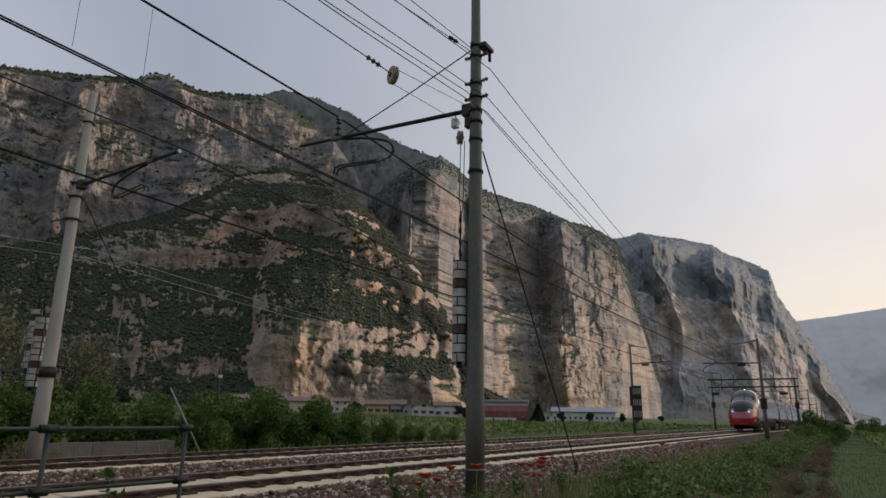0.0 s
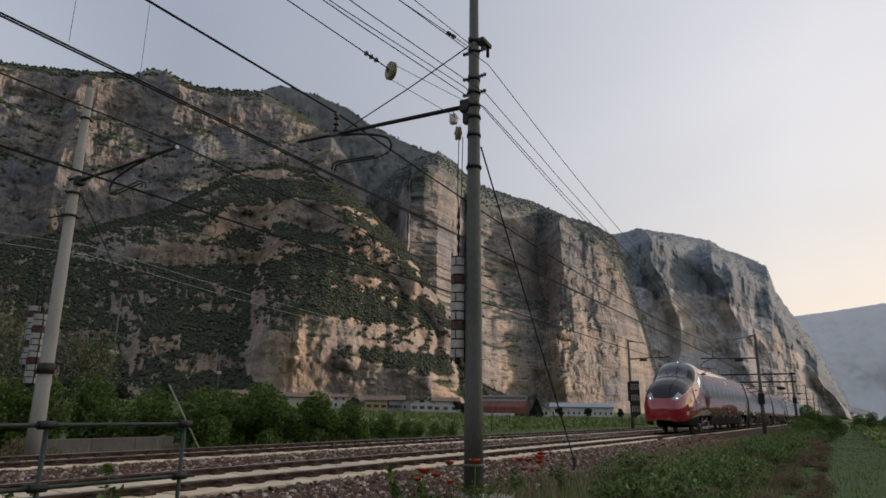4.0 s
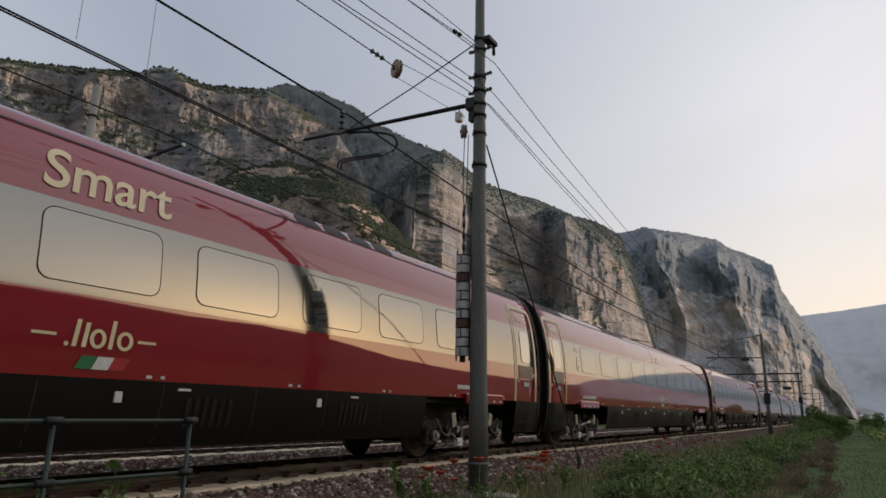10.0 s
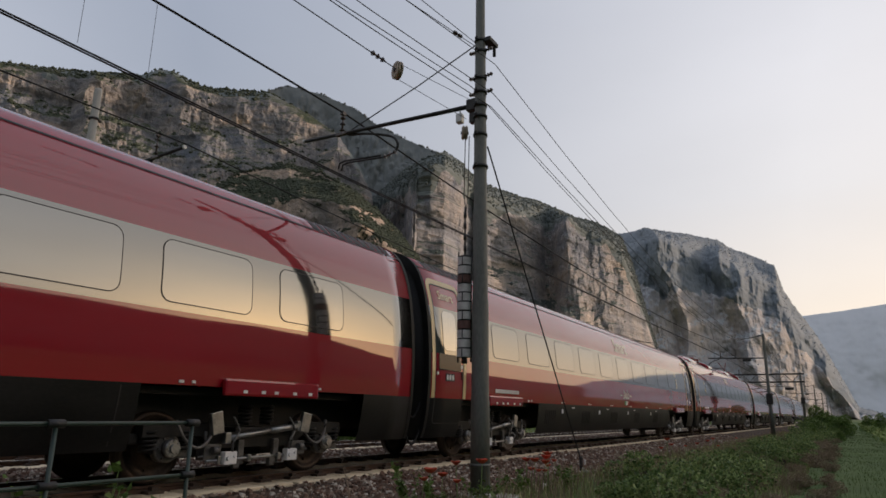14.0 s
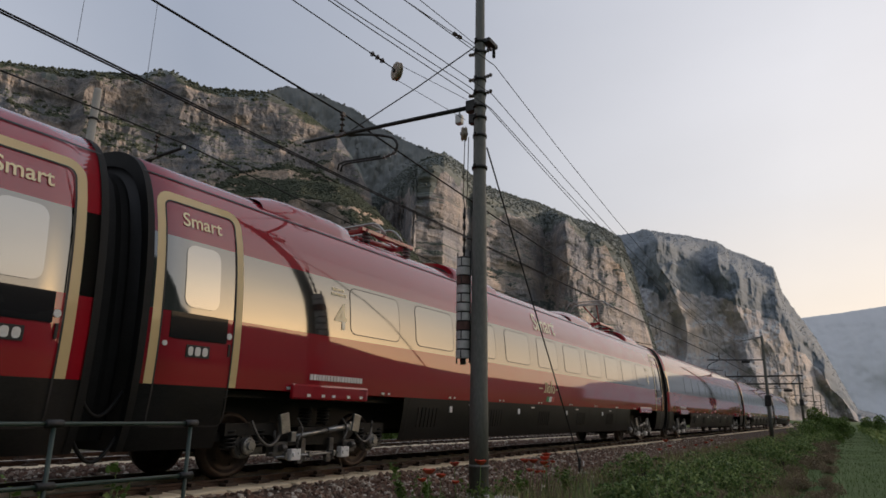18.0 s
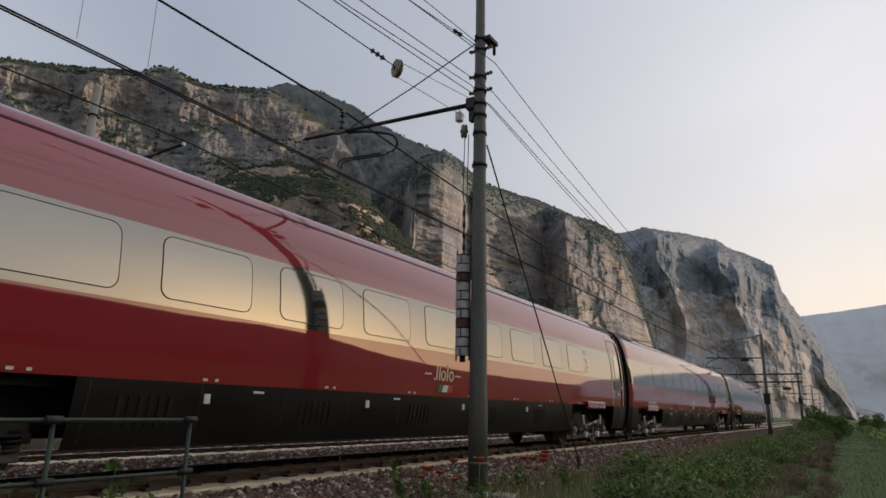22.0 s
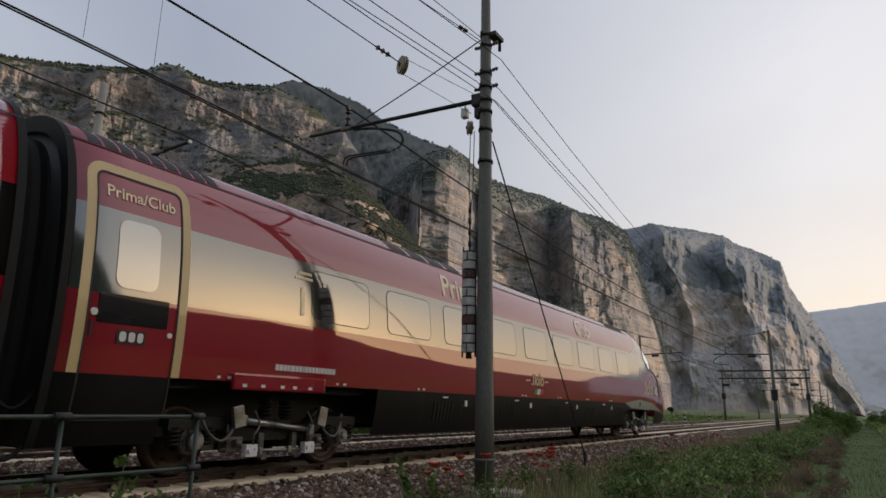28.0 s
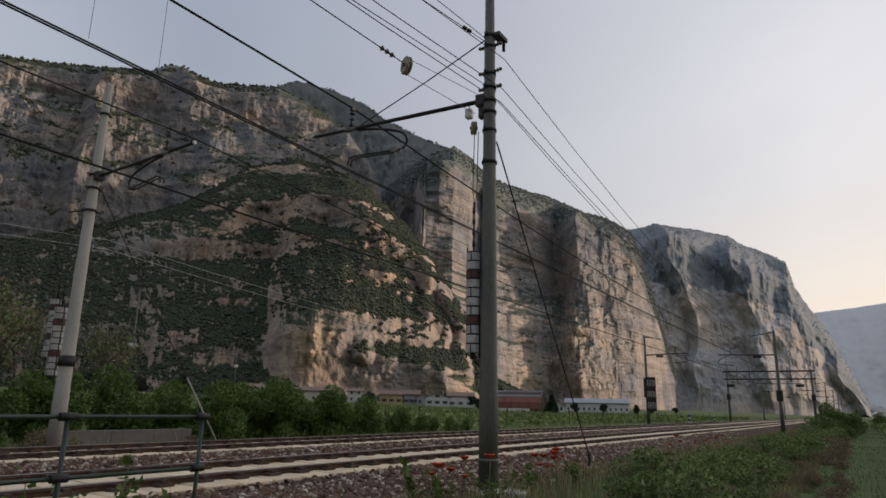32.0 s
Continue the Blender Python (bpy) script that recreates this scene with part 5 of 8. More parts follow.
def nose_paint():
    """The driving end's livery: red, with the grey band, black cab top, pale flank swoosh and black skirt."""
    m = T_RED.copy()
    m.name = "driving_end_livery"
    t = m.node_tree
    l, N = t.links, t.nodes.new
    p = t.nodes["Principled BSDF"]
    sep = N("ShaderNodeSeparateXYZ")
    l.new(N("ShaderNodeTexCoord").outputs["Object"], sep.inputs[0])
    z = sep.outputs[2]

    def mth(op, a, b):
        n = N("ShaderNodeMath")
        n.operation = op
        for i, q in enumerate((a, b)):
            if isinstance(q, (int, float)):
                n.inputs[i].default_value = q
            else:
                l.new(q, n.inputs[i])
        return n.outputs[0]
    d = mth("ADD", sep.outputs[0], 28.05)
    on_end = mth("LESS_THAN", d, 8.4)
    arch = curve_node(t, l, d, [0.0, 0.9, 1.6, 2.8, 4.2, 5.8, 7.0, 7.75, 8.4], [0.62, 0.66, 0.80, 1.04, 1.25, 1.34, 1.26, 1.19, 1.19], 8.4, 5.0)
    sole = curve_node(t, l, d, [0.0, 1.5, 1.9, 2.8, 4.2, 7.0, 7.75, 8.4], [0.9, 0.84, 0.84, 0.92, 0.97, 1.02, 1.19, 1.19], 8.4, 5.0)
    crown = curve_node(t, l, d, [0.0, 0.35, 0.75, 1.3, 2.0, 2.72, 2.78, 3.1, 3.9, 4.4, 4.9, 5.05, 8.4], [1.74, 1.74, 1.90, 2.12, 2.36, 2.60, 2.54, 2.66, 3.02, 3.40, 3.80, 4.9, 4.9], 8.4, 5.0)
    lead = curve_node(t, l, z, [0.0, 1.89, 2.9, 3.35, 3.8, 5.0], [6.5, 6.3, 3.45, 3.0, 3.4, 3.4], 5.0, 8.4)
    lid = curve_node(t, l, d, [0.0, 3.0, 5.2, 6.6, 8.4], [3.75, 3.72, 3.45, BELT_TOP, BELT_TOP], 8.4, 5.0)
    under = mth("LESS_THAN", z, mth("ADD", mth("MULTIPLY", arch, on_end), mth("MULTIPLY", mth("SUBTRACT", 1.0, on_end), LOW)))
    pale = mth("MULTIPLY", mth("MULTIPLY", under, on_end), mth("GREATER_THAN", z, sole))
    lidz = mth("ADD", mth("MULTIPLY", lid, on_end), mth("MULTIPLY", mth("SUBTRACT", 1.0, on_end), BELT_TOP))
    band = mth("MULTIPLY", mth("MULTIPLY", mth("GREATER_THAN", z, SILL), mth("LESS_THAN", z, lidz)), mth("MAXIMUM", mth("GREATER_THAN", d, lead), mth("SUBTRACT", 1.0, on_end)))
    black = mth("MULTIPLY", on_end, mth("GREATER_THAN", z, crown))
    col = p.inputs["Base Color"].links[0].from_socket
    rough = p.inputs["Roughness"].links[0].from_socket
    metal = 0.0
    for mask, c, r, k in ((band, (0.255, 0.253, 0.238), 0.10, 0.96), (under, (0.014, 0.013, 0.012), 0.45, 0.0), (pale, (0.52, 0.505, 0.46), 0.15, 0.35), (black, (0.008, 0.008, 0.010), 0.12, 0.0)):
        mx = N("ShaderNodeMix")
        mx.data_type = "RGBA"
        l.new(mask, mx.inputs[0])
        l.new(col, mx.inputs[6])
        mx.inputs[7].default_value = (*c, 1)
        col = mx.outputs[2]
        mr = N("ShaderNodeMix")
        l.new(mask, mr.inputs[0])
        l.new(rough, mr.inputs[2])
        mr.inputs[3].default_value = r
        rough = mr.outputs[0]
        mm = N("ShaderNodeMix")
        l.new(mask, mm.inputs[0])
        if isinstance(metal, float):
            mm.inputs[2].default_value = metal
        else:
            l.new(metal, mm.inputs[2])
        mm.inputs[3].default_value = k
        metal = mm.outputs[0]
    l.new(col, p.inputs["Base Color"])
    l.new(rough, p.inputs["Roughness"])
    l.new(metal, p.inputs["Metallic"])
    l.new(mth("SUBTRACT", 1.0, mth("MAXIMUM", mth("MAXIMUM", band, under), mth("MULTIPLY", black, 0.72))), p.inputs["Coat Weight"])
    return m


T_NOSE = nose_paint()


def body_mesh(x0, x1, nosed, bogies):
    """The shell of a carriage from x0 to x1, open over its bogies."""
    xs = set(np.round(np.linspace(x0, x1, 40), 3))
    for b in bogies:
        xs |= {round(b - 2.05, 3), round(b + 2.05, 3)}
    if nosed:
        xs |= set(np.round(-NOSE + np.concatenate([[0.0, 0.02, 0.05, 0.1, 0.16, 0.24], np.arange(0.32, 8.6, 0.11)]), 3))
    xs = sorted(xs)
    n = len(PROFILE)
    V, F, S = [], [], []
    for x in xs:
        P = ring_at(x, nosed)
        V += [(x, -h, z) for h, z in P] + [(x, h, z) for h, z in P[-2::-1]]
    m = 2 * n - 1
    for i in range(len(xs) - 1):
        xm = (xs[i] + xs[i + 1]) / 2
        gone = any(abs(xm - b) < 2.05 for b in bogies)
        for j in range(m - 1):
            zc = sum(V[q][2] for q in (i * m + j, i * m + j + 1, (i + 1) * m + j, (i + 1) * m + j + 1)) / 4
            if gone and zc < (LOW - 0.02 if not (nosed and xm < -15) else 0.97):
                continue
            F.append((i * m + j, (i + 1) * m + j, (i + 1) * m + j + 1, i * m + j + 1))
            S.append(5 if nosed else (2 if zc < LOW else (1 if SILL < zc < BELT_TOP else 0)))
    F.append(tuple(range(m)) if nosed else tuple(range(m)))
    S.append(0 if nosed else 2)
    F.append(tuple((len(xs) - 1) * m + j for j in range(m - 1, -1, -1)))
    S.append(2)
    me = mesh_from("body", V, F, [T_RED, T_BAND, T_SKIRT, T_BLACK, T_WHITE, T_NOSE], True, S)
    return me


def side_point(x, z, off, side, nosed=False):
    if nosed and x < -NOSE + 8.5:
        P = ring_at(x, True)
        h = float(np.interp(z, P[:, 1], P[:, 0]))
    else:
        h = float(side_half(z))
    return (x, side * (h + off), z)


def rounded(x0, x1, z0, z1, r, n=5):
    pts = []
    for cx, cz, a0 in ((x1 - r, z1 - r, 0), (x0 + r, z1 - r, 90), (x0 + r, z0 + r, 180), (x1 - r, z0 + r, 270)):
        for k in range(n + 1):
            a = radians(a0 + 90 * k / n)
            pts.append((cx + r * math.cos(a), cz + r * math.sin(a)))
    return pts


def plate(bm, x0, x1, z0, z1, r, off, side, nosed=False, slot=0, rows=7):
    """A rounded sheet that follows the carriage side."""
    zs = sorted(set(np.round(list(np.linspace(z0, z1, rows)) + [z0 + r * (1 - math.cos(radians(a))) for a in (30, 60, 90)] + [z1 - r * (1 - math.cos(radians(a))) for a in (30, 60, 90)], 4)))
    left, right = [], []
    for z in zs:
        c = 0.0
        for e in (z - z0, z1 - z):
            if e < r:
                c = max(c, r - math.sqrt(max(0.0, r * r - (r - e) ** 2)))
        left.append(bm.verts.new(side_point(x0 + c, z, off, side, nosed)))
        right.append(bm.verts.new(side_point(x1 - c, z, off, side, nosed)))
    for a in range(len(zs) - 1):
        q = (left[a], right[a], right[a + 1], left[a + 1])
        f = bm.faces.new(q if side < 0 else q[::-1])
        f.material_index, f.smooth = slot, True
    # a rim back to the skin
    for line in (left, right[::-1]):
        for a in range(len(line) - 1):
            p, q = bm.verts.new(line[a].co), bm.verts.new(line[a + 1].co)
            p2, q2 = bm.verts.new(p.co - Vector((0, side * (off + 0.004), 0))), bm.verts.new(q.co - Vector((0, side * (off + 0.004), 0)))
            f = bm.faces.new((p, q, q2, p2) if side < 0 else (p2, q2, q, p))
            f.material_index = slot
    return bm


def frame_ring(bm, x0, x1, z0, z1, r, wide, off, side, nosed=False, slot=0):
    """A rounded frame, wide metres broad, that follows the side."""
    A, B = rounded(x0, x1, z0, z1, r), rounded(x0 - wide, x1 + wide, z0 - wide, z1 + wide, r + wide)

    steps = [max(1, int(abs(B[(i + 1) % len(B)][1] - B[i][1]) / 0.25) + 1) for i in range(len(B))]

    def dense(P):
        out = []
        for i, p in enumerate(P):
            q, k = P[(i + 1) % len(P)], steps[i]
            out += [(p[0] + (q[0] - p[0]) * t / k, p[1] + (q[1] - p[1]) * t / k) for t in range(k)]
        return out
    A, B = dense(A), dense(B)
    va = [bm.verts.new(side_point(x, z, off, side, nosed)) for x, z in A]
    vb = [bm.verts.new(side_point(x, z, off, side, nosed)) for x, z in B]
    for i in range(len(va)):
        k = (i + 1) % len(va)
        q = (va[i], vb[i], vb[k], va[k])
        f = bm.faces.new(q if side < 0 else q[::-1])
        f.material_index = slot
        f.normal_update()
    return bm


def words(text, x, z, size, side, material, parent, off=0.012, nosed=False, lean=0.0, label=""):
    """Letters laid on the carriage side; x is the middle of the word."""
    c = bpy.data.curves.new("lettering", "FONT")
    c.body, c.size, c.align_x, c.shear = text, size, "CENTER", lean
    c.offset = size * 0.012
    tmp = new("lettering", c)
    me = bpy.data.meshes.new_from_object(tmp.evaluated_get(bpy.context.evaluated_depsgraph_get()))
    bpy.data.objects.remove(tmp)
    for v in me.vertices:
        v.co = side_point(x + (v.co.x if side < 0 else -v.co.x), z + v.co.y, off, side, nosed)
    me.materials.clear()
    me.materials.append(material)
    return piece("lettering", me, parent, label)


def bars(bm, x, z, widths, height, side, off=0.012, gap=0.03, nosed=False, slot=0):
    for w in widths:
        plate(bm, x, x + w, z, z + height, min(w, height) * 0.2, off, side, nosed, slot, rows=2)
        x += w + gap
    return bm


WHEEL_R = 0.445


def wheel_mesh():
    bm = bmesh.new()
    for s in (-1, 1):
        y = 0.75 * s
        prof = [(0.10, y - 0.07 * s), (0.10, y + 0.08 * s), (0.18, y + 0.075 * s), (0.20, y + 0.03 * s), (0.36, y + 0.04 * s), (0.375, y + 0.065 * s), (0.435, y + 0.068 * s), (0.445, y - 0.03 * s), (0.475, y - 0.05 * s), (0.47, y - 0.068 * s), (0.40, y - 0.07 * s), (0.36, y - 0.03 * s), (0.2, y - 0.03 * s)]
        n = 28
        rings = [[bm.verts.new((r * math.cos(2 * math.pi * k / n), yy, r * math.sin(2 * math.pi * k / n))) for k in range(n)] for r, yy in prof]
        for a, b in zip(rings, rings[1:] + rings[:1]):
            for k in range(n):
                f = bm.faces.new((a[k], a[(k + 1) % n], b[(k + 1) % n], b[k]))
                f.smooth = True
        for k in range(6):
            a = radians(60 * k)
            rod(bm, (0.27 * math.cos(a), y + 0.02 * s, 0.27 * math.sin(a)), (0.27 * math.cos(a), y + 0.06 * s, 0.27 * math.sin(a)), 0.022, sides=6)
    rod(bm, (0, -1.0, 0), (0, 1.0, 0), 0.085, sides=14)
    bmesh.ops.recalc_face_normals(bm, faces=bm.faces)
    me = bpy.data.meshes.new("wheelset")
    bm.to_mesh(me)
    bm.free()
    me.materials.append(T_TREAD)
    return me


WHEELSET = wheel_mesh()
BASE = 1.40   # half the wheelbase
BOGIE_PARTS = {}


def bogie_meshes():
    out = {}

    def keep(name, bm, mats):
        me = bpy.data.meshes.new(name)
        bm.to_mesh(me)
        bm.free()
        for m in mats:
            me.materials.append(m)
        out[name] = me
    bm = bmesh.new()
    # cranked side beam, one solid piece
    low = [(-1.78, 0.58), (-0.95, 0.58), (-0.70, 0.42), (0.70, 0.42), (0.95, 0.58), (1.78, 0.58)]
    top = [(-1.78, 0.74), (-0.80, 0.74), (-0.60, 0.62), (0.60, 0.62), (0.80, 0.74), (1.78, 0.74)]
    rows = [[bm.verts.new((x, yy, z)) for x, z in line] for line, yy in ((low, -0.085), (low, 0.085), (top, 0.085), (top, -0.085))]
    for p, q in zip(rows, rows[1:] + rows[:1]):
        for i in range(5):
            bm.faces.new((p[i], p[i + 1], q[i + 1], q[i]))
    bm.faces.new([r[0] for r in rows])
    bm.faces.new([r[-1] for r in rows][::-1])
    bmesh.ops.recalc_face_normals(bm, faces=bm.faces)
    keep("side_beam", bm, [T_GRIME])
    bm = bmesh.new()
    box(bm, -0.06, 0.06, -1.05, 1.05, 0.5, 0.62, 0.02)
    keep("end_beam", bm, [T_GRIME])
    bm = bmesh.new()
    box(bm, -0.25, 0.25, -0.7, 0.7, 0.28, 0.6, 0.03)
    keep("traction_motor", bm, [T_GRIME])
    bm = bmesh.new()
    box(bm, -0.35, 0.35, -1.1, 1.1, 0.45, 0.68, 0.02)
    keep("bogie_frame", bm, [T_GRIME])
    bm = bmesh.new()
    rod(bm, (0, -0.06, 0), (0, 0.06, 0), 0.17, sides=18)
    rod(bm, (0, -0.12, 0), (0, -0.05, 0), 0.10, sides=14)
    box(bm, -0.10, 0.36, -0.05, 0.05, -0.12, 0.02, 0.02)
    for k in range(6):
        a = radians(60 * k)
        rod(bm, (0.13 * math.cos(a), -0.09, 0.13 * math.sin(a)), (0.13 * math.cos(a), -0.05, 0.13 * math.sin(a)), 0.018, sides=6)
    keep("axle_box", bm, [T_STEEL])
    bm = bmesh.new()
    pts = [(0.085 * math.cos(a), 0.085 * math.sin(a), 0.05 * a / (2 * math.pi)) for a in np.linspace(0, 2 * math.pi * 5, 80)]
    v, f = tube(pts, 0.017, 5)
    me = mesh_from("spring", v, f, T_GRIME, True)
    out["spring"] = me
    bm = bmesh.new()
    rod(bm, (-0.62, 0, -0.07), (0.15, 0, 0.02), 0.035, sides=10)
    rod(bm, (0.10, 0, 0.012), (0.62, 0, 0.07), 0.048, sides=10)
    for e in (-1, 1):
        box(bm, e * 0.66 - 0.05, e * 0.66 + 0.05, -0.04, 0.04, e * 0.07 - 0.07, e * 0.07 + 0.07, 0.015)
    keep("damper", bm, [T_BRIGHT])
    bm = bmesh.new()
    box(bm, -0.09, 0.09, -0.03, 0.03, -0.14, 0.14, 0.012)
    keep("cover_plate", bm, [T_BRIGHT])
    bm = bmesh.new()
    box(bm, -0.14, 0.14, -0.08, 0.08, -0.10, 0.10, 0.02)
    rod(bm, (-0.05, -0.12, 0.02), (0.05, -0.12, 0.02), 0.05, sides=10)
    rod(bm, (-0.22, -0.05, -0.06), (0.2, -0.05, -0.02), 0.02, sides=8)
    rod(bm, (-0.12, -0.06, 0.08), (-0.12, -0.06, 0.26), 0.018, sides=8)
    keep("brake_unit", bm, [T_STEEL])
    bm = bmesh.new()
    box(bm, -0.05, 0.05, -0.03, 0.03, -0.16, 0.16, 0.012)
    box(bm, -0.13, -0.03, -0.05, 0.02, -0.2, -0.08, 0.01)
    keep("sand_pipe", bm, [T_STEEL])
    # a hub cap with its bolts, hoses, a pale terminal box, a bright air pipe
    bm = bmesh.new()
    rod(bm, (0, 0, 0), (0, -0.05, 0), 0.115, 0.10, 18)
    rod(bm, (0, -0.05, 0), (0, -0.085, 0), 0.055, sides=12)
    for k in range(8):
        w = radians(45 * k)
        rod(bm, (0.082 * math.cos(w), -0.04, 0.082 * math.sin(w)), (0.082 * math.cos(w), -0.066, 0.082 * math.sin(w)), 0.012, sides=6)
    keep("hub_cap", bm, [T_BRIGHT])
    for name, pts, r in (("air_hose", [(-0.3, 0, 0.25), (-0.18, -0.05, 0.02), (0.0, -0.08, -0.08), (0.2, -0.04, 0.04), (0.28, 0, 0.26)], 0.022), ("brake_hose", [(0, 0, 0.3), (0.06, -0.06, 0.12), (-0.05, -0.08, -0.04), (0.02, -0.02, -0.2)], 0.016)):
        v, f = tube(catmull(pts, 5), r, 6)
        out[name] = mesh_from(name, v, f, T_STEEL, True)
    bm = bmesh.new()
    box(bm, -0.10, 0.10, -0.05, 0.05, -0.08, 0.08, 0.012)
    rod(bm, (-0.05, -0.05, 0.0), (-0.05, -0.075, 0.0), 0.03, sides=10)
    rod(bm, (0.05, -0.05, 0.02), (0.05, -0.07, 0.02), 0.018, sides=8)
    keep("terminal_box", bm, [T_MARK])
    bm = bmesh.new()
    rod(bm, (-0.8, 0, 0), (0.8, 0, 0.03), 0.02, sides=8)
    for q in (-0.6, -0.1, 0.45):
        box(bm, q - 0.03, q + 0.03, -0.035, 0.035, -0.03, 0.06, 0.008)
    keep("air_pipe", bm, [T_BRIGHT])
    return out


BOGIE_PARTS = bogie_meshes()
WHEELSETS = {-1: [], 1: []}


def bogie(parent, x):
    fr = piece("bogie", BOGIE_PARTS["bogie_frame"], parent, "black greasy bogie frame with springs and dampers", pose(x, 0, 0))
    for e in (-1, 1):
        piece("side_beam", BOGIE_PARTS["side_beam"], fr, "", pose(0, e * 1.06, 0))
        piece("end_beam", BOGIE_PARTS["end_beam"], fr, "", pose(e * 1.82, 0, 0))
        piece("traction_motor", BOGIE_PARTS["traction_motor"], fr, "", pose(e * 0.75, 0, 0))
        w = piece("wheelset", WHEELSET, fr, "rusty steel wheelset", pose(e * BASE, 0, WHEEL_R))
        WHEELSETS[e].append(w)
        for s in (-1, 1):
            piece("axle_box", BOGIE_PARTS["axle_box"], fr, "", pose(e * BASE, s * 1.06, WHEEL_R, 0, 0, 0 if s < 0 else 180))
            piece("spring", BOGIE_PARTS["spring"], fr, "", pose(e * BASE + 0.26, s * 1.08, 0.40))
            piece("spring", BOGIE_PARTS["spring"], fr, "", pose(e * BASE - 0.26, s * 1.08, 0.40))
            piece("brake_unit", BOGIE_PARTS["brake_unit"], fr, "", pose(e * 0.78, s * 1.12, 0.38, 0, 0, 0 if s < 0 else 180))
            piece("cover_plate", BOGIE_PARTS["cover_plate"], fr, "pale metal cover plate", pose(e * 0.82, s * 1.27, 0.74, 0, 12 * e, 0))
            piece("sand_pipe", BOGIE_PARTS["sand_pipe"], fr, "", pose(e * 0.32, s * 1.18, 0.36))
            face = 0 if s < 0 else 180
            piece("hub_cap", BOGIE_PARTS["hub_cap"], fr, "bright bolted hub cap", pose(e * BASE, s * 1.18, WHEEL_R, 0, 0, face))
            piece("air_hose", BOGIE_PARTS["air_hose"], fr, "", pose(e * 1.08, s * 1.20, 0.52, 0, 0, face))
            piece("brake_hose", BOGIE_PARTS["brake_hose"], fr, "", pose(e * 0.52, s * 1.24, 0.52, 0, 0, face))
            piece("terminal_box", BOGIE_PARTS["terminal_box"], fr, "small pale terminal box", pose(e * 0.56, s * 1.25, 0.30, 0, 0, face))
    for s in (-1, 1):
        piece("air_pipe", BOGIE_PARTS["air_pipe"], fr, "bright steel air pipe", pose(-0.1, s * 1.22, 0.27))
        piece("damper", BOGIE_PARTS["damper"], fr, "bright steel damper", pose(0.05, s * 1.24, 0.62))
        piece("spring", BOGIE_PARTS["spring"], fr, "", pose(-0.2, s * 1.1, 0.72))
        piece("spring", BOGIE_PARTS["spring"], fr, "", pose(0.2, s * 1.1, 0.72))
    return fr


def door(parent, x0, x1, side, word):
    """A boarding door: gold surround, leaf, pane, display, pictograms."""
    bm = bmesh.new()
    z0, z1 = LOW - 0.02, 3.60
    frame_ring(bm, x0 + 0.12, x1 - 0.12, z0 - 0.3, z1 - 0.12, 0.10, 0.115, 0.008, side)
    bmesh.ops.bisect_plane(bm, geom=bm.verts[:] + bm.edges[:] + bm.faces[:], plane_co=(0, 0, LOW), plane_no=(0, 0, -1), clear_outer=True)
    d = part("door_surround", bm, T_GOLD, parent, "gold-painted door surround")
    bm = bmesh.new()
    frame_ring(bm, x0 + 0.14, x1 - 0.14, 0.72, z1 - 0.14, 0.09, 0.022, 0.010, side)
    part("door_seal", bm, T_SEAM, parent)
    bm = bmesh.new()
    plate(bm, x0 + 0.43, x1 - 0.40, 2.14, 2.94, 0.12, 0.012, side)
    part("door_pane", bm, T_PALE, parent, "pale pane in the door")
    bm = bmesh.new()
    plate(bm, x0 + 0.26, x1 - 0.24, 1.74, 2.06, 0.01, 0.012, side)
    part("door_display", bm, T_BLACK, parent, "black display panel")
    bm = bmesh.new()
    xm = (x0 + x1) / 2
    plate(bm, xm - 0.16, xm + 0.19, 1.53, 1.68, 0.005, 0.010, side)
    part("sign_plate", bm, T_SEAM, parent)
    for a, b, c, d, r in ((xm - 0.13, xm - 0.06, 1.55, 1.66, 0.03), (xm - 0.03, xm + 0.05, 1.55, 1.66, 0.03), (xm + 0.08, xm + 0.16, 1.55, 1.66, 0.035), (x0 + 0.18, x0 + 0.24, 1.64, 1.70, 0.025), (x1 - 0.24, x1 - 0.16, 1.80, 1.88, 0.035)):
        bm = bmesh.new()
        plate(bm, a, b, c, d, r, 0.014, side, rows=3)
        part("pictogram", bm, T_MARK, parent)
    bm = bmesh.new()
    plate(bm, x1 - 0.20, x1 - 0.17, 1.58, 1.74, 0.01, 0.016, side, rows=3)
    part("door_handle", bm, T_SEAM, parent)
    if word:
        words(word, xm, 3.18, 0.26 if len(word) < 7 else 0.2, side, T_GOLD_TEXT, parent, 0.014)


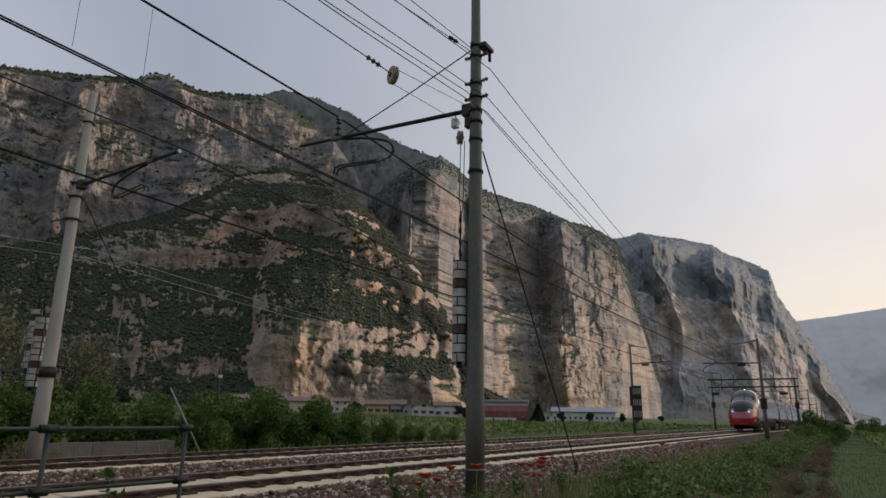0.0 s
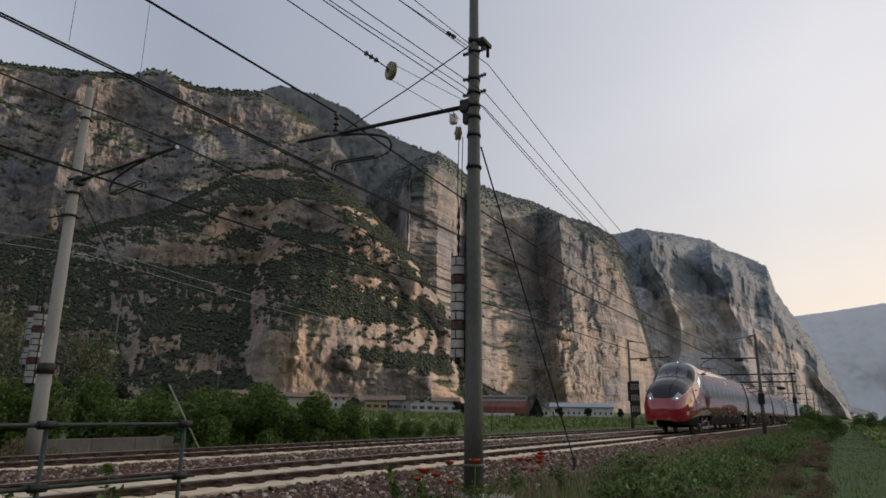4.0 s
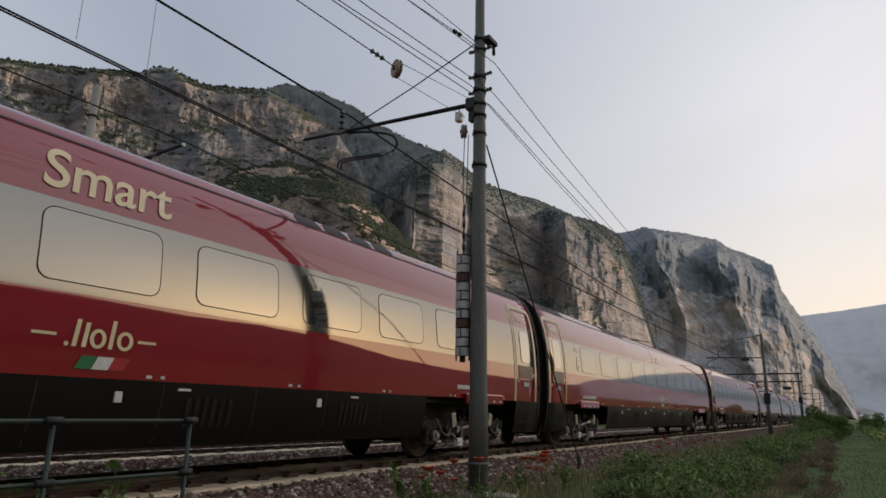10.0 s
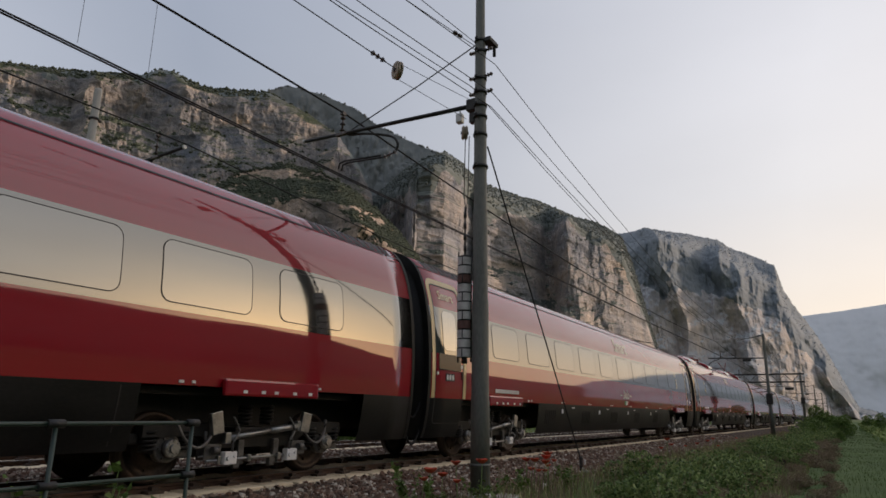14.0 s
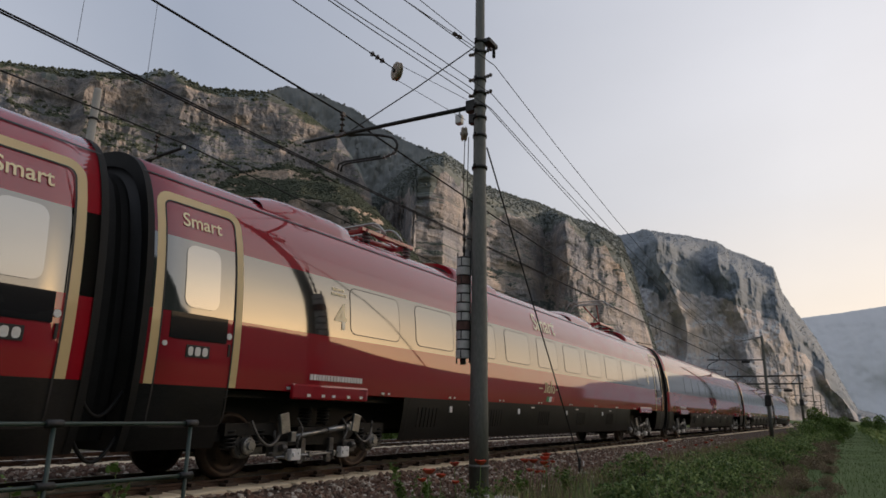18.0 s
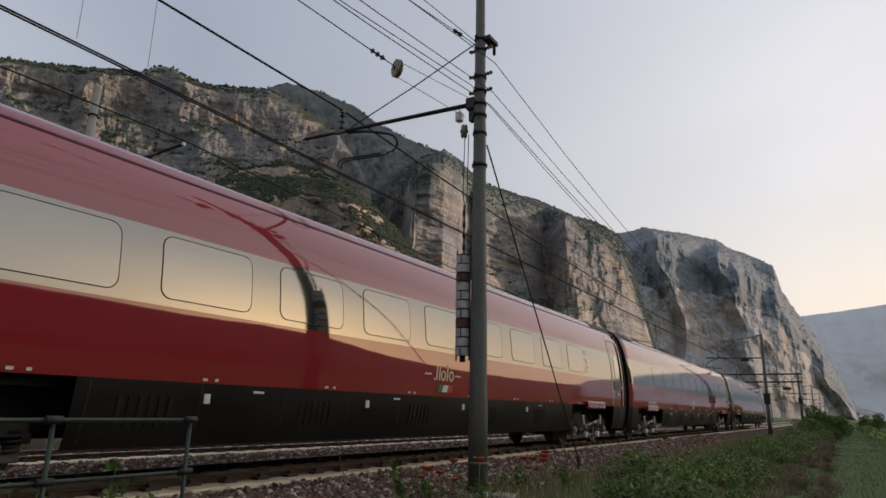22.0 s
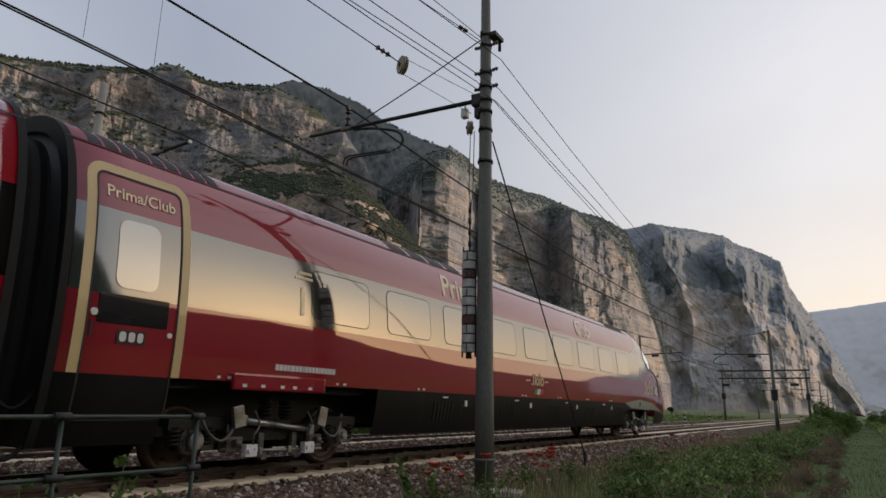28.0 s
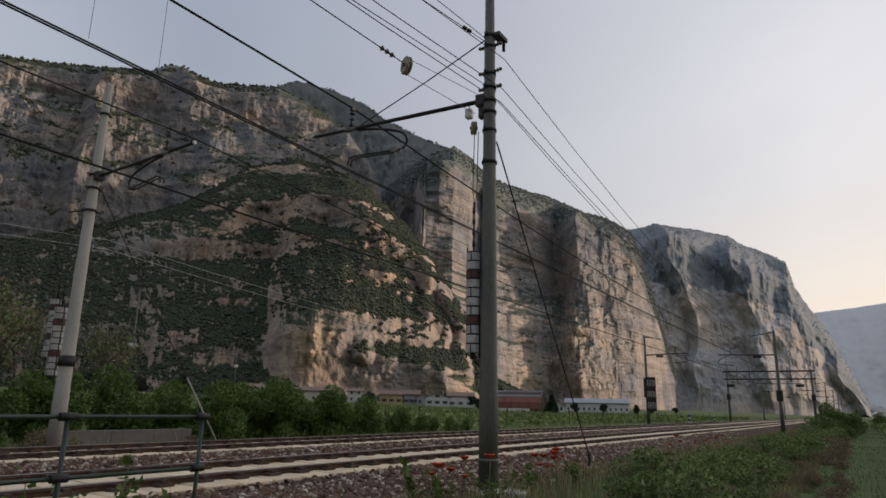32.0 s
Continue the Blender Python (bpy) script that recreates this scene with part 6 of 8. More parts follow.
def logo(parent, x, z, k, side, gazelle=False, nosed=False):
    """The operator's mark as plain gold strokes."""
    e = 1 if side < 0 else -1

    def lay(points, holes=None):
        """A flat gold shape laid on the side; with holes it is a ring between two outlines."""
        bm = bmesh.new()
        out = [bm.verts.new(side_point(x + p * k, z + q * k, 0.013, side, nosed)) for p, q in points]
        if holes:
            inn = [bm.verts.new(side_point(x + p * k, z + q * k, 0.013, side, nosed)) for p, q in holes]
            for i in range(len(out)):
                j = (i + 1) % len(out)
                bm.faces.new((out[i], out[j], inn[j], inn[i]))
        else:
            bmesh.ops.triangulate(bm, faces=[bm.faces.new(out)])
        bmesh.ops.recalc_face_normals(bm, faces=bm.faces)
        part("emblem_stroke", bm, T_GOLD_TEXT, parent, "gold stroke of the emblem")

    def bar(u0, u1, v0, v1, slant=0.0):
        lay([(e * u0, v0), (e * u1, v0), (e * (u1 + slant), v1), (e * (u0 + slant), v1)])

    def oval(u, v, ru, rv, thick=0.0):
        turn = [2 * math.pi * i / 22 for i in range(22)]
        rim = [(e * u + ru * math.cos(w), v + rv * math.sin(w)) for w in turn]
        lay(rim, [(e * u + (ru - thick) * math.cos(w), v + (rv - thick * 0.8) * math.sin(w)) for w in turn] if thick else None)
    oval(-0.62, 0.035, 0.04, 0.04)
    bar(-0.53, -0.45, 0.0, 0.46, 0.05)
    bar(-0.36, -0.28, 0.0, 0.42, 0.04)
    oval(-0.08, 0.16, 0.15, 0.17, 0.075)
    bar(0.12, 0.20, 0.0, 0.50, 0.04)
    oval(0.43, 0.16, 0.16, 0.17, 0.075)
    if gazelle:
        # the leaping animal, always towards the nose
        body = [(-1.72, 0.26), (-1.62, 0.31), (-1.52, 0.27), (-1.36, 0.22), (-1.16, 0.19), (-1.0, 0.10), (-0.80, -0.06), (-0.98, 0.05), (-1.12, 0.115), (-1.30, 0.13), (-1.42, 0.12), (-1.60, 0.05), (-1.74, -0.01), (-1.70, 0.03), (-1.52, 0.15), (-1.50, 0.20), (-1.60, 0.235)]
        lay([(-0.70 + (p + 0.80) * 0.85, q) for p, q in body])
        lay([(-1.31, 0.33), (-1.10, 0.36), (-1.08, 0.335), (-1.32, 0.295)])
    else:
        bar(-1.20, -0.80, 0.15, 0.20)
        bar(0.68, 1.06, 0.15, 0.20)
    if not gazelle:
        for i, m in enumerate((T_GREEN, T_MARK, T_FLAGRED)):
            bm = bmesh.new()
            a, b = -0.42 + 0.30 * i, -0.12 + 0.30 * i
            sl = 0.10
            pts = [(a, -0.36), (b, -0.36), (b + sl, -0.14), (a + sl, -0.14)]
            vs = [bm.verts.new(side_point(x + e * q * k, z + w * k, 0.013, side)) for q, w in pts]
            bm.faces.new(vs if side < 0 and e > 0 else vs)
            bm.normal_update()
            part("flag_stripe", bm, m, parent)


def window_on(parent, x0, x1, side, nosed=False, z0=2.15, z1=2.94):
    bm = bmesh.new()
    plate(bm, x0 + 0.012, x1 - 0.012, z0 + 0.012, z1 - 0.012, 0.13, 0.006, side, nosed)
    w = part("window", bm, T_GLASS, parent)
    bm = bmesh.new()
    frame_ring(bm, x0 + 0.012, x1 - 0.012, z0 + 0.012, z1 - 0.012, 0.13, 0.011, 0.007, side, nosed)
    part("window_seal", bm, T_SEAM, w)


def roof_gear(parent, x0, x1, count=4):
    """Dark curved air openings side by side on the roof's shoulder, above the gutter; many narrow ones make a grille."""
    step = (x1 - x0) / count
    for s in (-1, 1):
        for k in range(count):
            bm = bmesh.new()
            x = x0 + step * k
            rows = []
            for h, cut in ((1.00, 0.0), (0.94, 0.0), (0.87, 0.03), (0.80, 0.09), (0.73, 0.18)):
                z = float(np.interp(-h, -ROOF[:, 0], ROOF[:, 1]))
                xa, xb = x + step * (0.07 + cut * 1.7), x + step * 0.88
                rows.append([[bm.verts.new((q, s * (h + 0.25 * up), z + up)) for q in (xa, xb)] for up in (0.007, -0.03)])
            for a, b in zip(rows, rows[1:]):
                bm.faces.new((a[0][0], a[0][1], b[0][1], b[0][0]))
                for i in (0, 1):
                    bm.faces.new((a[0][i], b[0][i], b[1][i], a[1][i]))
            for r in (rows[0], rows[-1]):
                bm.faces.new((r[0][0], r[0][1], r[1][1], r[1][0]))
            bmesh.ops.recalc_face_normals(bm, faces=bm.faces)
            part("roof_vent", bm, T_ROOF, parent, "dark curved air opening on the roof")


def carriage(nosed, doors, number, numbers_at, text, text_x, logo_x, groups, label, at, gear=(), word="Smart", extra=None):
    """One carriage: x = 0 at the coupling before it, or behind it on a driving end."""
    car = thing("train_carriage", at, label, "train carriage", "carriages of the train")
    x0, x1 = (-NOSE, -0.26) if nosed else (0.34, PITCH - 0.22)
    bogies = (-22.45, -3.7) if nosed else (3.7, PITCH - 3.7)
    body = piece("body", body_mesh(x0, x1, nosed, bogies), car, "glossy deep red shell with a silver-grey window band")
    # dark underframe behind the skirt
    bm = bmesh.new()
    box(bm, (x0 + 2.2) if nosed else x0 + 0.1, x1 - 0.1, -0.72, 0.72, 0.62, 1.16)
    for b in bogies:
        box(bm, b - 2.04, b + 2.04, -1.15, 1.15, 1.08, 1.17)
    part("underframe", bm, T_GRIME, car, "black underframe")
    for b in bogies:
        bogie(car, b)
    # ends: rubber edge and bellows
    for xe, sgn in (((x1, 1),) if nosed else ((x0, -1), (x1, 1))):
        bm = bmesh.new()
        P = PROFILE
        ring = [(-h, z) for h, z in P] + [(h, z) for h, z in P[-2::-1]]
        a = [bm.verts.new((xe - sgn * 0.06, y * 1.006, z * 1.001)) for y, z in ring]
        b = [bm.verts.new((xe + sgn * 0.03, y * 1.006, z * 1.001)) for y, z in ring]
        c = [bm.verts.new((xe + sgn * 0.03, y * 0.93, 0.3 + (z - 0.3) * 0.95)) for y, z in ring]
        d = [bm.verts.new((xe - sgn * 0.2, y * 0.93, 0.3 + (z - 0.3) * 0.95)) for y, z in ring]
        for r0, r1 in ((a, b), (b, c), (c, d)):
            for i in range(len(ring) - 1):
                bm.faces.new((r0[i], r1[i], r1[i + 1], r0[i + 1]))
        bmesh.ops.recalc_face_normals(bm, faces=bm.faces)
        part("end_edge", bm, T_RUBBER, car, "black rubber end edge")
    # bellows towards the next carriage
    if not nosed or extra == "lead":
        bm = bmesh.new()
        xe = x1
        for k in range(9):
            xa = xe - 0.05 + 0.74 * k / 9
            sc = 0.735 if k % 2 else 0.72
            P = [(-h * sc, 0.55 + (z - 0.44) * 0.90) for h, z in PROFILE] + [(h * sc, 0.55 + (z - 0.44) * 0.90) for h, z in PROFILE[-2::-1]]
            ring = [bm.verts.new((xa, y, z)) for y, z in P]
            if k:
                for i in range(len(ring) - 1):
                    bm.faces.new((last[i], ring[i], ring[i + 1], last[i + 1]))
            last = ring
        bmesh.ops.recalc_face_normals(bm, faces=bm.faces)
        part("bellows", bm, T_RUBBER, car, "black pleated gangway bellows")
        for dz in (0.62, 1.1):
            pts = [(x1 + 0.02 + 0.54 * u, -1.22, dz - 0.28 * math.sin(math.pi * u)) for u in np.linspace(0, 1, 14)]
            v, f = tube(pts, 0.022, 6)
            piece("jumper_cable", mesh_from("jumper_cable", v, f, T_RUBBER, True), car)
    # windows
    first, count, step = groups
    for k in range(count):
        xw = first + step * k
        if any(abs(xw + 0.73 - q) < 1.45 for q in doors):
            continue
        for s in (-1, 1):
            window_on(car, xw, xw + 1.43, s, False)
    for q in doors:
        for s in (-1, 1):
            door(car, q - 0.68, q + 0.68, s, word)
    for s in (-1, 1):
        for xn in numbers_at:
            words(number, xn, 2.20, 0.60, s, T_GOLD_TEXT, car, 0.010, label="gold coach number")
            bm = bmesh.new()
            bars(bm, xn - 0.22, 2.74, (0.05, 0.06, 0.04, 0.05, 0.06, 0.05), 0.045, s, gap=0.012)
            bars(bm, xn - 0.20, 2.82, (0.06, 0.04, 0.05, 0.06, 0.04), 0.045, s, gap=0.012)
            part("small_print", bm, T_GOLD_TEXT, car)
        for w, xt in zip(text, text_x):
            words(w, xt, 3.16, 0.66, s, T_GOLD_TEXT, car, 0.016, lean=0.15, label="pale gold class name")
        if logo_x is not None:
            logo(car, logo_x, 1.50, 0.62, s)
        # markings over the skirt
        bm = bmesh.new()
        bars(bm, bogies[0] - 0.5 if not nosed else -4.6, 1.37, (0.06, 0.06, 0.03, 0.06, 0.06, 0.03, 0.06, 0.06, 0.06, 0.06, 0.03, 0.06, 0.06, 0.06, 0.03, 0.03, 0.06, 0.06, 0.06), 0.085, s, gap=0.015)
        for q in np.arange(x0 + (9 if nosed else 2.4), x1 - 1.5, 2.3):
            bars(bm, q, 1.215, (0.07, 0.05), 0.035, s, gap=0.12)
        tagged(part("stencilled_print", bm, T_MARK, car), "small white stencilled marks", kind="stuff")
        # covers over the bogies
        for b in (bogies if not nosed else (bogies[1] + 0.3,)):
            bm = bmesh.new()
            y = s * 1.42
            box(bm, b - 0.92, b + 0.84, min(y, y + s * 0.07), max(y, y + s * 0.07), 1.08, 1.30, 0.03)
            part("bogie_cover", bm, T_RED, car, "red cover over the bogie")
            bm = bmesh.new()
            for q in (-0.62, -0.30, -0.06, 0.3, 0.62):
                box(bm, b + q, b + q + 0.07, min(y + s * 0.066, y + s * 0.076), max(y + s * 0.066, y + s * 0.076), 1.12, 1.16)
            tagged(part("cover_latch", bm, T_MARK, car), "small pale latches on the bogie cover", kind="stuff")
        # skirt panels: seams and vents
        bm = bmesh.new()
        lo, hi = (bogies[0] + 2.2, bogies[1] - 2.2)
        for q in np.arange(lo, hi, 1.45):
            plate(bm, q, q + 0.016, 0.50, 1.16, 0.004, 0.004, s, rows=4)
        tagged(part("skirt_seam", bm, T_SEAM, car), "dark joints between skirt panels", kind="stuff")
        bm = bmesh.new()
        for i, q in enumerate(np.arange(lo + 0.35, hi - 1.0, 2.9)):
            for j in range(6):
                plate(bm, q + 0.13 * j, q + 0.13 * j + 0.07, 0.66, 1.02, 0.01, 0.012, s, rows=4)
        tagged(part("skirt_vent", bm, T_GRIME, car), "black vent slats in the skirt", kind="stuff")
        bm = bmesh.new()
        for i, q in enumerate(np.arange(lo + 1.5, hi - 1.0, 3.3)):
            box(bm, q, q + 0.09, s * 1.38 - 0.02, s * 1.38 + 0.02, 0.94, 1.06, 0.008)
            box(bm, q + 0.8, q + 0.98, s * 1.395 - 0.015, s * 1.395 + 0.015, 1.09, 1.12, 0.005)
        tagged(part("skirt_latch", bm, T_MARK, car), "small pale latches on the skirt", kind="stuff")
        # gutter
        bm = bmesh.new()
        ga, gb = (x0 + 5.6, x1) if nosed else (x0, x1)
        plate(bm, ga, gb, 3.80, 3.825, 0.002, 0.014, s, rows=2)
        part("gutter", bm, T_SEAM, car, "dark gutter line")
    for a, b, n in gear:
        roof_gear(car, a, b, n)
    return car
# ---- the train's carriages, from its head to its tail ----
def driving_end(car, lit, number, shift):
    """What the driving end adds: screen, lamps, flap, cab panes, seams."""
    def skin(d, h, lift):
        P = ring_at(-NOSE + d, True)
        U = P[np.argmax(P[:, 0]):]
        z = float(np.interp(-abs(h), -U[:, 0], U[:, 1]))
        return (-NOSE + d, h, z + lift)

    def sheet(name, ds, halfs, lift, mat, label=""):
        bm = bmesh.new()
        rows = []
        for d, (a, b) in zip(ds, halfs):
            rows.append([bm.verts.new(skin(d, a + (b - a) * k / 10, lift)) for k in range(11)])
        for r0, r1 in zip(rows, rows[1:]):
            for k in range(10):
                bm.faces.new((r0[k], r1[k], r1[k + 1], r0[k + 1])).smooth = True
        bmesh.ops.recalc_face_normals(bm, faces=bm.faces)
        return part(name, bm, mat, car, label)
    ds = np.linspace(2.55, 4.35, 9)
    hw = np.interp(ds, [2.55, 3.2, 4.35], [0.80, 0.86, 0.70])
    sheet("windscreen", ds, [(-h, h) for h in hw], 0.022, T_SCREEN, "dark blue raked windscreen")
    for s in (-1, 1):
        bm = bmesh.new()
        rod(bm, skin(2.6, s * 0.1, 0.05), skin(3.5, s * 0.45, 0.06), 0.012, sides=6)
        part("wiper", bm, T_SEAM, car)
        # lamps on the hood's edge
        dl = np.linspace(0.32, 0.80, 7)
        hl = np.interp(dl, [0.32, 0.55, 0.80], [0.70, 0.84, 0.96])
        sheet("headlamp", dl, [tuple(sorted((s * (h - 0.24), s * h))) for h in hl], 0.016, T_LAMP_OFF, "clear headlamp glass")
        # service flap on the nose flank, a smaller one within it, and the cone's joint
        for corners in (((-25.46, 2.46), (-25.48, 1.50), (-26.89, 1.27), (-27.16, 1.68), (-26.60, 2.05), (-26.05, 2.32)), ((-25.56, 2.33), (-25.60, 1.80), (-26.22, 1.74), (-26.34, 2.02)), ((-25.37, 2.52), (-25.36, 1.18), (-25.385, 1.18), (-25.395, 2.52))):
            pts = []
            for (xa, za), (xb, zb) in zip(corners, corners[1:] + corners[:1]):
                pts += [side_point(shift + xa + (xb - xa) * k / 8, za + (zb - za) * k / 8, 0.003, s, True) for k in range(8)]
            v, f = tube(pts + pts[:1], 0.008, 4)
            piece("panel_seam", mesh_from("panel_seam", v, f, T_SEAM), car)
        for k in range(4):
            bm = bmesh.new()
            q = shift - 26.34 - 0.15 * k
            base = 1.68 - 0.03 * k
            corners = [(q - 0.01, base), (q + 0.035, base), (q - 0.05, base + 0.27 - 0.03 * k), (q - 0.09, base + 0.27 - 0.03 * k)]
            bm.faces.new([bm.verts.new(side_point(a, b, 0.008, s, True)) for a, b in (corners if s < 0 else corners[::-1])])
            part("vent_slot", bm, T_SEAM, car)
        # slanted cab side window with two panes
        def slanted(corners, off):
            bm = bmesh.new()
            (ax, az), (bx, bz), (cx, cz), (dx, dz) = corners
            grid = []
            for i in range(6):
                u = i / 5
                row = []
                for j in range(6):
                    w = j / 5
                    x = (ax * (1 - u) + bx * u) * (1 - w) + (dx * (1 - u) + cx * u) * w
                    z = (az * (1 - u) + bz * u) * (1 - w) + (dz * (1 - u) + cz * u) * w
                    row.append(bm.verts.new(side_point(x + shift, z, off, s, True)))
                grid.append(row)
            for r0, r1 in zip(grid, grid[1:]):
                for j in range(5):
                    bm.faces.new((r0[j], r1[j], r1[j + 1], r0[j + 1])).smooth = True
            bmesh.ops.recalc_face_normals(bm, faces=bm.faces)
            return bm
        part("cab_window_frame", slanted(((-23.30, 3.40), (-24.14, 2.95), (-24.00, 2.49), (-23.17, 2.90)), 0.008), T_SEAM, car, "dark slanted cab window frame")
        part("cab_window_inset", slanted(((-23.33, 3.36), (-24.10, 2.94), (-23.98, 2.53), (-23.21, 2.91)), 0.012), T_BAND, car, "grey inset round the cab panes")
        for corners in (((-23.43, 3.26), (-23.76, 3.09), (-23.69, 2.74), (-23.33, 2.92)), ((-23.82, 3.06), (-24.07, 2.92), (-23.97, 2.55), (-23.74, 2.67))):
            part("cab_pane", slanted(corners, 0.016), T_PANE_GLOW, car, "cab pane with an added glow for daylight behind it")
        bm = bmesh.new()
        for q in (-25.2,):
            rod(bm, (q, s * 1.36, 2.36), (q, s * 1.425, 2.36), 0.05, sides=12)
        part("hatch_knob", bm, T_RED, car)
        # long hand grip beside the cab window
        bm = bmesh.new()
        plate(bm, -22.45, -22.40, 2.30, 2.50, 0.02, 0.012, s, True, rows=3)
        part("hand_grip", bm, T_MARK, car)
        if number:
            words(number, -27.0 + shift, 1.00, 0.27, s, T_MARK, car, 0.010, True, label="white unit number")
        logo(car, -23.50 + shift, 1.56, 1.08, s, True, True)
        # lower flank marks
        bm = bmesh.new()
        for q in np.arange(-24.6, -20.6, 0.62):
            plate(bm, q, q + 0.03, 1.06, 1.10, 0.005, 0.008, s, True, rows=2)
        plate(bm, -22.3, -22.16, 1.10, 1.24, 0.005, 0.008, s, True, rows=2)
        part("flank_mark", bm, T_SEAM, car)
    if lit:
        for h in (-0.70, 0.70):
            bm = bmesh.new()
            ball(bm, Vector(skin(0.46, h, -0.01)), 0.036, (0.8, 1.5, 0.7))
            part("lit_lamp", bm, T_LAMP, car, "glowing headlamp")
    bm = bmesh.new()
    c = Vector(skin(5.3, 0, 0.0))
    ball(bm, c, 0.035, (1, 1.4, 0.6))
    part("top_lamp", bm, T_LAMP if lit else T_LAMP_OFF, car, "small lamp over the windscreen")
    # front flap over the coupler: its joint
    pts = []
    for a in np.linspace(0, 2 * math.pi, 60):
        yy = 0.92 * np.sign(math.cos(a)) * abs(math.cos(a)) ** 0.5
        zz = 1.20 + 0.46 * np.sign(math.sin(a)) * abs(math.sin(a)) ** 0.5
        best = 0.6
        for d in np.linspace(0.0, 2.0, 81):
            P = ring_at(-NOSE + d, True)
            if P[0, 1] <= zz <= P[-1, 1] and np.interp(zz, P[:, 1], P[:, 0]) >= abs(yy):
                best = d
                break
        pts.append((-NOSE + best - 0.002, yy, zz))
    v, f = tube(pts, 0.012, 5)
    piece("flap_joint", mesh_from("flap_joint", v, f, T_SEAM, True), car, "dark joint round the coupler flap")


def pantograph(car, x, raised, flip=1, top=5.32):
    """A single-arm current collector on its insulators."""
    r0 = 4.12
    bm = bmesh.new()
    for dx in (-0.9, 0.5):
        for y in (-0.55, 0.55):
            for k in range(4):
                rod(bm, (x + dx, y, r0 - 0.05 + 0.07 * k), (x + dx, y, r0 - 0.01 + 0.07 * k), 0.09 - 0.01 * (k % 2), sides=12)
    part("roof_insulator", bm, M["porcelain"], car, "brown roof insulators")
    bm = bmesh.new()
    z = r0 + 0.25
    for y in (-0.55, 0.55):
        box(bm, x - 1.1, x + 0.7, y - 0.05, y + 0.05, z - 0.04, z + 0.04, 0.01)
    for dx in (-0.95, 0.6):
        box(bm, x + dx - 0.05, x + dx + 0.05, -0.55, 0.55, z - 0.04, z + 0.04, 0.01)
    top = top if raised else z + 0.22
    kx, kz = (x + flip * 0.75, z + 0.22) if raised else (x + flip * 1.1, z + 0.12)
    foot, head = Vector((x - flip * 0.55, 0, z)), Vector((x - flip * 0.45, 0, top - 0.12))
    knee = Vector((kx, 0, kz))
    rod(bm, foot, knee, 0.06, 0.05, 10)
    rod(bm, foot + Vector((flip * 0.3, 0.18, 0.0)), knee + Vector((0.1 * flip, 0.1, -0.08)), 0.02, sides=8)
    for y in (-0.28, 0.28):
        rod(bm, knee, head + Vector((0, y, 0)), 0.03, 0.025, 8)
    part("collector_arm", bm, T_RED, car, "red collector arm")
    bm = bmesh.new()
    for dx in (-0.28, 0.28):
        pts = [(head.x + dx, y, top - 0.03 - (0.28 * max(0, (abs(y) - 0.55) / 0.35) ** 2 if abs(y) > 0.55 else 0)) for y in np.linspace(-0.9, 0.9, 25)]
        v, f = tube(pts, 0.024, 6)
        piece("contact_strip", mesh_from("contact_strip", v, f, M["zinc"], True), car, "bent pale contact strip")
    for y in (-0.5, 0.5):
        rod(bm, (head.x - 0.28, y, top - 0.05), (head.x + 0.28, y, top - 0.05), 0.02, sides=8)
    rod(bm, (head.x, -0.55, top - 0.13), (head.x, 0.55, top - 0.13), 0.025, sides=8)
    part("collector_head", bm, M["zinc"], car, "pale metal collector head")


def roof_pod(car, x0, x1):
    """A low curved hood on the roof with a dark open end."""
    bm = bmesh.new()
    rings = []
    e = 1 if x1 > x0 else -1
    for x, k in ((x0, 0.2), (x0 + e * 0.35, 0.8), (x0 + e * 0.7, 1.0), (x1 - e * 0.3, 1.0), (x1, 0.86)):
        rings.append([bm.verts.new((x, 0.98 * math.cos(a), 3.84 + (0.30 + 0.22 * k) * math.sin(a) ** 0.8)) for a in np.linspace(0.0, math.pi, 17)])
    for a, b in zip(rings, rings[1:]):
        for i in range(16):
            bm.faces.new((a[i], a[i + 1], b[i + 1], b[i])).smooth = True
    bm.faces.new(rings[-1])
    bmesh.ops.recalc_face_normals(bm, faces=bm.faces)
    part("roof_hood", bm, T_RED, car, "red roof hood")
    bm = bmesh.new()
    vs = [bm.verts.new((x1 + e * 0.006, 0.86 * math.cos(a), 3.90 + 0.36 * math.sin(a))) for a in np.linspace(0.0, math.pi, 17)]
    bm.faces.new(vs)
    part("hood_opening", bm, T_SEAM, car)


GEAR_ENDS = [(-21.6, -19.6, 9), (-9.2, -6.4, 4), (-2.4, -0.5, 9)]
GRILLES = ((0.7, 2.7, 9), (23.7, 25.9, 10))
GEAR = {"6": GRILLES + ((6.6, 9.5, 4),), "5": GRILLES[:1], "4": (), "3": GRILLES, "2": GRILLES + ((16.9, 19.8, 4),)}
TRAIN = []
_lead = carriage(True, (-1.12,), "7", (-3.90,), ("Smart",), (-12.45,), -12.4, (-20.95, 9, 1.94), "red and silver driving carriage with a streamlined nose and lit lamps", pose(0, LINE, 0), GEAR_ENDS, "Smart", "lead")
driving_end(_lead, True, "03", 0.14)
TRAIN.append((_lead, 0.0, 0))
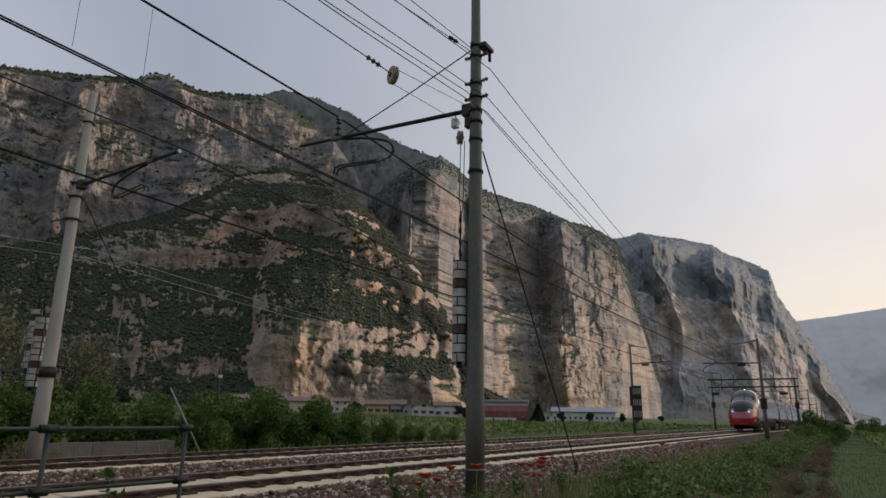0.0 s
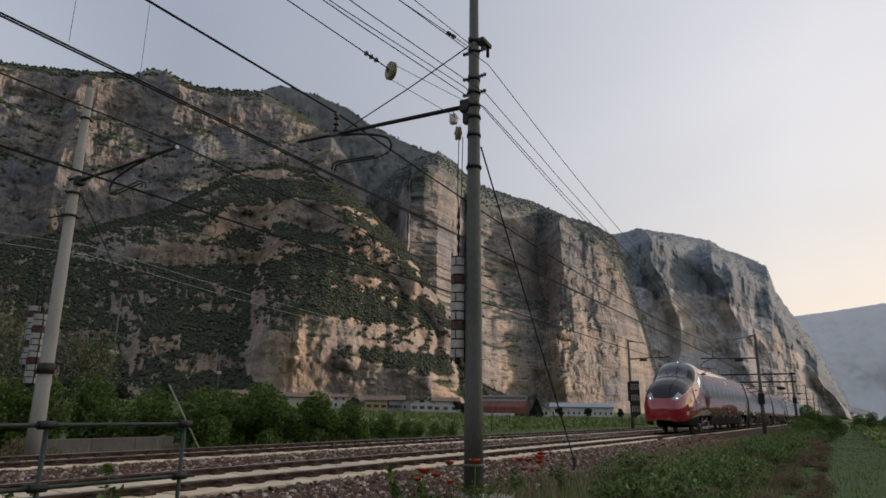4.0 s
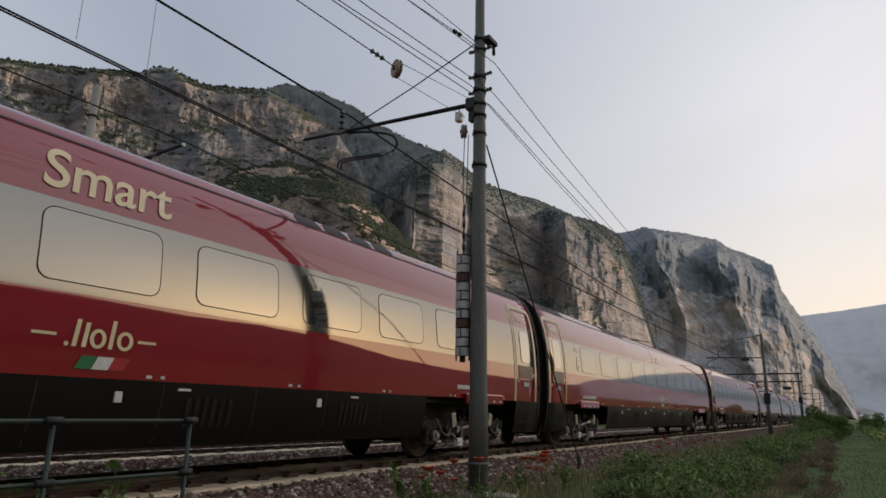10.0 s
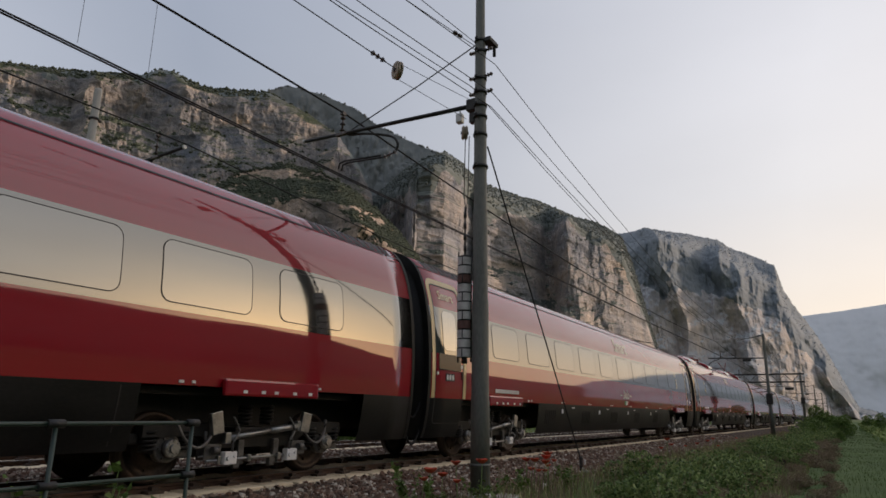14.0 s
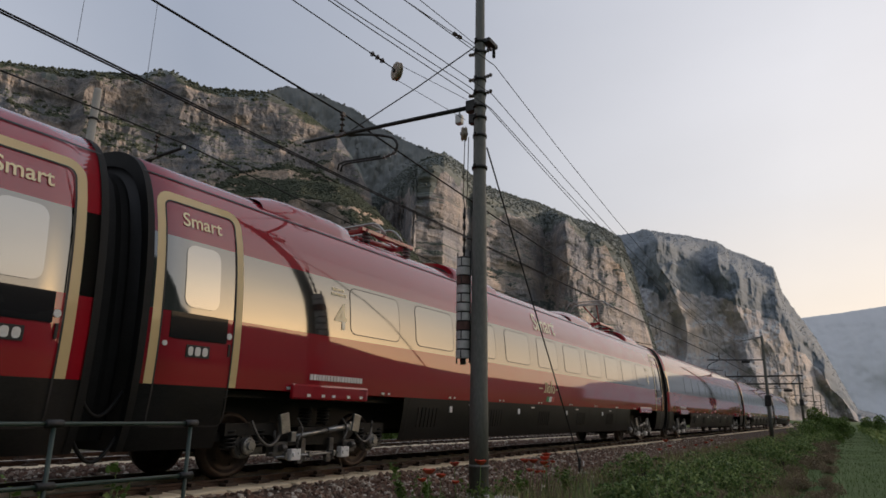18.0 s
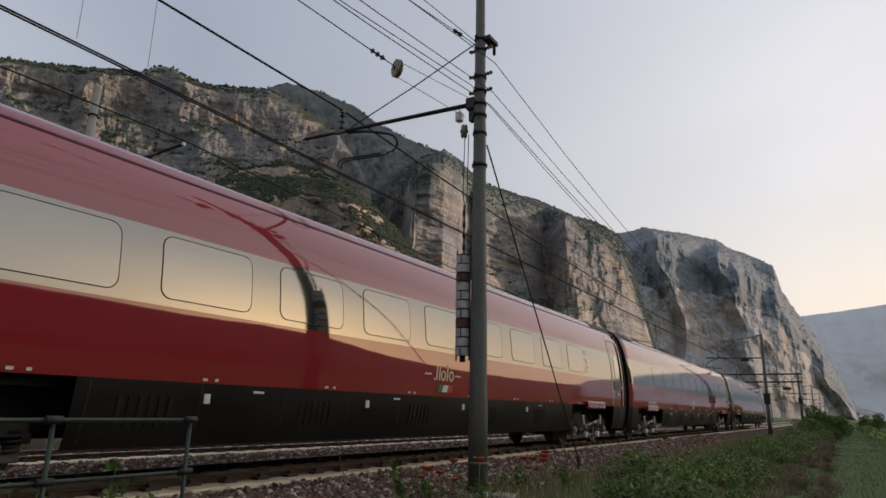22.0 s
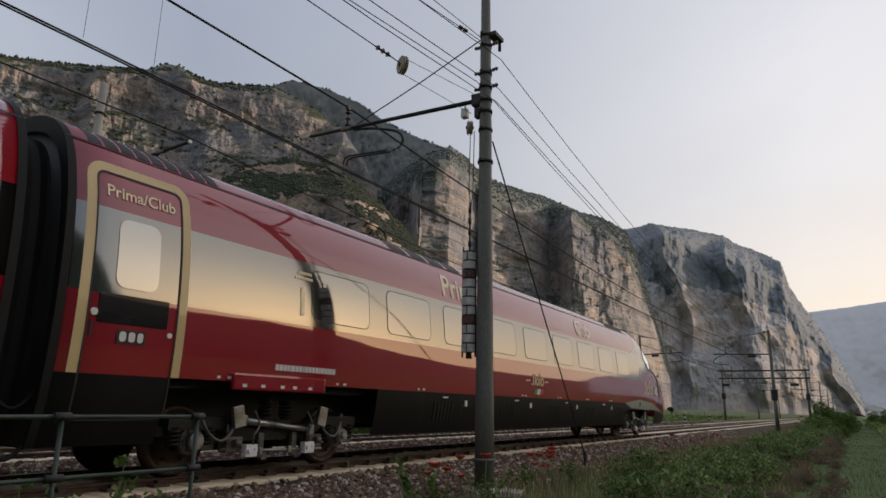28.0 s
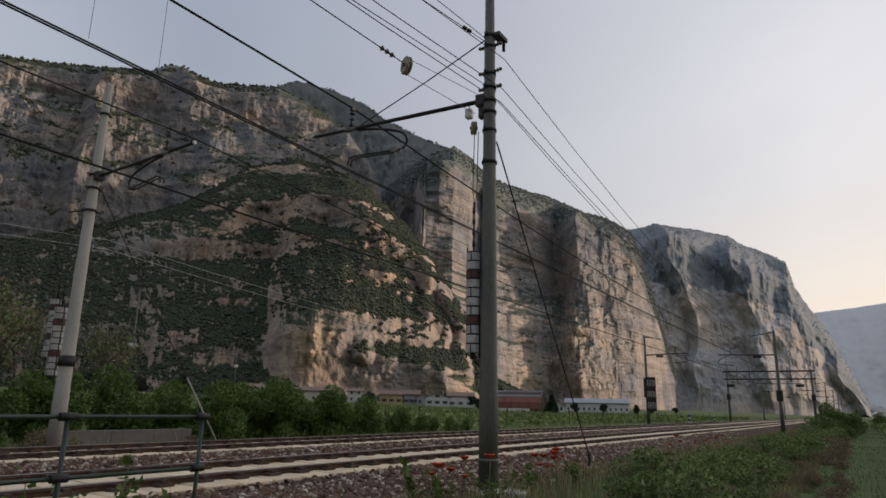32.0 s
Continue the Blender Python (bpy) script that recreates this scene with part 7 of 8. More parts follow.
SET = [  # doors, number, number places, class words, word places, emblem, first window, class on the door
    ((1.12,), "6", (2.88,), ("Smart",), (13.6,), 13.64, 3.2, "Smart"),
    ((1.12, PITCH - 1.12), "5", (2.74, 22.55), ("Smart",), (13.85,), 13.8, 3.10, "Smart"),
    ((1.12, PITCH - 1.12), "4", (3.86, 23.55), ("Smart",), (12.75,), 12.7, 4.1, "Smart"),
    ((PITCH - 1.12,), "3", (22.05,), (), (), 13.2, 4.62, ""),
    ((PITCH - 1.12,), "2", (23.75,), ("Prima",), (12.6,), 12.6, 4.32, "Prima"),
]
for _k, (_d, _no, _na, _tx, _tp, _lx, _first, _w) in enumerate(SET):
    _c = carriage(False, _d, _no, _na, _tx, _tp, _lx, (_first, {"6": 11, "3": 9}.get(_no, 10), 1.95 if _no == "6" else 1.97), "red and silver passenger carriage, coach %s, with gold-framed doors" % _no, pose(_k * PITCH, LINE, 0), GEAR[_no], _w)
    if _no == "4":
        roof_pod(_c, 2.4, 4.5)
        pantograph(_c, 6.4, False)
        roof_pod(_c, 10.4, 8.2)
        roof_pod(_c, 15.8, 17.85)
        pantograph(_c, 21.1, True, top=5.32)
        roof_pod(_c, 24.0, 21.95)
    TRAIN.append((_c, _k * PITCH, 0))
_tail = carriage(True, (-1.12,), "1", (-3.80,), ("Prima", "Club"), (-8.7, -16.4), -12.5, (-20.95, 9, 1.94), "red and silver driving carriage at the rear with a streamlined nose", pose(5 * PITCH, LINE, 0, 0, 0, 180), GEAR_ENDS, "Prima/Club")
driving_end(_tail, False, "03", -0.03)
TRAIN.append((_tail, 5 * PITCH, 180))
# ---- the village under the mountain ----
H_MAT = {
    "cream": surface("cream_render", (0.50, 0.44, 0.34), (0.62, 0.56, 0.45), 0.3, 4, 0.9, bump=0.02),
    "white": surface("white_render", (0.58, 0.57, 0.55), (0.70, 0.69, 0.67), 0.3, 4, 0.9, bump=0.02),
    "yellow": surface("ochre_render", (0.48, 0.36, 0.20), (0.58, 0.45, 0.28), 0.3, 4, 0.9, bump=0.02),
    "grey": surface("grey_render", (0.32, 0.32, 0.33), (0.42, 0.42, 0.43), 0.3, 4, 0.9, bump=0.02),
    "dusk": surface("stained_concrete", (0.13, 0.12, 0.11), (0.21, 0.19, 0.175), 0.6, 8, 0.9, bump=0.04),
    "tile": surface("brown_roof_tile", (0.15, 0.10, 0.08), (0.26, 0.18, 0.145), 0.6, 5, 0.85, bump=0.05, stretch=(1, 1, 3)),
    "slate": surface("blue_grey_roof", (0.24, 0.27, 0.31), (0.34, 0.37, 0.41), 0.4, 5, 0.6, bump=0.02),
    "tin": surface("weathered_tin_roof", (0.24, 0.25, 0.26), (0.36, 0.37, 0.37), 0.3, 5, 0.5, metal=0.3, bump=0.03, stretch=(3, 1, 0.4)),
    "rust": surface("rust_red_cladding", (0.13, 0.045, 0.03), (0.26, 0.10, 0.07), 0.35, 4, 0.85, bump=0.05, stretch=(2.5, 1, 0.4)),
    "pane": surface("dark_window", (0.02, 0.025, 0.03), (0.05, 0.055, 0.06), 2, 8, 0.2, bump=0.0),
    "wood": surface("dark_brown_wood", (0.05, 0.032, 0.022), (0.10, 0.065, 0.045), 1, 10, 0.8, bump=0.03),
}


def house(bearing, dist, w, deep, eave, rise, wall, roof, label, turn=0.0, gable_front=False, cols=3, rows=2, sink=0.6, name="house"):
    """A house facing the line: walls, roof with eaves, windows with sills, door, chimney."""
    b = radians(bearing)
    x, y = dist * math.cos(b), dist * math.sin(b)
    z = float(ground_height(np.array(x), np.array(y)))
    h = thing(name, pose(x, y, z, 0, 0, bearing - 90 + turn), label, name.replace("_", " "), "village houses")
    bm = bmesh.new()
    # walls as one shell with pointed gables
    if gable_front:
        prof = [(-w / 2, -sink), (w / 2, -sink), (w / 2, eave), (0, eave + rise), (-w / 2, eave)]
        a = [bm.verts.new((p, -deep / 2, q)) for p, q in prof]
        c = [bm.verts.new((p, deep / 2, q)) for p, q in prof]
    else:
        prof = [(-deep / 2, -sink), (deep / 2, -sink), (deep / 2, eave), (0, eave + rise), (-deep / 2, eave)]
        a = [bm.verts.new((-w / 2, p, q)) for p, q in prof]
        c = [bm.verts.new((w / 2, p, q)) for p, q in prof]
    bm.faces.new(a)
    bm.faces.new(c[::-1])
    for i in range(5):
        j = (i + 1) % 5
        bm.faces.new((a[i], c[i], c[j], a[j]))
    bmesh.ops.recalc_face_normals(bm, faces=bm.faces)
    part("wall", bm, H_MAT[wall], h, "%s rendered walls" % wall if wall != "rust" else "rust-red clad walls")
    bm = bmesh.new()
    o = 0.7
    span = w / 2 if gable_front else deep / 2
    run = (deep if gable_front else w) / 2 + o
    sl = rise / span
    for s in (-1, 1):
        e = (span + o)
        pts = [(0, -run, eave + rise + 0.12), (0, run, eave + rise + 0.12), (s * e, run, eave - sl * o + 0.12), (s * e, -run, eave - sl * o + 0.12)]
        if not gable_front:
            pts = [(q, p, r) for p, q, r in pts]
        top = [bm.verts.new(p) for p in pts]
        low = [bm.verts.new((p[0], p[1], p[2] - 0.22)) for p in pts]
        bm.faces.new(top)
        bm.faces.new(low[::-1])
        for i in range(4):
            j = (i + 1) % 4
            bm.faces.new((top[i], low[i], low[j], top[j]))
    bmesh.ops.recalc_face_normals(bm, faces=bm.faces)
    part("roof", bm, H_MAT[roof], h, "pitched roof with wide eaves")
    f = -deep / 2
    for r in range(rows):
        for k in range(cols):
            wx = -w / 2 + w * (k + 0.5) / cols
            wz = 0.9 + r * 2.7
            if wz + 1.3 > eave + (rise * (1 - abs(wx) / (w / 2)) if gable_front else 0):
                continue
            bm = bmesh.new()
            box(bm, wx - 0.42, wx + 0.42, f - 0.03, f + 0.05, wz, wz + 1.15)
            wi = part("window", bm, H_MAT["pane"], h, "dark window")
            bm = bmesh.new()
            box(bm, wx - 0.6, wx + 0.6, f - 0.12, f - 0.02, wz - 0.12, wz - 0.02)
            part("sill", bm, H_MAT["grey"], wi)
            for s in ((-1, 1) if cols == 3 else ()):
                bm = bmesh.new()
                box(bm, wx + s * 0.78 - 0.24, wx + s * 0.78 + 0.24, f - 0.08, f - 0.02, wz - 0.02, wz + 1.27)
                part("shutter", bm, H_MAT["wood"], wi)
    bm = bmesh.new()
    box(bm, w * 0.22, w * 0.22 + 0.7, -0.35, 0.35, eave + rise * 0.4, eave + rise + 0.9)
    part("chimney", bm, H_MAT["grey"], h)
    return h


house(42.2, 292, 19, 10, 4.6, 1.6, "cream", "tile", "long cream house with a low brown roof behind the hedge", cols=4)
house(39.2, 300, 6.5, 8, 4.9, 1.3, "white", "tile", "small white house with a flat-pitched roof", cols=2)
house(36.1, 298, 9.5, 9, 4.2, 1.7, "yellow", "tile", "ochre house with shuttered windows at the field's edge", cols=3)
house(34.4, 312, 7, 9, 4.6, 1.8, "grey", "tile", "grey house with a dark gabled roof", cols=3)
house(33.4, 306, 6, 8, 3.6, 1.8, "grey", "tile", "low grey house with a brown roof between its neighbours", gable_front=True, cols=2)
house(32.2, 292, 10, 11, 3.6, 2.1, "white", "tile", "white gabled house facing the field", gable_front=True, cols=3)
house(30.2, 304, 11.5, 9, 4.8, 1.5, "white", "tile", "long white house with dark shutters", cols=3)
house(22.0, 262, 5.5, 7, 2.6, 1.8, "white", "tile", "small white gabled house beside the barn", gable_front=True, cols=2, rows=1)
house(18.75, 350, 31, 12, 4.6, 1.9, "white", "slate", "long white building with a blue-grey roof", cols=12)
house(47.6, 330, 14, 10, 4.6, 1.9, "cream", "tile", "cream house half hidden by bushes", cols=4)

# the barn: tin upper roof, rusty lower flank, dark gable
_b = radians(25.4)
barn = thing("barn", pose(222 * math.cos(_b), 222 * math.sin(_b), float(ground_height(np.array(200.0), np.array(95.0))), 0, 0, 25.4 - 90 - 14), "big old barn with a tin roof and rust-red flank", "barn")
bm = bmesh.new()
_pr = [(-5.5, 0.0), (-5.2, 3.2), (-1.6, 6.3), (0, 6.9), (5.5, 2.0), (5.5, -0.5), (-5.5, -0.5)]
_a = [bm.verts.new((-9, y, z)) for y, z in _pr]
_c = [bm.verts.new((8.5, y, z)) for y, z in _pr]
bm.faces.new(_a), bm.faces.new(_c[::-1])
for _i in range(len(_pr)):
    _j = (_i + 1) % len(_pr)
    bm.faces.new((_a[_i], _c[_i], _c[_j], _a[_j]))
bmesh.ops.recalc_face_normals(bm, faces=bm.faces)
part("shell", bm, H_MAT["wood"], barn, "dark timber shell and gable")
bm = bmesh.new()
for _k in range(24):
    _x = -9.3 + 18.2 * _k / 24
    _vs = [bm.verts.new(p) for p in ((_x, -5.75, 1.2), (_x + 0.72, -5.75, 1.2), (_x + 0.72, -5.28, 3.3), (_x, -5.28, 3.3))]
    bm.faces.new(_vs)
    _vs = [bm.verts.new(p) for p in ((_x, -5.32, 3.25), (_x + 0.72, -5.32, 3.25), (_x + 0.72, -3.4, 4.95), (_x, -3.4, 4.95))]
    bm.faces.new(_vs)
tagged(part("flank_sheeting", bm, H_MAT["rust"], barn), "rusty red sheeting in narrow strips", kind="stuff")
bm = bmesh.new()
for _y0, _z0, _y1, _z1 in ((-3.5, 5.0, 0.0, 7.1), (0.0, 7.1, 5.9, 1.9)):
    _vs = [bm.verts.new(p) for p in ((-9.4, _y0, _z0), (8.9, _y0, _z0), (8.9, _y1, _z1), (-9.4, _y1, _z1))]
    bm.faces.new(_vs)
bmesh.ops.solidify(bm, geom=bm.faces[:], thickness=0.12)
part("tin_roof", bm, H_MAT["tin"], barn, "grey tin roof")
bm = bmesh.new()
box(bm, -8, 6, -8.2, -7.9, -0.5, 1.3, 0.03)
part("low_wall", bm, H_MAT["white"], barn, "low white wall before the barn")

# low wall and lamp beyond the far track
yard = thing("yard_wall", pose(0, 20.2, 0), "low grey concrete wall behind the far verge", "wall")
for _k in range(3):
    bm = bmesh.new()
    box(bm, 11.2 + 1.5 * _k, 12.69 + 1.5 * _k, -0.1, 0.1, -0.75, 0.02, 0.015)
    part("wall_panel", bm, H_MAT["dusk"], yard)
lamp = thing("street_lamp", pose(25.9, 40, -0.6), "tall thin street lamp standing beyond the bushes", "street lamp")
bm_part("post", lamp, M["steel_pole"], lambda b: rod(b, (0, 0, 0), (0, 0, 9.1), 0.09, 0.05, 10))
bm_part("lamp_head", lamp, M["dark_steel"], lambda b: (box(b, -0.55, 0.55, -0.12, 0.12, 9.05, 9.3, 0.03), rod(b, (-0.5, 0, 9.3), (0.5, 0, 9.45), 0.03)), "dark lamp head")
bm_part("post_box", lamp, M["weight_white"], lambda b: box(b, -0.28, 0.28, -0.1, 0.1, 5.0, 5.25, 0.03), "small white box on the post")
lamp2 = thing("street_lamp", pose(64.0, 74, -0.4), "small distant street lamp with a white fitting", "street lamp")
bm_part("post", lamp2, M["steel_pole"], lambda b: rod(b, (0, 0, 0), (0, 0, 9.6), 0.09, 0.06, 8))
bm_part("lamp_head", lamp2, M["dark_steel"], lambda b: box(b, -0.2, 0.2, -0.2, 0.2, 9.4, 9.9, 0.04))
bm_part("post_box", lamp2, M["weight_white"], lambda b: box(b, -0.35, 0.35, -0.1, 0.1, 6.3, 6.7, 0.03))


def striped_post(x, y, h):
    p = thing("marker_post", pose(x, y, float(ground_height(np.array(float(x)), np.array(float(y))))), "short marker post banded black and white", "marker post", "marker posts")
    for k in range(6):
        bm = bmesh.new()
        box(bm, -0.12, 0.12, -0.12, 0.12, h * k / 6, h * (k + 1) / 6 - 0.002, 0.01)
        part("band", bm, M["weight_white"] if k % 2 else M["dark_steel"], p)


striped_post(83.0, 17.0, 1.5)
striped_post(99.0, 17.0, 1.3)
striped_post(104.0, 4.4, 1.2)
stub = thing("line_stake", pose(15.55, 5.5, -0.45), "short dark stake leaning on the stone shoulder", "stake")
bm_part("stake_body", stub, M["dark_steel"], lambda b: (rod(b, (0, 0, 0), (0.03, 0.02, 0.36), 0.05, 0.04, 8), ball(b, (0.03, 0.02, 0.36), 0.05)))
bm_part("stake_plate", stub, M["weight_white"], lambda b: box(b, 0.03, 0.10, -0.07, -0.05, 0.22, 0.34, 0.005))
plank = thing("stone_slab", pose(10.15, 4.85, -0.42, 4, 3, 20), "flat grey slab lying at the foot of the mast", "slab")
bm_part("slab_body", plank, M["concrete_pole"], lambda b: box(b, -0.5, 0.5, -0.17, 0.17, -0.05, 0.05, 0.015))
# ---- plants ----
L_MAT = {
    "hedge": island_surface("hedge_leaf", [(0.053, 0.097, 0.022), (0.090, 0.150, 0.032), (0.127, 0.203, 0.044), (0.180, 0.240, 0.067)], 0.6, 8, 0.0, 0.25),
    "bramble": island_surface("bramble_leaf", [(0.045, 0.08, 0.026), (0.105, 0.17, 0.05), (0.18, 0.26, 0.078), (0.33, 0.38, 0.15)], 0.5, 8, 0.0, 0.3),
    "dry": island_surface("dry_twig_leaf", [(0.150, 0.092, 0.067), (0.226, 0.157, 0.113), (0.196, 0.187, 0.090), (0.300, 0.226, 0.166)], 0.8, 8, 0.0, 0.15),
    "grass": island_surface("verge_grass", [(0.106, 0.164, 0.042), (0.164, 0.246, 0.066), (0.258, 0.317, 0.106), (0.374, 0.352, 0.175), (0.492, 0.398, 0.234)], 0.7, 8, 0.0, 0.25),
    "meadow": island_surface("meadow_grass_blade", [(0.06, 0.095, 0.03), (0.075, 0.115, 0.036), (0.09, 0.135, 0.042), (0.12, 0.155, 0.06)], 0.7, 8, 0.0, 0.2),
    "vine": island_surface("vine_leaf", [(0.10, 0.15, 0.045), (0.16, 0.22, 0.065), (0.22, 0.28, 0.085), (0.30, 0.33, 0.13)], 0.6, 3, 0.0, 0.25),
    "woods": island_surface("mountain_woods", [(0.046, 0.055, 0.036), (0.049, 0.059, 0.038), (0.052, 0.062, 0.040), (0.056, 0.066, 0.043)], 0.9, 0.4, 0.0, 0.0),
    # crowns over the cliffs: haze put in as a paler, greyer green
    "far_woods": island_surface("haze_paled_woods", [(0.09, 0.106, 0.102), (0.105, 0.12, 0.112), (0.12, 0.134, 0.12)], 0.9, 0.3, 0.0, 0.0),
    # tree crowns coloured blue-grey for the haze before them
    "haze_tinted_woods": island_surface("haze_tinted_woods", [(0.165, 0.19, 0.215), (0.18, 0.205, 0.225), (0.195, 0.22, 0.235)], 0.9, 0.3, 0.0, 0.0),
    # crowns on the peak, paled the same way for haze
    "haze_paled_peak_woods": island_surface("haze_paled_peak_woods", [(0.12, 0.135, 0.14), (0.145, 0.16, 0.16), (0.17, 0.185, 0.18)], 0.9, 0.3, 0.0, 0.0),
    "bark": surface("dull_bark", (0.045, 0.034, 0.026), (0.10, 0.078, 0.06), 4, 30, 0.9, bump=0.2, stretch=(1, 1, 0.3)),
    "poppy": surface("poppy_petal", (0.50, 0.045, 0.02), (0.66, 0.10, 0.04), 8, 40, 0.6, bump=0.0),
    "conifer": island_surface("conifer_needles", [(0.016, 0.026, 0.014), (0.028, 0.042, 0.02), (0.04, 0.055, 0.026)], 0.8, 4, 0.0, 0.0),
}


def leaf_sheet(C, size, seed, flat=0.0, long=1.5):
    """Folded leaves, two triangles each, at the places C."""
    r = np.random.default_rng(seed)
    n = len(C)
    d = r.normal(size=(n, 3))
    d[:, 2] *= 1 - flat
    d /= np.linalg.norm(d, axis=1)[:, None]
    e = np.cross(d, r.normal(size=(n, 3)))
    e /= np.linalg.norm(e, axis=1)[:, None]
    f = np.cross(d, e)
    s = (size * np.exp(r.normal(0, 0.3, n)))[:, None]
    a, b = C - d * s * long / 2, C + d * s * long / 2
    c, g = C + e * s * 0.5 + f * s * 0.15, C - e * s * 0.5 + f * s * 0.15
    V = np.stack([a, c, b, g], 1).reshape(-1, 3)
    F = np.arange(4 * n).reshape(-1, 4)
    return V, F


def crown_points(n, r, rx, ry, rz, lumps=7):
    """Places in an uneven crown: lumps of leaves with gaps between."""
    L = r.normal(size=(lumps, 3))
    L /= np.linalg.norm(L, axis=1)[:, None]
    L *= r.uniform(0.35, 0.85, (lumps, 1))
    k = r.integers(0, lumps, n)
    q = r.normal(size=(n, 3))
    q /= np.linalg.norm(q, axis=1)[:, None]
    P = L[k] + q * (r.uniform(0.5, 1, (n, 1)) ** 0.5) * r.uniform(0.28, 0.5, lumps)[k][:, None]
    return P * [rx, ry, rz]


def twig_tree(bm, r, h, spread, levels=3, n0=4, r0=0.06):
    """Trunk and limbs, thinner from fork to fork; returns the tips."""
    tips = []

    def grow(p, d, length, rad, lev):
        q = p + d * length
        rod(bm, p, q, rad, rad * 0.65, 6 if lev else 8)
        if lev >= levels:
            tips.append(q)
            return
        for k in range(n0 if lev == 0 else 3):
            e = Vector(r.normal(size=3)) * spread
            grow(p.lerp(q, r.uniform(0.55, 1.0)), (d + e).normalized(), length * r.uniform(0.55, 0.8), rad * 0.55, lev + 1)
    grow(Vector((0, 0, -0.2)), Vector((r.normal() * 0.1, r.normal() * 0.1, 1)).normalized(), h * 0.42, r0, 0)
    return tips


def bush(name, seed, rx, ry, rz, n, size, mat, label, category, group):
    r = np.random.default_rng(seed)
    t = thing(name, Matrix.Identity(4), label, category, group)
    bm = bmesh.new()
    twig_tree(bm, r, rz * 1.7, 0.6, 2, 6, 0.035)
    tagged(part("stem", bm, L_MAT["bark"], t), "thin brown stems", kind="stuff")
    P = crown_points(n, r, rx, ry, rz, 12) + [0, 0, rz * 0.75]
    P = P[P[:, 2] > -0.15]
    V, F = leaf_sheet(P, size, seed)
    piece("crown", quads_mesh("crown", V, F, L_MAT[mat]), t, "mass of small leaves")
    return t


def put(proto, x, y, s, turn, sz=None, dz=0.0):
    z = float(ground_height(np.array(float(x)), np.array(float(y)))) + dz
    return copy_thing(proto, pose(x, y, z, 0, 0, turn) @ Matrix.Diagonal((s, s, sz or s, 1)))


def place_first(proto, x, y, s, turn, sz=None):
    z = float(ground_height(np.array(float(x)), np.array(float(y))))
    proto.matrix_basis = pose(x, y, z, 0, 0, turn) @ Matrix.Diagonal((s, s, sz or s, 1))


PR = np.random.default_rng(77)
# the hedge beyond the far track
_h = [bush("bush", 100 + i, 1.5, 1.3, 1.25, 5200, 0.075, "hedge", "dense leafy green bush beyond the tracks", "bush", "hedge bushes") for i in range(3)]
_spots = [(16.8, 20.6, 1.0), (18.4, 21.4, 1.05), (19.9, 20.7, 1.08), (21.4, 21.5, 1.08), (22.9, 20.8, 1.0), (24.4, 21.3, 0.95), (25.8, 20.6, 0.82), (27.1, 21.2, 0.75), (28.4, 20.6, 0.62), (29.8, 21.0, 0.55), (31.3, 20.8, 0.5), (33.0, 21.2, 0.45), (35.0, 21.0, 0.42), (37.5, 21.4, 0.42), (40.5, 21.2, 0.4),
          (17.5, 23.4, 1.15), (20.4, 23.8, 1.2), (23.4, 23.6, 1.15), (14.6, 23.2, 1.1), (12.4, 23.4, 1.05), (10.6, 22.6, 1.0), (15.6, 22.0, 0.95), (9.3, 21.9, 0.9)]
for _i, (_x, _y, _s) in enumerate(_spots):
    if _i < 3:
        place_first(_h[_i], _x, _y, _s, PR.uniform(0, 360))
    else:
        put(_h[_i % 3], _x, _y, _s, PR.uniform(0, 360), _s * PR.uniform(0.85, 1.1))

# thin trees behind the pale mast
for _i, (_x, _y, _hh) in enumerate(((8.2, 24.0, 6.6), (10.2, 26.5, 6.2), (6.6, 22.4, 6.0), (12.6, 28.5, 6.4), (15.0, 31.0, 6.0), (18.5, 33.0, 5.0))):
    r = np.random.default_rng(300 + _i)
    t = thing("tree", pose(_x, _y, -0.6), "thin scrubby tree with brown twigs and sparse leaves", "tree", "scrub trees")
    bm = bmesh.new()
    tips = twig_tree(bm, r, _hh, 0.38, 4, 4, 0.09)
    part("trunk", bm, L_MAT["bark"], t, "brown trunk and thin limbs")
    T = np.array([q[:] for q in tips])
    C = np.repeat(T, 14, 0) + r.normal(0, 0.34, (len(T) * 14, 3))
    k = r.random(len(C)) < 0.45
    V, F = leaf_sheet(C[k], 0.075, 310 + _i)
    piece("crown", quads_mesh("crown", V, F, L_MAT["bramble"]), t, "sparse green leaves")
    V, F = leaf_sheet(C[~k], 0.06, 330 + _i, 0.0, 2.6)
    piece("dry_foliage", quads_mesh("dry_foliage", V, F, L_MAT["dry"]), t, "dry brown twigs")

# brambles and dry brush on the bank
_b = [bush("bramble", 140 + i, 0.85, 0.75, 0.5, 2400, 0.045, "bramble", "low dark green bramble on the bank", "bramble", "bank brambles") for i in range(3)]
_spots = []
for _i in range(84):
    _x = 10.5 + 62 * PR.random() ** 1.35
    _spots.append((_x, PR.uniform(1.7, 3.9) - 0.012 * _x, PR.uniform(0.4, 1.05)))
for _i in range(60):
    _x = 15.0 + 50 * PR.random() ** 1.2
    _spots.append((_x, PR.uniform(1.9, 3.5), PR.uniform(0.5, 1.2)))
for _i, (_x, _y, _s) in enumerate(_spots):
    (place_first(_b[_i], _x, _y, _s, PR.uniform(0, 360)) if _i < 3 else put(_b[_i % 3], _x, _y, _s, PR.uniform(0, 360), _s * PR.uniform(0.7, 1.2)))
_d = [bush("dry_brush", 160 + i, 0.9, 0.8, 0.5, 2200, 0.04, "dry", "brown dry brush on the slope of the bank", "dry brush", "bank brush") for i in range(2)]
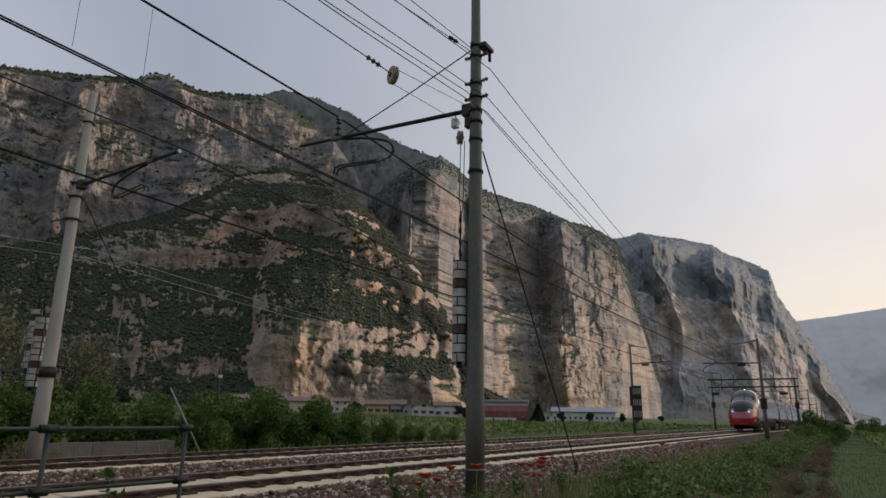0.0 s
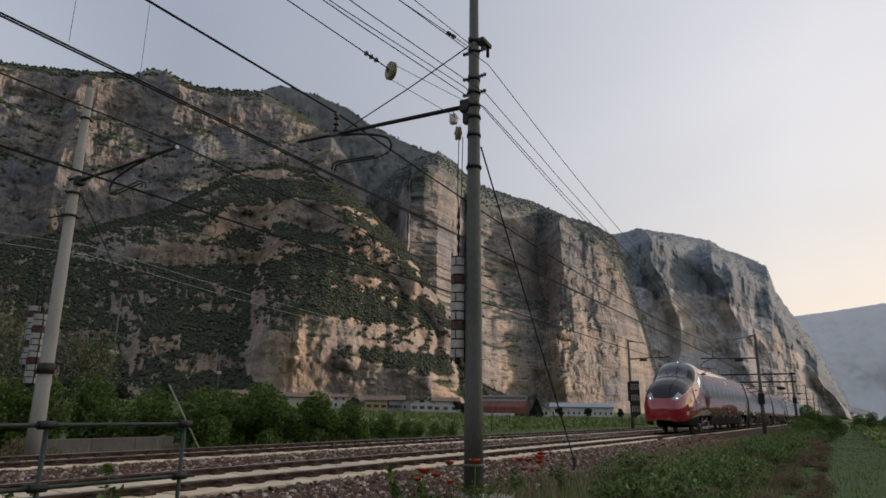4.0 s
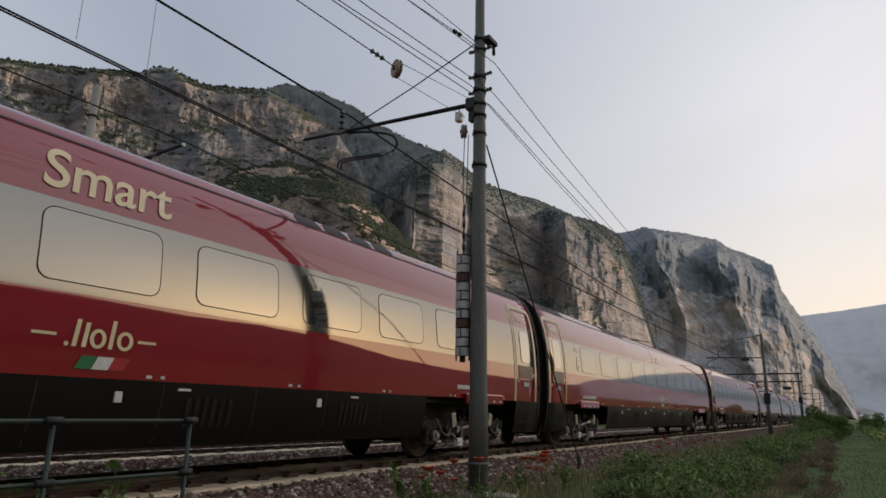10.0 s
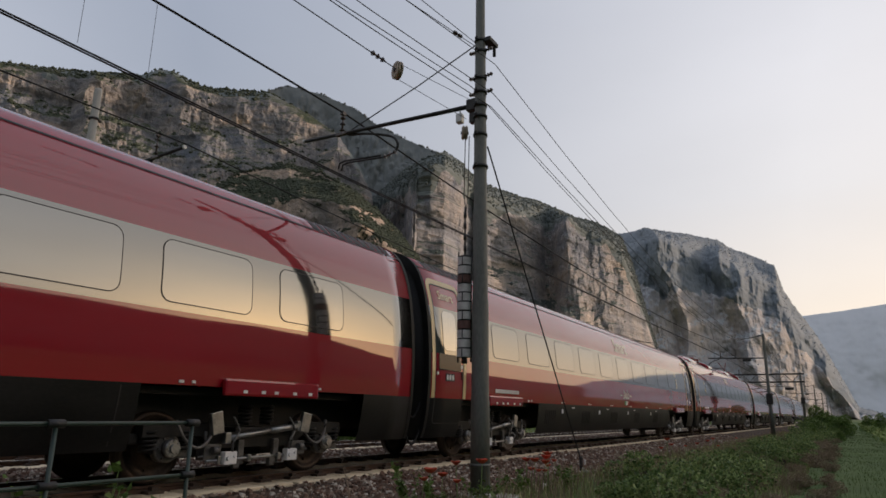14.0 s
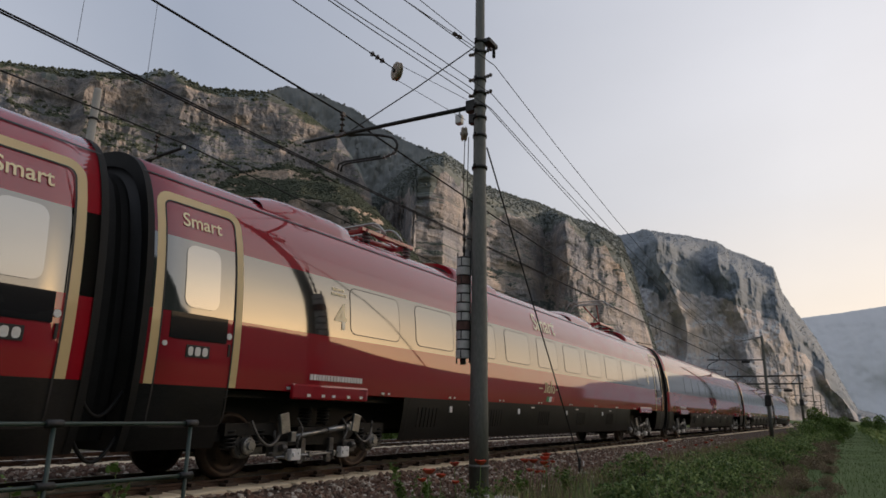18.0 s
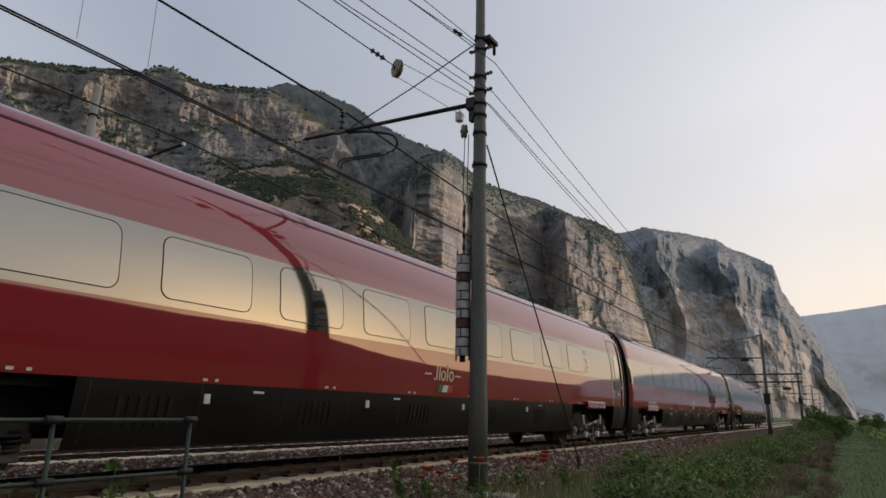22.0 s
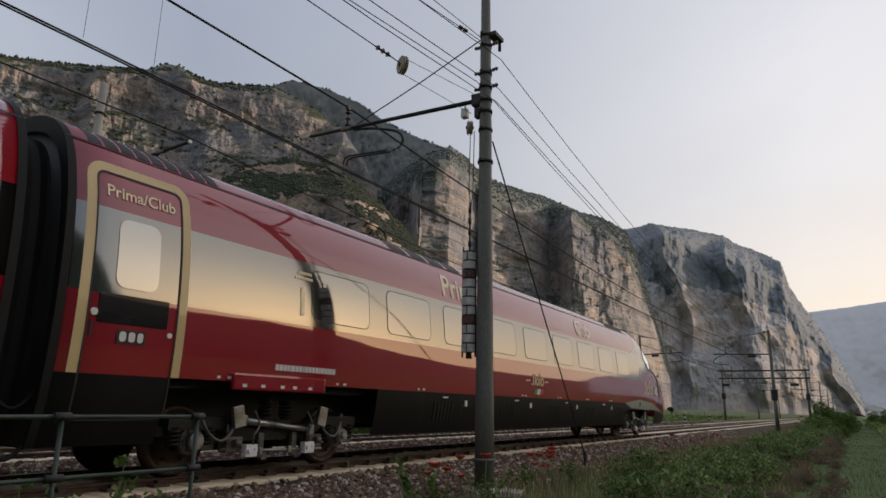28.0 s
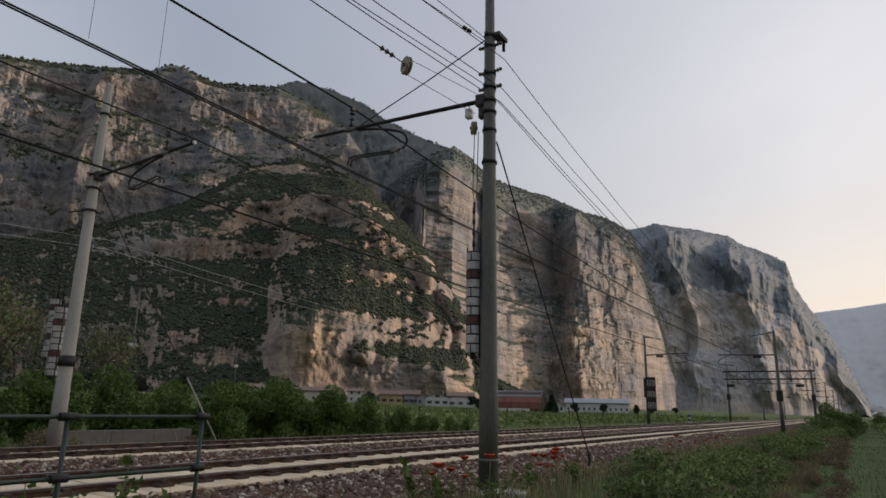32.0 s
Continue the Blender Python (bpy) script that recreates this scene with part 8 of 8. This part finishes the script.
for _i in range(60):
    _x, _y, _s = 12 + 50 * PR.random() ** 1.2, PR.uniform(0.9, 2.4) if _i % 2 else PR.uniform(3.5, 4.6), PR.uniform(0.5, 1.0) if _i % 2 else PR.uniform(0.3, 0.6)
    (place_first(_d[_i], _x, _y, _s, PR.uniform(0, 360)) if _i < 2 else put(_d[_i % 2], _x, _y, _s, PR.uniform(0, 360)))
for _x, _y, _s in ((11.0, 19.3, 0.9), (12.6, 19.2, 0.7), (14.2, 19.4, 0.8), (15.6, 19.6, 0.9), (7.6, 18.4, 1.6), (9.6, 18.9, 1.5), (6.4, 18.2, 1.5), (8.4, 20.0, 2.0)):
    put(_d[int(_x) % 2], _x, _y, _s, PR.uniform(0, 360))
for _i in range(16):
    _x = 80 + 12 * _i
    put(_b[_i % 3], _x, PR.uniform(1.5, 4.0), PR.uniform(1.8, 3.0), PR.uniform(0, 360))
for _i in range(9):
    put(_h[_i % 3], 66 + 26 * _i, -PR.uniform(2, 30) - _i * 3, PR.uniform(0.6, 1.1), PR.uniform(0, 360))
# shrubs that close the bank and the path where they run out
for _x, _y, _s in ((84, 2.6, 1.2), (86.5, 1.5, 1.05), (76, 1.0, 0.8), (75, 0.4, 0.85), (58, 2.1, 0.55), (60, 0.9, 0.45), (120, -2.6, 1.0), (126, -4.4, 1.25), (118, -5.6, 1.1), (124, -7.6, 1.0)):
    tagged(put(_h[int(_x) % 3], _x, _y, _s, PR.uniform(0, 360)), "dark green shrub at the edge of the bank", "bush", "bank shrubs")
for _i in range(44):
    put(_d[_i % 2], 13 + 30 * PR.random(), PR.uniform(0.5, 1.7), PR.uniform(0.4, 0.8), PR.uniform(0, 360))


def blades(n, place, tall, wide, seed, mat, name, label, bend=0.5):
    r = np.random.default_rng(seed)
    x, y = place(n, r)
    z = ground_height(x, y)
    h = tall * np.exp(r.normal(0, 0.4, n))
    a = r.uniform(0, 2 * np.pi, n)
    w = wide * r.uniform(0.6, 1.4, n)
    dx, dy = np.cos(a), np.sin(a)
    lean = bend * h * r.uniform(0.1, 1.0, n)
    la = r.uniform(0, 2 * np.pi, n)
    P0 = np.stack([x - dx * w, y - dy * w, z - 0.02], -1)
    P1 = np.stack([x + dx * w, y + dy * w, z - 0.02], -1)
    M0 = np.stack([x + dx * w * 0.7 + np.cos(la) * lean * 0.35, y + dy * w * 0.7 + np.sin(la) * lean * 0.35, z + h * 0.6], -1)
    M1 = np.stack([x - dx * w * 0.7 + np.cos(la) * lean * 0.35, y - dy * w * 0.7 + np.sin(la) * lean * 0.35, z + h * 0.6], -1)
    T = np.stack([x + np.cos(la) * lean, y + np.sin(la) * lean, z + h], -1)
    V = np.stack([P0, P1, M0, M1, T], 1).reshape(-1, 3)
    k = np.arange(n) * 5
    F = np.concatenate([np.stack([k, k + 1, k + 2], -1), np.stack([k, k + 2, k + 3], -1), np.stack([k + 3, k + 2, k + 4], -1)])
    return tagged(new(name, quads_mesh(name, V, F, L_MAT[mat])), label, "grass", kind="stuff")


def bank_place(n, r):
    x = 2.0 + 70 * r.random(n) ** 1.7
    return x, r.uniform(1.2, 5.35, n)


def meadow_place(n, r):
    x = 4.0 + 120 * r.random(n) ** 1.5
    return x, r.uniform(-9, 1.4, n)


def verge_place(n, r):
    x = 4 + 75 * r.random(n) ** 1.2
    return x, 15.9 + 8 * r.random(n) ** 1.4


blades(42000, bank_place, 0.13, 0.006, 21, "grass", "bank_grass", "tangled green and straw grass on the bank")
blades(13000, bank_place, 0.28, 0.006, 24, "dry", "dry_stalks", "brown dry stalks on the bank")
blades(46000, meadow_place, 0.075, 0.007, 22, "meadow", "meadow_grass", "short green meadow grass")
blades(9000, verge_place, 0.26, 0.012, 23, "grass", "verge_grass", "green grass along the far verge")

# weeds at the mast's foot and on the stones
for _i, (_x, _y, _hh) in enumerate(((8.0, 5.35, 0.62), (8.25, 5.1, 0.45), (7.6, 4.9, 0.35), (3.1, 4.9, 0.85), (2.2, 5.0, 0.72), (2.7, 5.1, 0.78), (3.5, 5.1, 0.6), (10.6, 4.9, 0.4), (8.9, 4.6, 0.4), (12.2, 4.6, 0.45), (5.0, 4.9, 0.3))):
    r = np.random.default_rng(500 + _i)
    t = thing("weed", pose(_x, _y, float(ground_height(np.array(_x), np.array(_y)))), "leafy green weed growing at the edge of the stones", "weed", "weeds")
    bm = bmesh.new()
    pts = []
    for k in range(5):
        e = Vector((r.normal() * 0.14, r.normal() * 0.14, _hh * r.uniform(0.6, 1.05)))
        rod(bm, (0, 0, -0.03), e, 0.006, 0.003, 5)
        pts += [tuple(e * u) for u in np.linspace(0.2, 1, 9)]
    part("stalk", bm, L_MAT["bramble"], t)
    C = np.repeat(np.array(pts), 4, 0) + r.normal(0, 0.035, (len(pts) * 4, 3))
    V, F = leaf_sheet(C, 0.042, 510 + _i, 0.3)
    piece("foliage", quads_mesh("foliage", V, F, L_MAT["hedge"]), t)

# poppies
_pop = thing("poppy", Matrix.Identity(4), "orange-red poppy in bloom on the bank", "poppy", "poppies")
bm = bmesh.new()
rod(bm, (0, 0, -0.04), (0.02, 0.01, 0.30), 0.004, 0.003, 5)
part("stem", bm, L_MAT["bramble"], _pop)
for _k in range(4):
    bm = bmesh.new()
    _a = radians(90 * _k)
    _vs = []
    for _u in np.linspace(0, 1, 5):
        _row = []
        for _w in np.linspace(-1, 1, 5):
            _rad = 0.045 * _u
            _ang = _a + _w * 0.95
            _row.append(bm.verts.new((0.02 + _rad * math.cos(_ang), 0.01 + _rad * math.sin(_ang), 0.30 + 0.03 * _u ** 2 + 0.006 * _w * _w)))
        _vs.append(_row)
    for _p, _q in zip(_vs, _vs[1:]):
        for _j in range(4):
            bm.faces.new((_p[_j], _p[_j + 1], _q[_j + 1], _q[_j]))
    part("petal", bm, L_MAT["poppy"], _pop)
_spots = [(10.9, 4.75), (11.2, 4.85), (11.05, 4.6), (11.5, 4.9), (11.35, 4.72), (11.8, 4.8), (8.3, 5.0), (8.55, 4.85), (8.1, 5.2), (8.9, 4.7), (7.9, 4.95), (9.3, 5.3), (12.2, 5.0), (19.5, 4.6), (20.2, 4.4), (20.8, 4.7), (26.5, 4.5), (27.3, 4.3), (28.2, 4.6), (24.0, 4.8), (33.0, 4.4), (11.15, 4.55), (11.25, 5.0), (13.0, 5.2), (23.0, 4.2)]
for _i, (_x, _y) in enumerate(_spots):
    _s = PR.uniform(0.9, 1.5)
    (place_first(_pop, _x, _y, _s, 0) if _i == 0 else put(_pop, _x, _y, _s, PR.uniform(0, 360)))

# vine rows on the fields
def vine_rows():
    r = np.random.default_rng(41)
    C = []
    for k in range(38):
        y = 25.5 + 2.6 * k * (1 + 0.012 * k)
        n = int(900 * min(1.0, 30 / y + 0.45))
        x = 14 + 190 * r.random(n) ** 1.1
        C.append(np.stack([x, y + r.normal(0, 0.22, n), ground_height(x, np.full(n, y)) + r.uniform(0.1, 0.8, n)], -1))
    C = np.concatenate(C)
    V, F = leaf_sheet(C, 0.30, 42)
    return tagged(new("vine_rows", quads_mesh("vine_rows", V, F, L_MAT["vine"])), "rows of green vines on the valley field", "vineyard", kind="stuff")


vine_rows()


def low_vines():
    """The vineyard below the bank, across the grassy path."""
    r = np.random.default_rng(44)
    C = []
    for k in range(16):
        y = -2.4 - 2.3 * k
        n = 1500 if k < 3 else 800
        x = 26 + 4 * k + 150 * r.random(n) ** 1.3
        top = np.where(r.random(n) < 0.5, 0.95, 0.7) + 0.15 * np.sin(x * 0.9 + k)
        C.append(np.stack([x, y + r.normal(0, 0.22, n), ground_height(x, np.full(n, y)) + top * r.uniform(0.1, 1.0, n) ** 0.6], -1))
    V, F = leaf_sheet(np.concatenate(C), 0.16, 45)
    return tagged(new("vine_rows", quads_mesh("vine_rows", V, F, L_MAT["vine"])), "rows of yellow-green vines below the bank", "vineyard", kind="stuff")


low_vines()
_posts = []
_r = np.random.default_rng(43)
for _k in range(130):
    _x, _y = 18 + 150 * _r.random(), 25.5 + 2.6 * _r.integers(0, 14)
    _z = float(ground_height(np.array(_x), np.array(_y)))
    _posts.append(tube([(_x, _y, _z), (_x + _r.normal() * 0.3, _y, _z + 1.6)], 0.045, 5))
_v, _f = join(*_posts)
tagged(new("vine_posts", mesh_from("vine_posts", _v, _f, L_MAT["bark"])), "thin wooden posts among the vines", "posts", kind="stuff")


def conifer(x, y, h, w, seed):
    r = np.random.default_rng(seed)
    t = thing("conifer", pose(x, y, float(ground_height(np.array(float(x)), np.array(float(y))))), "dark pointed conifer near the houses", "tree", "village trees")
    bm = bmesh.new()
    rod(bm, (0, 0, -0.3), (0, 0, h * 0.9), 0.25, 0.05, 8)
    part("trunk", bm, L_MAT["bark"], t)
    n = 900
    u = r.random(n) ** 0.7
    a = r.uniform(0, 2 * np.pi, n)
    rad = w * (1 - u) * r.uniform(0.4, 1.0, n) + 0.15
    C = np.stack([rad * np.cos(a), rad * np.sin(a), 0.5 + u * (h - 0.5)], -1)
    V, F = leaf_sheet(C, 0.55, seed, 0.3)
    piece("crown", quads_mesh("crown", V, F, L_MAT["conifer"]), t, "dark needled crown")


def far_tree(bearing, dist, h, seed, mat="woods"):
    r = np.random.default_rng(seed)
    b = radians(bearing)
    x, y = dist * math.cos(b), dist * math.sin(b)
    t = thing("tree", pose(x, y, float(ground_height(np.array(x), np.array(y)))), "round dark tree among the houses", "tree", "village trees")
    bm = bmesh.new()
    twig_tree(bm, r, h, 0.5, 2, 4, 0.2)
    part("trunk", bm, L_MAT["bark"], t)
    P = crown_points(1100, r, h * 0.42, h * 0.42, h * 0.42, 9) + [0, 0, h * 0.55]
    V, F = leaf_sheet(P, 0.5, seed)
    piece("crown", quads_mesh("crown", V, F, L_MAT[mat]), t, "dark green crown")


for _i, (_bg, _ds, _hh) in enumerate(((37.9, 288, 5.5), (38.3, 292, 5.0), (28.7, 280, 4.5), (29.2, 300, 5.0), (20.6, 300, 4.0), (18.2, 300, 4.2), (15.6, 330, 4.0), (44.8, 280, 6.0), (46.0, 300, 7.0), (35.2, 320, 5.0), (50.0, 260, 7.0), (53.0, 240, 7.0), (56.0, 230, 7.0), (59.5, 220, 8.0), (63.0, 210, 8.0), (14.4, 330, 4.0), (12.6, 340, 3.6))):
    far_tree(_bg, _ds, _hh, 600 + _i)
conifer(222 * math.cos(radians(23.2)), 222 * math.sin(radians(23.2)) - 3, 5.8, 2.6, 901)
conifer(210 * math.cos(radians(22.6)), 210 * math.sin(radians(22.6)), 4.0, 2.4, 902)


def clumps(V, n, size, seed, mat, name, label, steep=0.60, crest=0.25, brow=2.0):
    """Tree crowns over the ledges and along the crest of a mountainside."""
    r = np.random.default_rng(seed)
    du, dv = np.gradient(V, axis=0), np.gradient(V, axis=1)
    N = np.cross(du, dv)
    N /= np.linalg.norm(N, axis=2)[:, :, None] + 1e-9
    nz = np.abs(N[:, :, 2])
    area = np.linalg.norm(np.cross(du, dv), axis=2)
    patch = fbm(V[:, :, 0] * 0.012, V[:, :, 1] * 0.012, V[:, :, 2] * 0.012, 4)
    w = area * np.clip((nz + 0.9 * (patch - 0.5) - steep) / 0.06, 0, 1)
    v = np.linspace(0, 1, V.shape[1])[None, :] + 0.22 * (patch - 0.5)
    w = np.maximum(w, area * np.clip((v - brow) / 0.03, 0, 1))
    w[:, -3:] *= crest
    w = (w / w.sum()).ravel()
    k = r.choice(len(w), n, p=w)
    P = V.reshape(-1, 3)[k] + r.normal(0, size * 0.5, (n, 3))
    base = np.array([(1, 0, 0), (0.31, 0.95, 0), (-0.81, 0.59, 0), (-0.81, -0.59, 0), (0.31, -0.95, 0), (0, 0, 1.1), (0, 0, -0.9)])
    tri = np.array([(0, 1, 5), (1, 2, 5), (2, 3, 5), (3, 4, 5), (4, 0, 5), (1, 0, 6), (2, 1, 6), (3, 2, 6), (4, 3, 6), (0, 4, 6)])
    s = size * np.exp(r.normal(0, 0.3, n))
    Q = base[None] * (1 + r.uniform(-0.3, 0.3, (n, 7, 3))) * s[:, None, None] + P[:, None, :]
    F = (tri[None] + (np.arange(n) * 7)[:, None, None]).reshape(-1, 3)
    return tagged(new(name, quads_mesh(name, Q.reshape(-1, 3), F, L_MAT[mat])), label, "woods", kind="stuff")


clumps(SPUR_V, 95000, 1.15, 51, "woods", "spur_woods", "dark green woods on the lower mountainside", 0.55)
clumps(HIGH_V, 22000, 2.2, 52, "woods", "high_woods", "dark woods on the ledges and the crest", 0.70, 1.0)
clumps(PEAK_V, 5000, 2.6, 53, "haze_paled_peak_woods", "haze_paled_peak_woods", "woods on the distant peak, paled with haze colour", 0.5, 1.0)
clumps(WALL_V, 26000, 1.7, 54, "far_woods", "cliff_woods", "woods above the cliffs, paled grey-green by painted haze", 0.66, 1.0, 0.82)
clumps(EAST_V, 5200, 1.5, 55, "haze_tinted_woods", "east_woods", "woods on the far mountain in painted haze colour", 0.58, 1.0, 0.78)


# ---- what moves ----
def run_at(t):
    """Place of the first coupling along the line: even speed, slowing a little towards the end."""
    return 97.80 - 8.122 * t + (0.0 if t < 12 else -0.15 * min(1.0, (t - 12) / 8)) + 0.017 * max(0.0, t - 20) ** 2


RUN = [(0.5 * k, run_at(0.5 * k)) for k in range(65)]


def motions():
    for car, off, turn in TRAIN:
        walk(car, [(t, pose(x + off, LINE, 0, 0, 0, turn)) for t, x in RUN])
    # wheels roll along with the run, a little under a quarter turn from row to row
    ts = [t for t, x in RUN]
    xs = [x for t, x in RUN]
    total = xs[0] - xs[-1]
    steps = int(total / WHEEL_R / 1.4) + 1
    rows = []
    for k in range(steps + 1):
        gone = total * k / steps
        t = float(np.interp(gone, [xs[0] - x for x in xs], ts))
        rows.append((t, gone / WHEEL_R))
    for e in (-1, 1):
        first = WHEELSETS[e][0]
        walk(first, [(t, Matrix.Translation((e * BASE, 0, WHEEL_R)) @ Matrix.Rotation(-a, 4, "Y")) for t, a in rows])
        for w in WHEELSETS[e][1:]:
            w.rotation_mode = "QUATERNION"
            d = w.animation_data_create()
            d.action = first.animation_data.action
            d.action_slot = first.animation_data.action_slot


motions()
